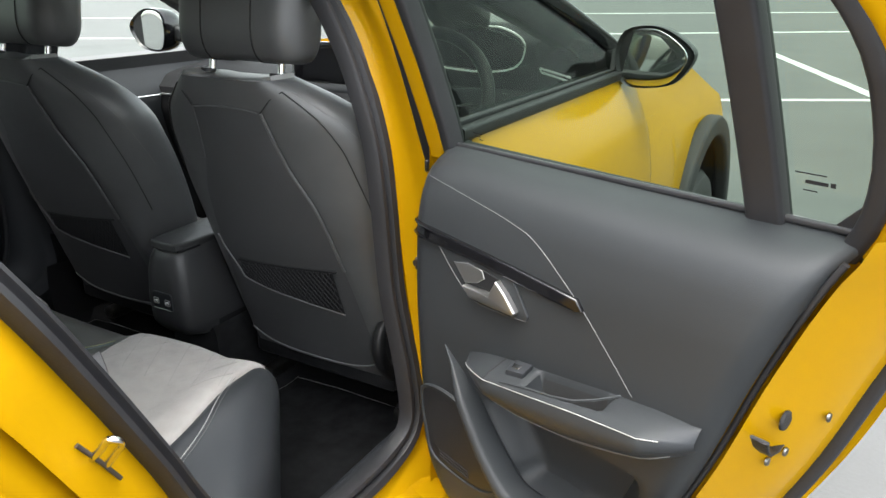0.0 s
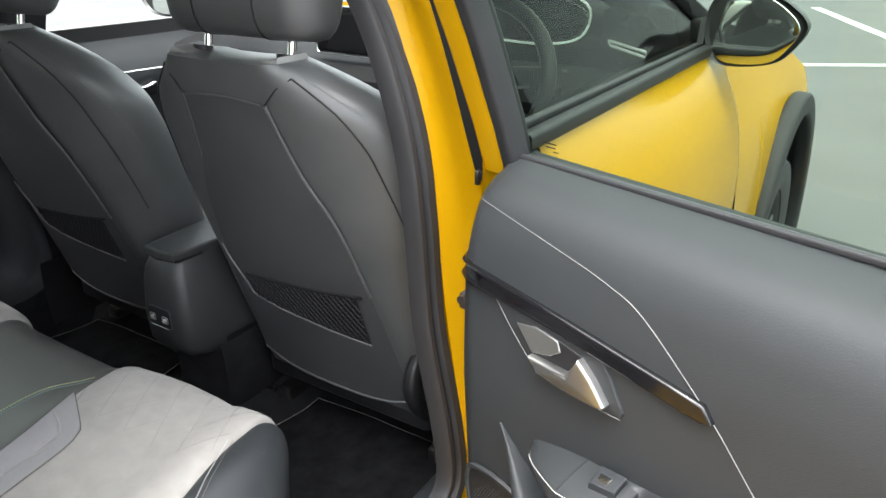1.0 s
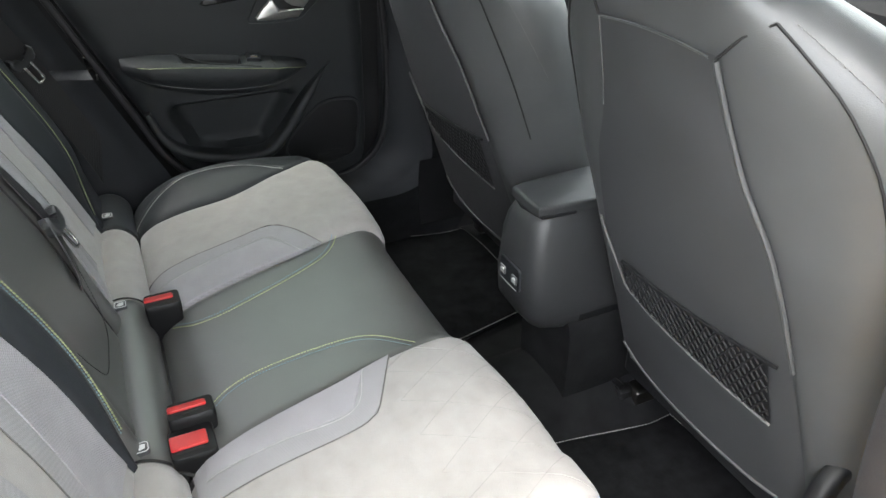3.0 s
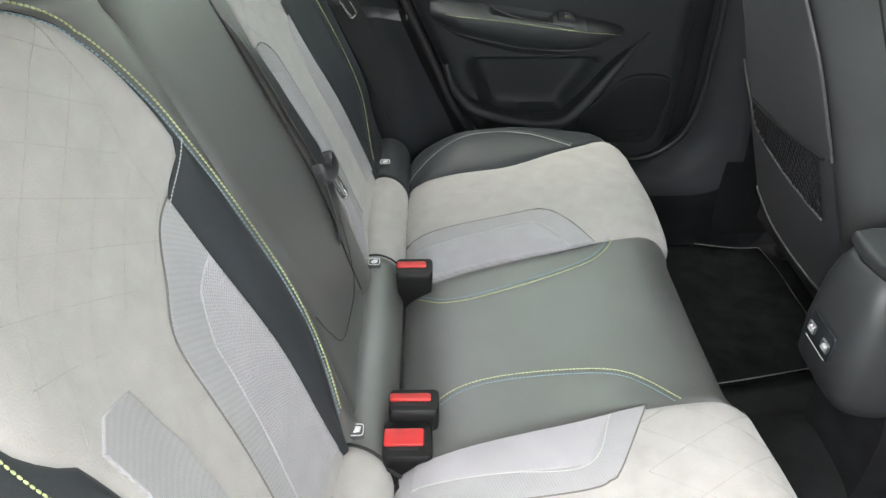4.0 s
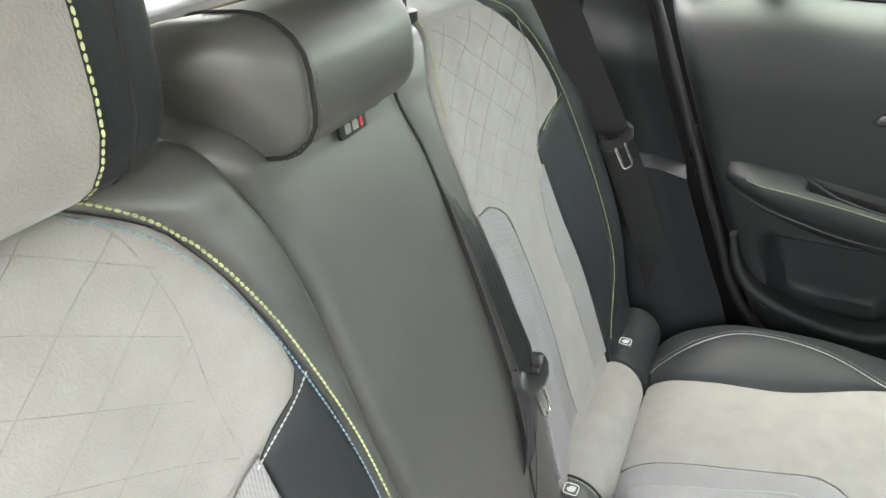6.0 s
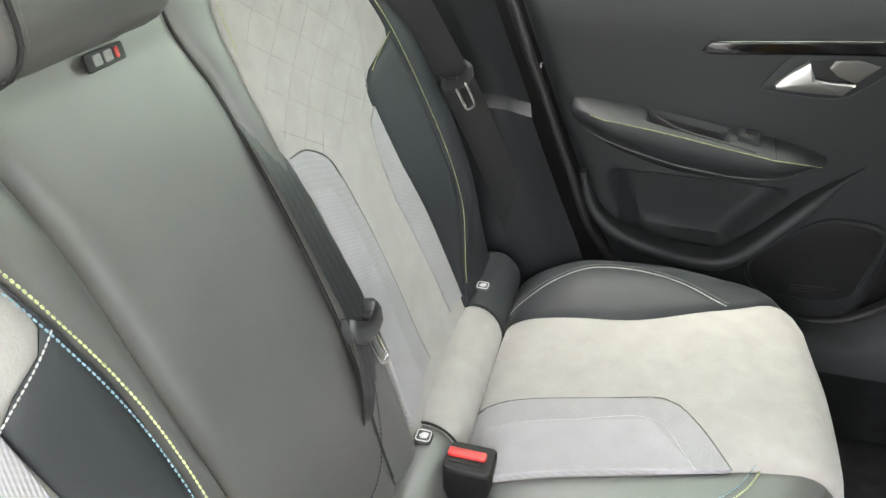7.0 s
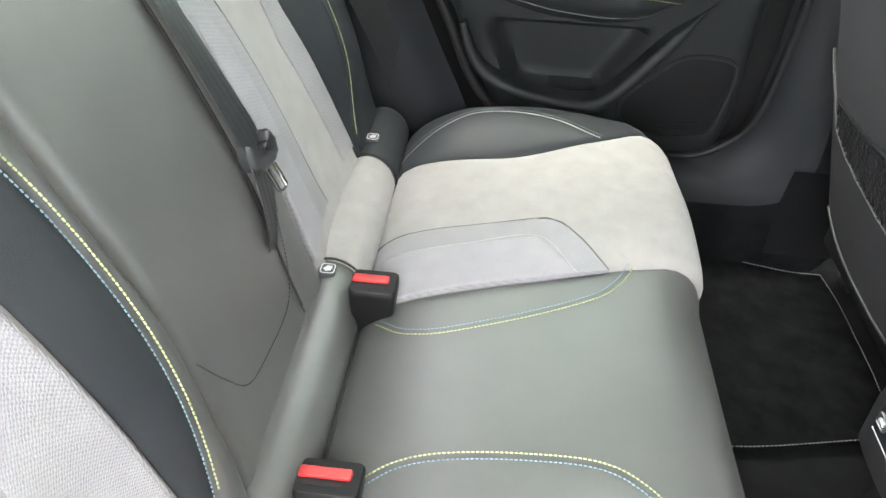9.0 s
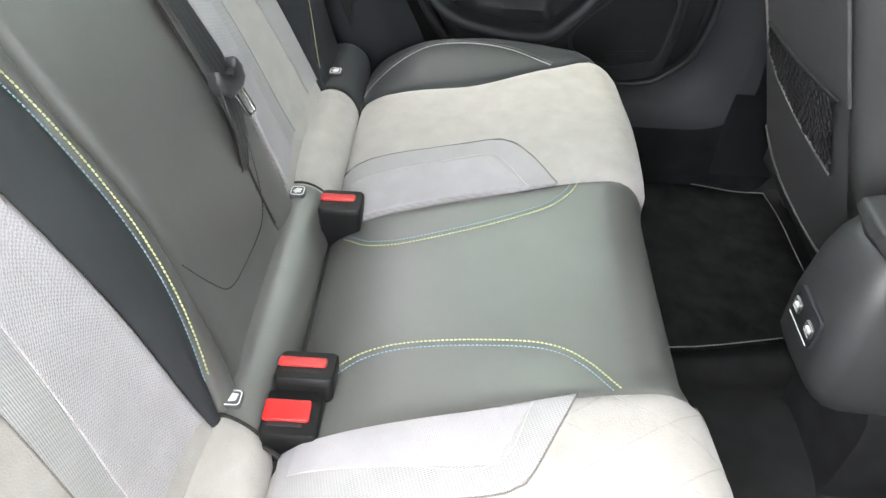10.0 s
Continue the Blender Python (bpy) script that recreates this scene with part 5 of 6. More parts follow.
part("fold_seam", stitches(fold, (0, 0.94, 0.33), 0.0045, 0.0036, 0.0007), DARK_THREAD, backrest)
part("split_gap", tube(on(back, [(GAP(z), z) for z in lin(0.59, 1.06, 20)], -0.0015, BACK_OUT), 0.0016, 6), DARK_THREAD, backrest, "dark split between the backrests")
# quilting and fabric on the suede
BPL = [(-0.123, 0.903), (-0.160, 0.895), (-0.195, 0.872), (-0.207, 0.845), (-0.214, 0.80), (-0.220, 0.735), (-0.235, 0.66), (-0.250, 0.60), (-0.138, 0.60), (-0.132, 0.75)]
BIL = [(-0.133, 0.868), (-0.172, 0.852), (-0.181, 0.83), (-0.184, 0.78), (-0.188, 0.70), (-0.20, 0.64), (-0.21, 0.60), (-0.140, 0.60), (-0.134, 0.75)]
BPR = [(0.200, 0.900), (0.226, 0.887), (0.258, 0.860), (0.292, 0.833), (0.305, 0.78), (0.316, 0.70), (0.325, 0.60), (0.194, 0.60), (0.196, 0.75)]
BIR = [(0.200, 0.845), (0.235, 0.832), (0.262, 0.800), (0.275, 0.74), (0.288, 0.66), (0.294, 0.60), (0.197, 0.60), (0.199, 0.73)]
BOL = [(-0.318, 0.862), (-0.340, 0.872), (-0.345, 0.80), (-0.365, 0.70), (-0.383, 0.62), (-0.386, 0.60), (-0.345, 0.60), (-0.334, 0.65), (-0.312, 0.72), (-0.298, 0.78), (-0.305, 0.83)]
BOR = [(0.375, 0.60), (0.365, 0.70), (0.358, 0.80), (0.362, 0.854), (0.400, 0.872), (0.425, 0.87), (0.422, 0.80), (0.428, 0.70), (0.43, 0.60)]
for outer, inner, who, k in ((BPL, BIL, bgl, 8), (BPR, BIR, bgr, 7)):
    inset("fabric_border", outer, RIB, back, who, 0.0014, "ribbed grey fabric border")
    inset("fabric_insert", inner, FABRIC, back, who, 0.0024, "woven grey fabric insert")
    part("insert_seam", tube(on(back, outer[:k], 0.0030, BACK_OUT), 0.0008, 5), SEAM_LINE, who)
inset("fabric_insert", BOL, RIB, back, bgl, 0.0018, "ribbed grey fabric insert")
inset("fabric_insert", BOR, RIB, back, bgr, 0.0018, "ribbed grey fabric insert")


def clipped(p, q, a, b, lo, hi):
    """The stretch of a slanting line that lies inside a panel."""
    inside = []
    for t in lin(0, 1, 60):
        x, z = p[0] + (q[0] - p[0]) * t, p[1] + (q[1] - p[1]) * t
        if a(z) + 0.008 < x < b(z) - 0.008 and lo < z < hi:
            inside.append((x, z))
    return [inside[0], inside[len(inside) // 2], inside[-1]] if len(inside) > 6 else None


# faint diamond quilting on the upper backrest, bounded by a curved seam
for who, mid_, a, b in ((bgr, 0.300, lambda z: max(GREY_RI(z), 0.200), GREY_RO), (bgl, -0.262, lambda z: max(GREY_LO(z), -0.366), GREY_LI)):
    lines = []
    for slope in (0.60, -0.60):
        for k in range(8):
            z = 1.1085 - 0.0375 * k
            lines.append(clipped((mid_ - 0.13, z - 0.13 * slope), (mid_ + 0.13, z + 0.13 * slope), a, b, 0.872, 1.062))
    quilt(back, [l for l in lines if l], who, 0.0019, 0.00036)
part("panel_seam", tube(on(back, [(0.226, 1.045), (0.216, 1.024), (0.210, 0.993), (0.210, 0.945), (0.207, 0.905)], 0.0016, BACK_OUT), 0.0008, 5), TAN_SEAM, bgr)
part("panel_seam", tube(on(back, [(-0.352, 1.03), (-0.364, 1.00), (-0.365, 0.96), (-0.358, 0.925), (-0.340, 0.89)], 0.0016, BACK_OUT), 0.0008, 5), TAN_SEAM, bgl)
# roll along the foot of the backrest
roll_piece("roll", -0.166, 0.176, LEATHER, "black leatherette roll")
roll_piece("roll", 0.176, 0.402, SUEDE, "pale grey suede roll")
roll_piece("roll", -0.398, -0.166, SUEDE, "pale grey suede roll")
roll_piece("roll", -0.545, -0.398, LEATHER_OUT, "black leatherette roll")
roll_piece("roll", 0.402, 0.545, LEATHER_OUT, "black leatherette roll")
for x in (-0.398, -0.166, 0.176, 0.402):
    ends = [(0.0132 + 0.0372 * math.cos(a), 0.546 + 0.0382 * math.sin(a)) for a in lin(-0.1, 2.9, 24)]
    part("roll_joint", tube([(x + p * (0.45 if x > 0 else 0.25) * 0.8, p, q) for p, q in ends], 0.0016, 6, up=(1, 0, 0)), DARK_THREAD, backrest, "dark joint in the roll")
# dark tube in the crease, deepening its shade by colour
part("roll_crease_shade", tube([(x, 0.0515, 0.540) for x in lin(-0.44, 0.46, 40)], 0.0034, 6), DARK_THREAD, backrest, "dark tube shading the crease before the roll")
TAG_V, TAG_W = Vector((0, -1, 0)), Vector((0, 0, 1))
for x in (-0.437, -0.142, 0.162, 0.44):
    at_ = Vector((x, 0.009, 0.5860))
    tag_at = lambda u, v, w, c=at_: c + Vector((u, 0, 0)) + TAG_V * v + TAG_W * w
    tg = part("anchor_tag", pad(rounded(0.018, 0.018, 0.004), 0.0022, 0.0008, tag_at, back=0.004), PANEL, backrest, "small dark grey anchor marker with white print")
    part("tag_outline", tube([tag_at(q[0], q[1], 0.0022) for q in rounded(0.0155, 0.0155, 0.0035)], 0.0007, 5, up=tuple(TAG_W), closed=True), WHITE, tg, "white printed outline")
    part("tag_symbol", pad([(-0.004, -0.005), (0.003, -0.004), (0.0045, 0.002), (0.001, 0.005), (-0.0045, 0.001)], 0.0029, 0.0003, tag_at), WHITE, tg, "white printed symbol")


part("strap_end", tube(curve([(0.194, 0.036, 0.565), (0.199, 0.046, 0.567), (0.204, 0.058, 0.562)], 0.004), 0.0022, 6), DARK_THREAD, backrest, "loose black strap end")


# headrests
def headrest(name, c, w, h, d, front, side_mat, label, cap=0.5, tilt=-18, lift_ends=0.0, post=0.03):
    m = Matrix.Translation(c) @ pose(0, 0, 0, tilt, 0, 0)
    taper = lambda t: lift_ends * max(0.0, (t - cap) / (1 - cap)) ** 1.1

    def shell(k0, k1, mt, nm, lb, grow=0.0):
        rings_ = []
        xs = lin(k0, k1, 44)
        for t in xs:
            sc = (1 - 0.92 * max(0.0, (abs(t) - 0.75) / 0.25) ** 2.6)
            if lift_ends > 0 and t > 0:
                sc = 1 - 0.85 * max(0.0, (t - 0.60) / 0.40) ** 3.0
            xt = t if lift_ends == 0 or t < cap else cap + (t - cap) * 0.85
            tp = taper(t)
            rings_.append([m @ Vector((xt * w / 2, (b * d / 0.1) * (0.35 + 0.65 * sc) * (1 - 0.45 * tp) - 0.22 * d * tp + grow * (1 if b > 0 else 0), (a * h / 0.1) * (0.50 + 0.50 * sc) * (1 - taper(t)) + 0.5 * h * taper(t) * (0.50 + 0.50 * sc))) for a, b in rounded(0.1, 0.1, 0.038, 5)])
        return part(nm, loft(rings_), mt, backrest, lb)
    body_ = shell(-1, 1, side_mat, name, label)
    mid = shell(-cap, cap, front, "headrest_front", "", 0.0025)
    mid.parent = body_
    leather_front = front is LEATHER
    for s in (-cap, cap):
        loop = [m @ Vector((s * w / 2 * 1.02, (b * d / 0.1) + (0.003 if b > 0 else 0), a * h / 0.1)) for a, b in rounded(0.1, 0.1, 0.038, 5)]
        pth = loop[20:] + loop[:16]
        nrm = m.to_3x3() @ Vector((0, 1, 0))
        if leather_front and s < 0:
            continue
        if leather_front:
            part("seam_groove", tube(pth, 0.0016, 6, up=(1, 0, 0)), DARK_THREAD, body_)
            for o in (-0.005, 0.005):
                part("stitching", stitches([p + Vector((o, 0, 0)) for p in pth], nrm, 0.0045, 0.0030, 0.0004), LINE_GREY, body_)
        else:
            part("stitching", stitches(pth, nrm, 0.0042, 0.0033, 0.0009), LIME, body_, "lime thread stitching")
            edge_ = [m @ Vector((s * w / 2 * 1.45, (b * d / 0.1) * 0.995, a * h / 0.1 * 0.995)) for a, b in rounded(0.1, 0.1, 0.038, 5)]
            part("cap_seam", tube(edge_[20:] + edge_[:16], 0.0012, 6, up=(1, 0, 0)), DARK_THREAD, body_)
    for s in (-0.28, 0.28):
        part("post", tube([m @ Vector((s * w, -0.01, -h * 0.45)), m @ Vector((s * w, -0.015, -h * 0.45 - post))], 0.006, 10), CHROME, body_, "chrome post")
        if post > 0.05:
            part("post_collar", tube([m @ Vector((s * w, -0.015, -h * 0.45 - post)), m @ Vector((s * w, -0.015, -h * 0.45 - post + 0.014))], 0.016, 14), HARD, body_, "black collar")
    return body_


headrest("headrest", (0.290, -0.181, 1.127), 0.21, 0.13, 0.095, SUEDE, LEATHER_OUT, "headrest with suede front and black sides", cap=0.46, tilt=4)
headrest("headrest", (-0.215, -0.195, 1.200), 0.21, 0.13, 0.095, SUEDE, LEATHER_OUT, "raised headrest with suede front and black sides", cap=0.46, tilt=4, post=0.085)
headrest("headrest", (0.066, -0.168, 1.078), 0.208, 0.082, 0.095, LEATHER, LEATHER, "black centre headrest lowered onto the backrest", cap=0.44, tilt=6, lift_ends=0.80)
lab = part("warning_label", pad([(q[0], q[1]) for q in rounded(0.036, 0.011, 0.002)], 0.002, 0.0006, lambda u, v, w: Vector(back(0.020 + u, 1.027 + v)) + Vector((0, 0.94, 0.33)) * (w + 0.006)), HARD, backrest, "small black label with pictograms")
for k, w_, mt in ((-1.0, 0.0035, RED), (-0.2, 0.0075, GREY_TRIM), (0.75, 0.0075, GREY_TRIM)):
    part("pictogram", pad(rounded(w_, 0.0068, 0.0012), 0.0026, 0.0003, lambda u, v, w, k=k: Vector(back(0.020 + 0.0105 * k + u, 1.027 + v)) + Vector((0, 0.94, 0.33)) * (w + 0.006)), mt, lab)



# ---------- seat belts and buckles ----------
def webbing(path, widths, thick=0.0014):
    """A flat strap: path of points, each with the direction of its width."""
    verts, faces = [], []
    n = len(path)
    for i in range(n):
        p = Vector(path[i])
        d = (Vector(path[min(i + 1, n - 1)]) - Vector(path[max(i - 1, 0)])).normalized()
        a = Vector(widths[i])
        a = (a - d * d.dot(a)).normalized()
        nn = d.cross(a)
        for k in range(9):
            t = k / 8 - 0.5
            rib = 0.0022 * (1 if k in (2, 4, 6) else 0)
            verts.append(p + a * 0.047 * t + nn * (thick / 2 - rib))
        for k in range(9):
            t = 0.5 - k / 8
            verts.append(p + a * 0.047 * t - nn * thick / 2)
    k = 18
    for i in range(n - 1):
        faces += [(i * k + a, i * k + (a + 1) % k, (i + 1) * k + (a + 1) % k, (i + 1) * k + a) for a in range(k)]
    return verts, faces


def belt(base, label, pts, dirs, tongue_at, tongue_dir, plate_dir, face):
    b = thing("seat_belt", base, label, "seat belt", group="rear seat belts")
    pa = curve(pts, 0.012)
    n = len(pa)
    ws_ = []
    for i in range(n):
        t = i / (n - 1) * (len(dirs) - 1)
        k = min(int(t), len(dirs) - 2)
        ws_.append(Vector(dirs[k]).lerp(Vector(dirs[k + 1]), t - k))
    part("webbing", webbing(pa, ws_), WEB, b, "black woven webbing")
    c, d, f = Vector(tongue_at), Vector(tongue_dir).normalized(), Vector(face).normalized()
    f = (f - d * d.dot(f)).normalized()
    s = d.cross(f).normalized()
    shape = [Vector(q) for q in facet([(-0.020, 0.013), (-0.026, 0.002), (-0.022, -0.012), (-0.010, -0.018), (0.012, -0.018), (0.023, -0.010), (0.026, 0.004), (0.021, 0.014), (0.016, 0.012), (0.013, 0.004), (0.006, 0.003), (0.004, -0.001), (-0.004, -0.001), (-0.006, 0.003), (-0.013, 0.004), (-0.016, 0.012)], 3)]
    tg = part("tongue", pad([(q.x, q.y) for q in shape], 0.014, 0.005, lambda u, v, w: c + s * u - d * v + f * (w - 0.005)), CONSOLE, b, "black plastic belt tongue")
    e = Vector(plate_dir).normalized()
    frame_ = [(0.008, 0.014), (0.008, 0.050), (0.005, 0.054), (-0.005, 0.054), (-0.008, 0.050), (-0.008, 0.014)]
    part("latch_plate", sweep([c + s * u * 0.9 + e * v * 0.85 + f * 0.004 for u, v in frame_], rounded(0.0046, 0.0026, 0.0009, 2), up=tuple(f)), CHROME, tg, "bright steel latch plate")
    return b


def bp(x, z, o=0.004):
    p = Vector(back(x, z))
    return p + Vector((0, 0.94, 0.33)) * o


belt((-0.09, -0.02, 0.58), "black centre seat belt lying on the backrest split", [bp(-0.104, 0.975, -0.022), bp(-0.104, 0.940, -0.006), bp(-0.104, 0.90, 0.003), bp(-0.104, 0.86, 0.006), bp(-0.103, 0.80, 0.008), bp(-0.102, 0.765, 0.009), bp(-0.093, 0.725, 0.007), bp(-0.086, 0.685, 0.003), bp(-0.081, 0.650, -0.008), bp(-0.080, 0.615, -0.020)],
     [(1, 0.45, 0), (1, 0.3, 0), (1, 0.2, 0), (1, 0.15, 0), (1, 0.1, 0), (1, 0.1, 0), (1, 0.0, 0), (1, 0, 0)], tuple(bp(-0.102, 0.757, 0.010)), (0.10, 0.32, -0.94), (-0.02, 0.38, -0.92), (0.15, 0.94, 0.33))
belt((-0.56, -0.02, 0.56), "black outer seat belt hanging beside the backrest", [(-0.350, -0.175, 1.14), (-0.396, -0.132, 1.055), (-0.450, -0.098, 0.96), (-0.505, -0.066, 0.87), (-0.535, -0.048, 0.82), (-0.568, -0.018, 0.734), (-0.590, 0.012, 0.65), (-0.602, 0.035, 0.57), (-0.604, 0.04, 0.50)],
     [(0.45, -0.75, -0.4), (0.4, -0.78, -0.42), (0.38, -0.8, -0.42), (0.36, -0.8, -0.42), (0.34, -0.8, -0.4), (0.3, -0.8, -0.35), (0.28, -0.85, -0.3), (0.25, -0.9, -0.3)], (-0.513, -0.058, 0.858), (-0.42, 0.30, -0.86), (-0.10, 0.45, -0.88), (0.85, 0.40, 0.30))


def buckle(x, y, z, label, tilt=(0, 0), wide=0.040, big=False):
    """A belt buckle standing out of the seat: black housing, red press button on top."""
    b = thing("belt_buckle", (x, y, z - 0.07), label, "seat belt buckle", group="rear seat buckles")
    m = Matrix.Translation((x, y, z)) @ pose(0, 0, 0, 0, tilt[0], 0) @ pose(0, 0, 0, tilt[1], 0, 90)
    rings_ = []
    for zz, sx, sy in ((-0.075, 0.8, 0.8), (-0.03, 0.95, 0.95), (-0.008, 1.0, 1.0), (-0.002, 0.99, 0.98), (0.0, 0.94, 0.92)):
        rings_.append([m @ Vector((a * sx + 0.004, c * sy - 0.007, zz)) for a, c in rounded(wide + 0.008, 0.042 + 0.008 * big, 0.005, 3)])
    hs = part("housing", loft(rings_), BUCKLE, b, "black plastic housing")
    h = 0.012 + 0.010 * big
    part("button", pad(rounded(wide * 0.96, h, 0.003), 0.003, 0.0015, lambda u, v, w: m @ Vector((u, v - (0.004 if not big else 0.006), w)), back=0.004), RED, hs, "red press button")
    part("slot", pad(rounded(wide * 0.7, 0.004, 0.001), 0.0006, 0.0002, lambda u, v, w: m @ Vector((u, v - 0.016 - 0.004 * big, w))), DARK_THREAD, hs)
    return b


buckle(-0.124, 0.062, 0.597, "black belt buckle with red button beside the seat", (6, -10), 0.042)
buckle(0.118, 0.066, 0.592, "black belt buckle with red button on the bench", (-2, -10), 0.047)
buckle(0.164, 0.060, 0.584, "black belt buckle with wide red button on the bench", (10, -8), 0.044, True)



# ---------- front seats ----------
def seat_back_y(z):
    return 0.530 + 0.35 * (1.04 - z)


def front_seat(name, cx, side, dy, label):
    """side: +1 where the outer side is towards +x."""
    s = thing(name, (cx, 0.9 + dy, 0.30), label, "car seat", group="front seats")
    half = table([(0.44, 0.19), (0.50, 0.215), (0.60, 0.238), (0.75, 0.256), (0.88, 0.266), (0.96, 0.262), (1.02, 0.232), (1.06, 0.175), (1.085, 0.13), (1.10, 0.10)])
    flat = table([(0.44, 0.185), (0.60, 0.175), (0.75, 0.158), (0.85, 0.140), (0.935, 0.105), (1.04, 0.083), (1.10, 0.075)])
    deep = table([(0.44, 0.10), (0.60, 0.15), (0.80, 0.17), (0.95, 0.165), (1.05, 0.13), (1.10, 0.09)])

    def section(z, grow=0.0):
        h, f, d = half(z) + grow, flat(z), deep(z)
        y = seat_back_y(z) + dy
        pts = []
        for t in lin(-1, 1, 15):
            pts.append((f * t, y - grow - 0.004 * (1 - t * t)))
        for t in lin(0.12, 1, 9):
            a = t * math.pi / 2
            pts.append((f + (h - f) * math.sin(a) ** 0.9, y - grow + d * 0.62 * (1 - math.cos(a)) ** 0.9))
        for t in lin(0.1, 1, 6):
            a = t * math.pi / 2
            pts.append((h - 0.045 * (1 - math.cos(a)), y + d * 0.62 + d * 0.38 * math.sin(a)))
        pts.append((h - 0.09, y + d * 0.85))
        left = [(-p, q) for p, q in reversed(pts[15:])]
        mid = pts[:15]
        return [(cx + p, q, z) for p, q in mid + pts[15:] + left]
    zs = [0.44, 0.46] + lin(0.49, 1.02, 28) + [1.04, 1.06, 1.075, 1.085, 1.092]
    part("backrest", loft([section(z) for z in zs]), SEATBACK, s, "black leatherette backrest")

    def rear(xr, z):
        return (cx + xr, seat_back_y(z) + dy - 0.006 - 0.012 * (1 - (xr / max(0.05, flat(z))) ** 2) * step(1.05, 0.95, z), z)
    # hard back panel with its raised rim
    edge = lambda z: flat(z) - 0.002
    low = lambda u: 0.455 + 0.03 * u ** 4
    part("back_panel", grid(lambda u, v: rear(edge(low(u) + (1.04 - low(u)) * v) * u, low(u) + (1.04 - low(u)) * v), lin(-1, 1, 20), lin(0, 1, 40)), PANEL, s, "charcoal seat back panel")
    rim = [rear(edge(z), z) for z in lin(0.72, 1.035, 30)]
    top = [rear(edge(1.035) * t, 1.035 + 0.006 * (1 - t * t)) for t in lin(0.9, -0.9, 10)]
    lft = [rear(-edge(z), z) for z in lin(1.035, 0.80, 30)]
    part("panel_rim", tube(rim, 0.0026, 8, up=(0, 1, 0)), SEATBACK, s, "piped panel edge")
    part("panel_rim", tube(top + lft[:14], 0.0013, 6, up=(0, 1, 0)), SEATBACK, s)
    part("lower_rim", tube([rear(edge(low(u)) * u, low(u)) for u in lin(-1, 1, 24)], 0.003, 8, up=(0, 1, 0)), SEATBACK, s)
    for sg in (1, -1):
        # stitched seam on the bolster
        def bol(t):
            z = 1.075 - 0.33 * t
            h, f, d = half(z), flat(z), deep(z)
            a = math.radians(40 + 10 * t)
            return Vector((cx + sg * (f + (h - f) * math.sin(a) ** 0.9), seat_back_y(z) + dy + d * 0.62 * (1 - math.cos(a)) ** 0.9 - 0.0015, z))
        part("bolster_seam", tube([bol(t) for t in lin(0, 1, 24)], 0.0014, 5, up=(0, 1, 0)), DARK_THREAD, s)
        def bol2(t):
            z = 1.075 - 0.22 * t
            h, f, d = half(z), flat(z), deep(z)
            a = math.radians(52 + 26 * t)
            return Vector((cx + sg * (f + (h - f) * math.sin(a) ** 0.9 + 0.001), seat_back_y(z) + dy + d * 0.62 * (1 - math.cos(a)) ** 0.9 - 0.001, z))
        part("stitching", stitches([bol2(t) for t in lin(0, 1, 30)], (0.6 * sg, -0.8, 0), 0.0045, 0.0028, 0.0005), LINE_GREY, s, "grey thread stitching")
        c0, c1 = bol(0.0), Vector(rear(sg * edge(1.035), 1.037))
        part("corner_seam", tube([c1, (c0 + c1) / 2 + Vector((0, -0.004, 0.004)), c0], 0.0014, 5, up=(0, 1, 0)), DARK_THREAD, s)
    # net pocket let into the panel
    left_, right_ = -0.122, 0.132
    low_z = lambda x: 0.640 - 0.115 * (x - left_) + 0.10 * max(0.0, left_ + 0.05 - x)
    high_z = lambda x: 0.690 + 0.095 * (x - left_)

    def net(x, z, out=0.003):
        p = rear(x, z)
        return Vector((p[0], p[1] - out, p[2]))
    lining = grid(lambda u, v: net(u, low_z(u) + (high_z(u) - low_z(u)) * v, 0.0016), lin(left_, right_, 24), lin(0, 1, 12))
    pk = part("pocket_lining", lining, HARD, s, "black pocket lining behind an elastic net")
    lines = []
    for k in range(44):
        for sg in (1, -1):
            row = []
            for q in range(33):
                z = 0.580 + 0.145 * q / 32
                x = left_ - 0.10 + 0.0125 * k + sg * 0.62 * (z - 0.65)
                if left_ < x < right_ and low_z(x) < z < high_z(x):
                    row.append(net(x, z, 0.0034 + 0.0006 * sg))
            if len(row) > 2:
                lines.append(tube(row[::3] + ([row[-1]] if (len(row) - 1) % 3 else []), 0.0013, 4, up=(0, 1, 0)))
    tagged(part("pocket_net", join(*lines), ARCH, pk, "dark grey elastic net"), kind="stuff")
    part("pocket_lip", tube([net(left_ - 0.040, 0.745)] + [net(left_ - 0.006 - 0.45 * max(0, z - 0.655), z) for z in (0.72, 0.69, 0.665, 0.645)] + [net(x, low_z(x) - 0.003) for x in lin(left_ + 0.008, right_, 14)], 0.0020, 6, up=(0, 1, 0)), LINE_GREY, pk, "grey pocket lip")
    part("pocket_band", tube([net(x, high_z(x) + 0.001) for x in lin(left_, right_ + 0.012, 16)], 0.0026, 6, up=(0, 1, 0)), HARD, pk, "black elastic band")
    # recliner cover and frame at both sides
    for sg in (1, -1):
        if sg == side == 1:
            hook = part("recliner_cover", sweep(curve([(cx + 0.200, 0.735, 0.455), (cx + 0.205, 0.694, 0.500), (cx + 0.207, 0.676, 0.545), (cx + 0.205, 0.690, 0.580), (cx + 0.200, 0.725, 0.590), (cx + 0.196, 0.760, 0.575)], 0.012), rounded(0.030, 0.024, 0.009), up=(1, 0, 0)), HARD, s, "black recliner cover")
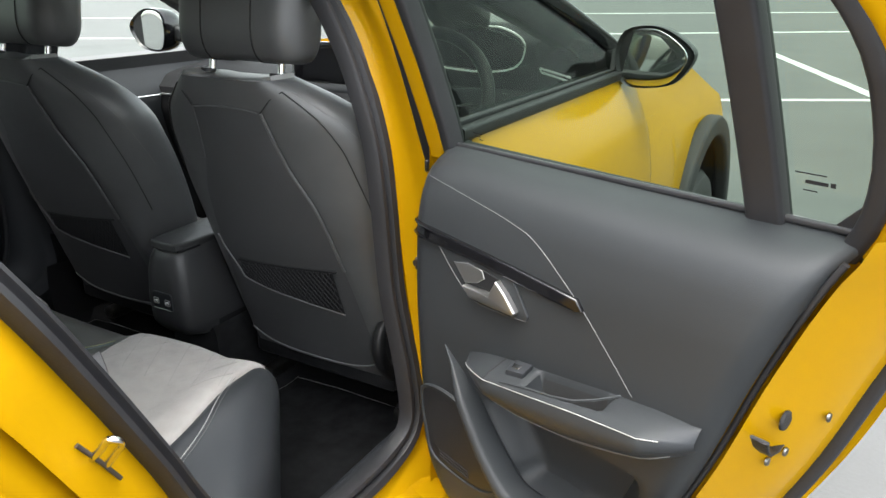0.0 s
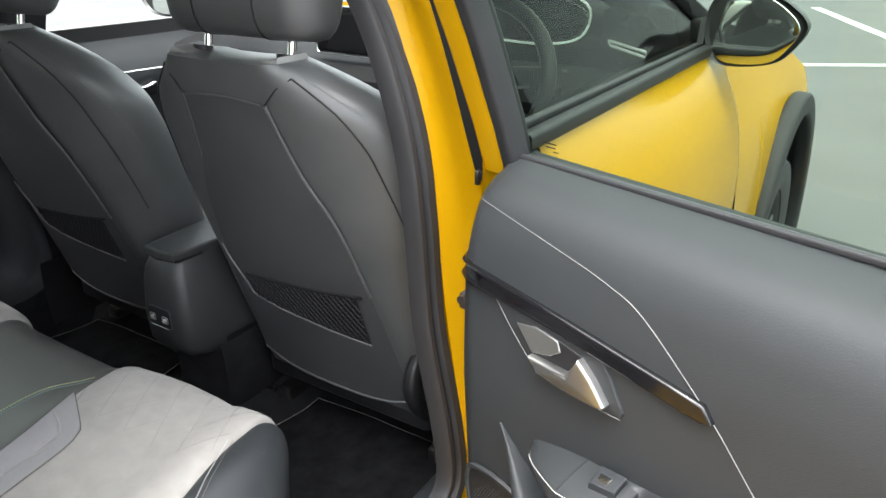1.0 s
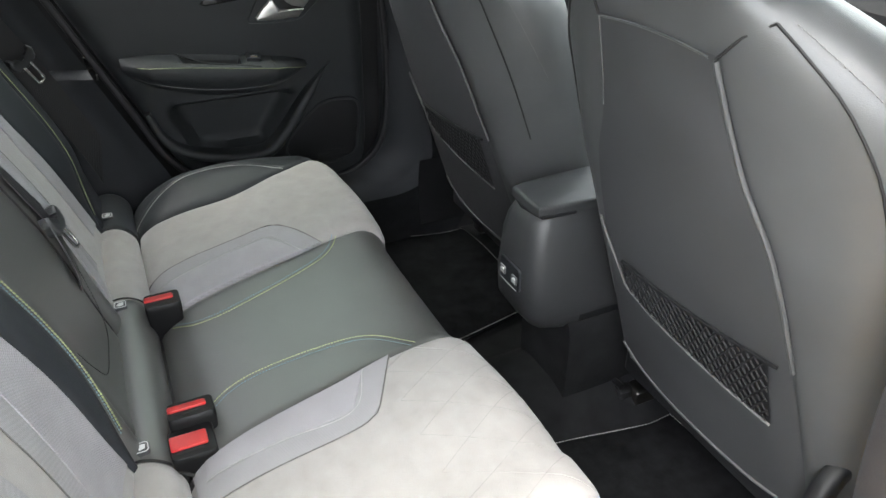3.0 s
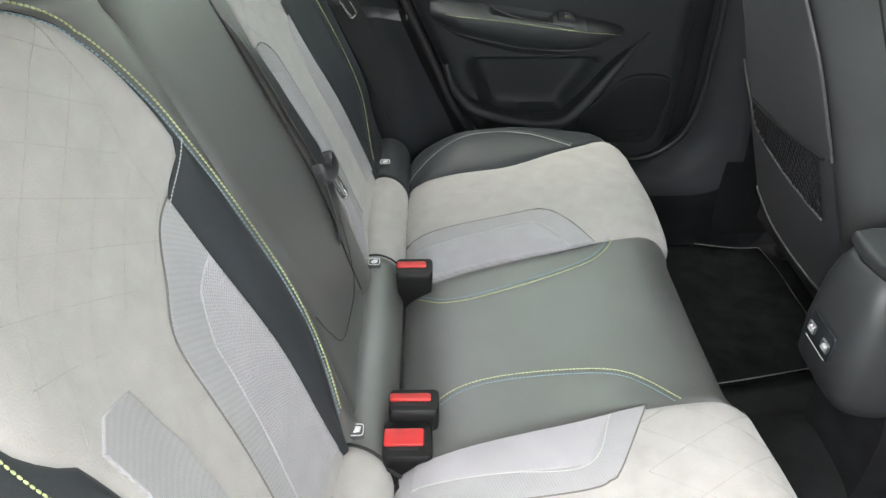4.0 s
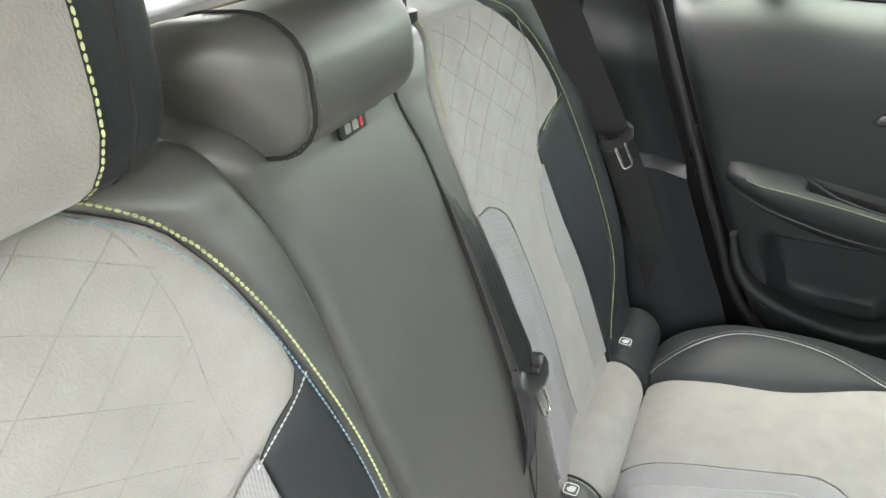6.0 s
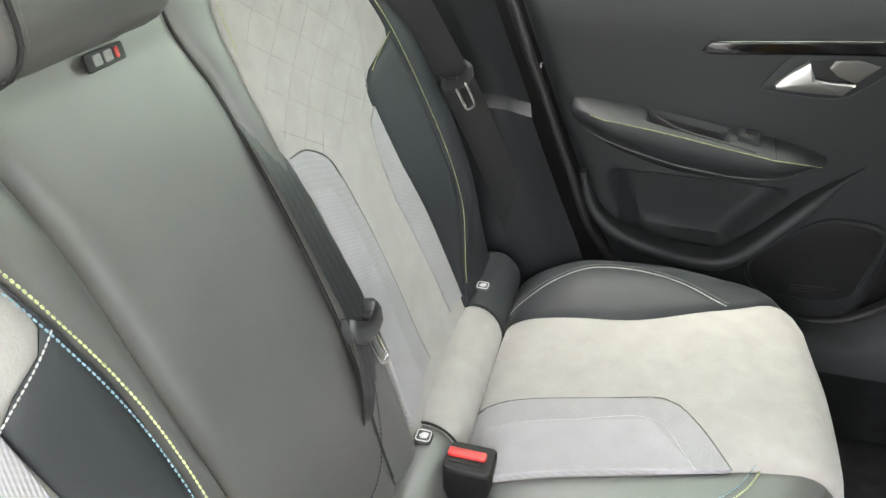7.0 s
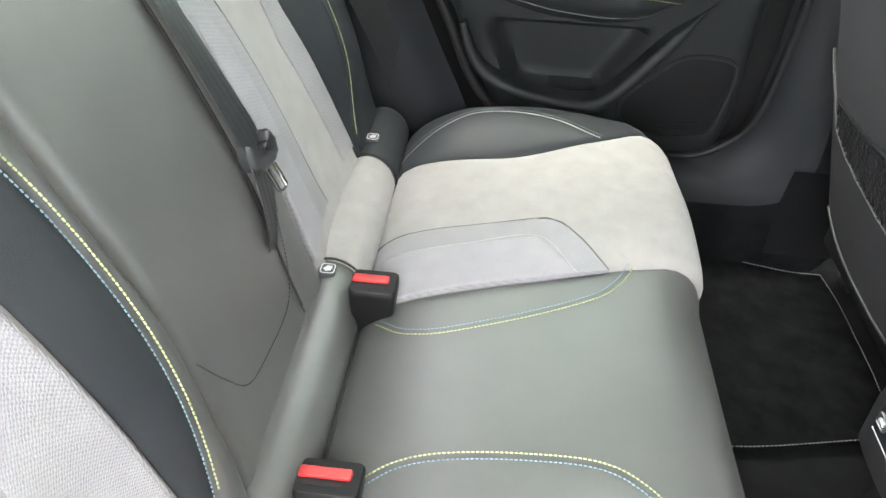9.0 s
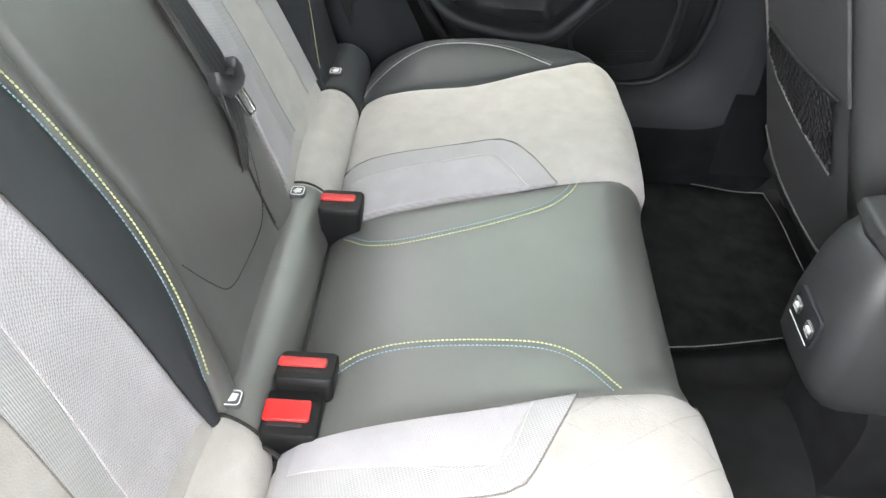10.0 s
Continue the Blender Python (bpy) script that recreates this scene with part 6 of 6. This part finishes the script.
            part("recliner_disc", pad([(0.722 + q[0], 0.530 + q[1]) for q in ring(0.036, 20)], 0.018, 0.006, lambda u, v, w: (cx + 0.186 + w, u, v)), CONSOLE, hook, "grey recliner disc")
        part("rail", box(cx + (0.178 if sg > 0 else -0.222) - 0.018, cx + (0.178 if sg > 0 else -0.222) + 0.018, (0.79 if side > 0 else 0.82) + dy, 1.28 + dy, 0.29, 0.325, 0.005), STEEL, s, "steel seat rail")
        if side > 0:
            part("rail_foot", (lambda fx, fy: join(box(fx - 0.014, fx + 0.014, fy, fy + 0.03, 0.285, 0.325, 0.005), tube([(fx - 0.012, fy + 0.004, 0.330), (fx + 0.010, fy + 0.002, 0.334)], 0.006, 10)))(cx + (0.178 if sg > 0 else -0.232), 0.765 if sg < 0 else 0.80), HARD, s, "black rail end cap")
    # cushion
    def cush(u, v):
        x = -0.25 + 0.50 * u
        y = 0.80 + dy + 0.36 * v
        return (cx + x, y, 0.50 + 0.05 * v + 0.035 * abs(2 * u - 1) ** 3 - 0.05 * step(0.85, 1, v) - 0.04 * step(0.93, 1.0, abs(2 * u - 1)))
    part("seat_cushion", grid(cush, lin(0, 1, 20), lin(0, 1, 16)), SEATBACK, s, "black leatherette seat cushion")
    for sg in (1, -1):
        part("side_valance", grid(lambda u, v: (cx + sg * (0.25 + 0.01 * math.sin(3 * v)), 0.68 + dy + 0.46 * u, 0.33 + 0.17 * v), lin(0, 1, 6), lin(0, 1, 6)), HARD, s)
    part("under_frame", box(cx - 0.20, cx + 0.20, 0.74 + dy, 1.15 + dy, 0.40, 0.47, 0.01), HARD, s)
    # headrest on two posts
    hm = Matrix.Translation((cx + 0.012 * 0, 0.605 + dy, 1.205)) @ pose(0, 0, 0, -8, 0, 0)
    rings_ = []
    for t in lin(-1, 1, 26):
        sc = 1 - 0.75 * max(0.0, (abs(t) - 0.70) / 0.30) ** 2.4
        rings_.append([hm @ Vector((t * 0.140, (b * 1.15) * (0.3 + 0.7 * sc), a * 1.85 * (0.72 + 0.28 * sc))) for a, b in rounded(0.1, 0.1, 0.03, 5)])
    hr = part("headrest", loft(rings_), SEATBACK, s, "black leatherette headrest")
    for t in (-0.42, 0.42):
        pth = [hm @ Vector((t * 0.140, b * 1.16, a * 1.86)) for a, b in rounded(0.1, 0.1, 0.03, 5)]
        part("headrest_seam", tube(pth, 0.0013, 5, up=(1, 0, 0), closed=True), DARK_THREAD, hr)
        part("stitching", stitches([p + Vector((0.006, 0, 0)) for p in pth[9:18]], (0, -1, 0), 0.0045, 0.0030, 0.0005), LINE_GREY, hr)
    for px_ in (-0.083, 0.083):
        part("post", tube([(cx + px_, 0.570 + dy, 1.05), (cx + px_, 0.582 + dy, 1.09), (cx + px_, 0.592 + dy, 1.14)], 0.0065, 12, up=(0, 1, 0)), CHROME, hr, "chrome headrest post")
        part("post_collar", tube([(cx + px_, 0.570 + dy, 1.075), (cx + px_, 0.574 + dy, 1.098)], 0.014, 14, up=(0, 1, 0)), HARD, hr, "black collar")
    part("shoulder_trim", sweep([(cx + x, 0.562 + dy, 1.088 - 0.012 * math.cos(x * 20)) for x in lin(-0.105, 0.105, 10)], rounded(0.06, 0.012, 0.005)), GREY_TRIM, s, "grey shoulder trim")
    return s


front_seat("driver_seat", 0.318, 1, 0.0, "black leatherette driver seat seen from behind with net pocket")
front_seat("passenger_seat", -0.338, -1, -0.004, "black leatherette passenger seat with net pocket behind")


# ---------- centre console ----------
con = thing("centre_console", (0, 0.72, 0.28), "black centre console with two charging sockets", "console")
cs = [(0.47, 0.054, 0.640), (0.485, 0.064, 0.606), (0.51, 0.068, 0.589), (0.56, 0.070, 0.587), (0.63, 0.064, 0.590), (0.660, 0.057, 0.594), (0.680, 0.050, 0.602), (0.690, 0.046, 0.615)]
rings_c = []
for z, w, y in cs:
    r = 0.022
    rings_c.append([(a, c, z) for a, c in ((-w, 1.15), (-w, 0.9), (-w, y + 0.07), (-w + 0.004, y + r), (-w + 0.010, y + 0.008), (-w + r, y), (-w * 0.4, y - 0.003), (0, y - 0.004), (w * 0.4, y - 0.003), (w - r, y), (w - 0.010, y + 0.008), (w - 0.004, y + r), (w, y + 0.07), (w, 0.9), (w, 1.15))])
part("console_foot", sweep([(0, 0.66, 0.40), (0, 0.9, 0.40), (0, 1.15, 0.42)], rounded(0.15, 0.24, 0.07), up=(0, 0, 1)), CARPET, con, "black carpeted console foot")
part("console_body", loft(rings_c), CONSOLE, con, "black moulded console body")
part("armrest_lid", pad(curve([(-0.037, 0.600), (-0.043, 0.62), (-0.046, 0.90), (0.055, 0.90), (0.050, 0.62), (0.044, 0.600)], 0.02, closed=True), 0.016, 0.007, lambda u, v, w: (u, v, 0.690 + w), dome=0.004, seg=5), CONSOLE, con, "black padded armrest lid")
part("lid_seam", sweep([(-0.043, 0.66, 0.690), (-0.041, 0.607, 0.689), (0, 0.600, 0.688), (0.045, 0.607, 0.689), (0.050, 0.66, 0.690)], rounded(0.01, 0.006, 0.002)), HARD, con)
plate = part("socket_plate", pad(rounded(0.060, 0.042, 0.006), 0.004, 0.0015, lambda u, v, w: (0.002 + u, 0.5845 - w - 0.02 * (v), 0.570 + v)), PLASTIC, con, "black socket plate")
for x in (-0.017, 0.019):
    part("usb_frame", sweep([(0.002 + x + a, 0.578, 0.570 + b) for a, b in rounded(0.015, 0.013, 0.002, 2)], rounded(0.0022, 0.003, 0.0006, 1), up=(0, 1, 0), closed=True), SATIN, plate, "satin socket surround")
    part("usb_tongue", box(0.002 + x - 0.005, 0.002 + x + 0.005, 0.576, 0.581, 0.567, 0.572, 0.001), WHITE, plate)
part("plate_line", tube([(-0.024, 0.5785, 0.552), (0.028, 0.5785, 0.552)], 0.0007, 5, up=(0, 1, 0)), SATIN, plate)


# ---------- floor mats ----------
def floor_mat(x0, x1, y0, y1, label):
    m = thing("floor_mat", ((x0 + x1) / 2, (y0 + y1) / 2, 0.27), label, "car mat", group="rear floor mats")
    o = curve([(x0, y0), (x0 + 0.005, y1 - 0.05), (x0 + 0.04, y1), (x1 - 0.06, y1), (x1 - 0.01, y1 - 0.05), (x1, y0)], 0.03, closed=True)
    put = lambda u, v, w: (u, v, 0.278 + w + 0.003 * noise.noise((u * 12, v * 12, 3)))
    part("mat_body", pad([(q.x, q.y) for q in o], 0.010, 0.004, put, fills=(0.9, 0.75, 0.6, 0.45, 0.3, 0.12)), MAT_CARPET, m, "charcoal carpet pile")
    part("edge_stitching", stitches([Vector(put(q.x, q.y, 0.0102)) for q in o if q.y > y0 + 0.04], (0, 0, 1), 0.0062, 0.0046, 0.0009), PALE, m, "pale edge stitching")
    return m


floor_mat(-0.597, -0.215, 0.42, 0.797, "charcoal carpet mat with pale stitched edge behind the passenger seat")
floor_mat(0.15, 0.585, 0.42, 0.84, "charcoal carpet mat with pale stitched edge behind the driver seat")


# ---------- dashboard and steering wheel ----------
dash = thing("dashboard", (0, 1.45, 0.6), "dark dashboard with raised instrument hood and chrome vents", "dashboard")
dp = [(1.30, 0.55), (1.24, 0.66), (1.20, 0.78), (1.185, 0.86), (1.20, 0.925), (1.25, 0.955), (1.33, 0.972), (1.45, 0.985), (1.60, 0.975)]
part("dash_body", grid(lambda u, v: (-0.70 + 1.40 * u, (lambda k, i: dp[i][0] + (dp[i + 1][0] - dp[i][0]) * (k - i) + 0.05 * (2 * u - 1) ** 2 * 0)(v * 8, min(int(v * 8), 7)), (lambda k, i: dp[i][1] + (dp[i + 1][1] - dp[i][1]) * (k - i))(v * 8, min(int(v * 8), 7))), lin(0, 1, 20), lin(0, 1, 33)), DASH, dash, "soft dark dashboard")
hood_o = curve([(0.225, 1.04), (0.240, 1.118), (0.315, 1.136), (0.400, 1.137), (0.465, 1.133), (0.522, 1.100), (0.504, 1.042), (0.417, 1.022), (0.29, 1.026)], 0.015, closed=True)
hood = part("instrument_hood", pad([(q.x, q.y) for q in hood_o], 0.16, 0.012, lambda u, v, w: (u, 1.52 - w, v), seg=4), DASH, dash, "angular instrument hood")
# chrome outline in matt white: the glint is put into the colour
part("hood_trim", tube([(q.x, 1.355, q.y) for q in hood_o], 0.0026, 6, up=(0, 1, 0), closed=True), WHITE, hood, "thin trim outline with its glint in the colour")
part("instrument_screen", pad([(0.375 + (q.x - 0.375) * 0.93, 1.08 + (q.y - 1.08) * 0.90) for q in hood_o], 0.004, 0.001, lambda u, v, w: (u, 1.358 - w, v)), GLOSS, hood, "dark instrument glass")
vt = part("side_vent", pad([(q.x, q.y) for q in curve([(0.590, 1.078), (0.612, 1.095), (0.648, 1.090), (0.668, 1.070), (0.640, 1.062), (0.605, 1.064)], 0.008, closed=True)], 0.012, 0.004, lambda u, v, w: (u, 1.372 - w, v)), GLOSS, dash, "black air vent")
part("vent_lip", tube([(q.x, 1.360, q.y) for q in curve([(0.590, 1.078), (0.612, 1.095), (0.648, 1.090), (0.668, 1.070)], 0.008)], 0.002, 6, up=(0, 1, 0)), PLASTIC, vt)
# matt white again, standing for light reflected by a chrome surround
part("vent_trim", tube([(0.567, 1.356, 1.040), (0.650, 1.356, 1.022), (0.648, 1.356, 1.012), (0.572, 1.356, 1.030), (0.567, 1.356, 1.040)], 0.0028, 6, up=(0, 1, 0)), WHITE, dash, "vent surround with its glint in the colour")
part("small_trim", tube([(0.583, 1.356, 0.999), (0.603, 1.356, 0.995)], 0.0024, 6, up=(0, 1, 0)), CHROME, dash)
part("vent_pod", loft([[(x, y, z) for x, z in ((0.545, 0.94), (0.705, 0.94), (0.715, 1.03), (0.695, 1.105), (0.615, 1.122), (0.550, 1.10))] for y in (1.366, 1.50)]), DASH, dash, "moulded vent housing")
part("hood_base", box(0.16, 0.70, 1.375, 1.60, 0.94, 1.035, 0.015), DASH, dash)
kn = part("light_knob", tube([(0.481, 1.36, 0.956), (0.481, 1.335, 0.956)], 0.016, 18, up=(0, 0, 1)), HARD, dash, "round black control knob")
part("knob_ring", tube([(0.481 + 0.0165 * math.cos(a), 1.334, 0.956 + 0.0165 * math.sin(a)) for a in lin(0, 2 * math.pi, 25)[:-1]], 0.0016, 6, up=(0, 1, 0), closed=True), SATIN, kn, "satin knob ring")
scr = part("centre_screen", pad([(q[0] - 0.02, q[1] + 1.03) for q in rounded(0.25, 0.11, 0.012)], 0.02, 0.006, lambda u, v, w: (u, 1.26 - w, v)), GLOSS, dash, "black centre screen")
part("screen_trim", tube([(q[0] - 0.02, 1.241, q[1] + 1.03) for q in rounded(0.252, 0.112, 0.012)], 0.002, 6, up=(0, 1, 0), closed=True), CHROME, scr)
part("dash_strip", tube([(-0.66, 1.188, 0.905), (0.2, 1.18, 0.90), (0.68, 1.188, 0.905)], 0.004, 6), CHROME, dash, "bright dashboard strip")
part("toggle_keys", join(*[box(-0.10 + 0.03 * k, -0.078 + 0.03 * k, 1.165, 1.19, 0.885, 0.895, 0.002) for k in range(7)]), CHROME, dash, "row of bright toggle keys")

sw = thing("steering_wheel", (0.37, 1.10, 0.95), "small black steering wheel with bright spokes", "steering wheel")
wm = Matrix.Translation((0.385, 1.07, 0.985)) @ pose(0, 0, 0, -22, 0, 0)
part("wheel_rim", tube([wm @ Vector((0.172 * math.cos(a) * 1.03, 0, 0.160 * math.sin(a))) for a in lin(0, 2 * math.pi, 41)[:-1]], 0.0155, 10, up=(0, 1, 0.3), closed=True), HARD, sw, "black leather rim")
part("hub", pad(curve([(-0.06, 0.05), (0.06, 0.05), (0.075, 0.0), (0.04, -0.06), (-0.04, -0.06), (-0.075, 0.0)], 0.015, closed=True), 0.05, 0.02, lambda u, v, w: wm @ Vector((u, 0.02 - w, v))), PLASTIC, sw, "black hub")
for s in (1, -1):
    sp_ = part("spoke", sweep([wm @ Vector((0.05 * s, 0, 0.01)), wm @ Vector((0.11 * s, 0, 0.015)), wm @ Vector((0.165 * s, 0, 0.02))], rounded(0.04, 0.02, 0.008), up=(0, 1, 0)), PLASTIC, sw)
    part("spoke_trim", tube([wm @ Vector((0.07 * s, -0.014, -0.02)), wm @ Vector((0.15 * s, -0.014, 0.0))], 0.004, 6, up=(0, 1, 0)), CHROME, sp_)
part("lower_spoke", sweep([wm @ Vector((0, 0, -0.05)), wm @ Vector((0, 0, -0.15))], rounded(0.04, 0.016, 0.006), up=(0, 1, 0)), PLASTIC, sw)
part("stalk", join(tube([(0.44, 1.12, 0.985), (0.55, 1.10, 0.975)], 0.007, 8), tube([(0.55, 1.10, 0.975), (0.575, 1.095, 0.973)], 0.012, 12)), HARD, sw, "black control stalk")
part("column", tube([(0.375, 1.09, 0.955), (0.375, 1.25, 0.91)], 0.04, 14, up=(0, 0, 1)), HARD, sw)


# ---------- far front door and mirror ----------
ffd = thing("far_front_door", (-0.72, 1.1, 0.30), "closed front door with dark door card and bright lever", "car door")
part("door_card", grid(lambda u, v: (-0.66 - 0.07 * step(0.80, 1.0, v), 0.76 + 0.80 * u, 0.35 + 0.67 * v), lin(0, 1, 12), lin(0, 1, 24)), DOORCARD, ffd, "dark grey door card")
part("card_line", tube([(-0.657, y, 0.905 - 0.02 * (y - 1)) for y in lin(0.80, 1.40, 8)], 0.003, 6), CHROME, ffd)
part("lever", pad(curve([(1.02, 0.865), (1.09, 0.862), (1.13, 0.87), (1.14, 0.845), (1.10, 0.835), (1.03, 0.85)], 0.01, closed=True), 0.02, 0.005, lambda u, v, w: (-0.665 + w, u, v)), CHROME, ffd, "satin chrome lever")
lg = part("window", grid(lambda u, v: (-0.745 + 0.20 * v, 0.66 + (0.80 - 0.42 * v) * u, 1.03 + 0.29 * v), lin(0, 1, 8), lin(0, 1, 6)), GLASS, ffd)
lg.visible_shadow = False
lm = part("mirror", loft([[(-0.86 + (q.x - 0.86) * -f, 1.335 + d, 1.085 + (q.y - 1.085) * f) for q in mirror_out] for f, d in ((0.90, 0.004), (0.985, -0.004), (1.0, 0.008), (0.99, 0.03), (0.93, 0.06), (0.78, 0.085), (0.5, 0.10), (0.12, 0.105))]), GLOSS, ffd, "black door mirror housing")
part("mirror_glass", pad([(-(q.x * 0.9 + 0.085), q.y * 0.9 + 0.1085) for q in mirror_out], 0.003, 0.001, lambda u, v, w: (u, 1.338 - w - 0.10 * (u + 0.85), v)), MIRROR, lm, "mirror glass")
part("mirror_arm", sweep([(-0.72, 1.40, 1.065), (-0.76, 1.385, 1.07), (-0.80, 1.38, 1.075)], rounded(0.035, 0.05, 0.012)), HARD, lm)


# ---------- trees beyond the car park, seen in the mirror ----------
def tree(x, y, h, seed):
    rnd = random.Random(seed)
    t = thing("tree", (x, y, 0), "green broadleaf tree beyond the car park", "tree", group="trees beyond the car park")
    part("trunk", sweep(curve([(x, y, 0), (x + 0.1, y, h * 0.3), (x - 0.1, y + 0.1, h * 0.65)], 0.5), ring(0.22, 8), up=(0, 1, 0), scale=lambda u: 1 - 0.7 * u), BARK, t)
    leaves = []
    for k in range(900):
        a, b, r = rnd.uniform(0, 6.28), rnd.uniform(-1, 1), rnd.random() ** 0.4
        lump = 1 + 0.35 * noise.noise((math.cos(a) * 1.5 + seed, math.sin(a) * 1.5, b * 1.5))
        c = Vector((x + math.cos(a) * math.sqrt(1 - b * b) * r * h * 0.33 * lump, y + math.sin(a) * math.sqrt(1 - b * b) * r * h * 0.33 * lump, h * 0.62 + b * r * h * 0.36 * lump))
        e = Euler((rnd.uniform(0, 6), rnd.uniform(0, 6), rnd.uniform(0, 6))).to_matrix()
        s = rnd.uniform(0.15, 0.32)
        leaves.append(([c + e @ Vector(q) * s for q in ((-1, 0, 0), (0, -0.5, 0.1), (1, 0, 0), (0, 0.5, 0.1))], [(0, 1, 2, 3)]))
    tagged(part("crown", join(*leaves), LEAF, t, smooth=False), kind="stuff")


for k, (x, y, h) in enumerate(((-9, -22, 8), (-14, -25, 9), (-20, -24, 7), (-27, -20, 9), (-5, -27, 8), (6, -26, 9), (14, -24, 8))):
    tree(x, y, h, k + 1)
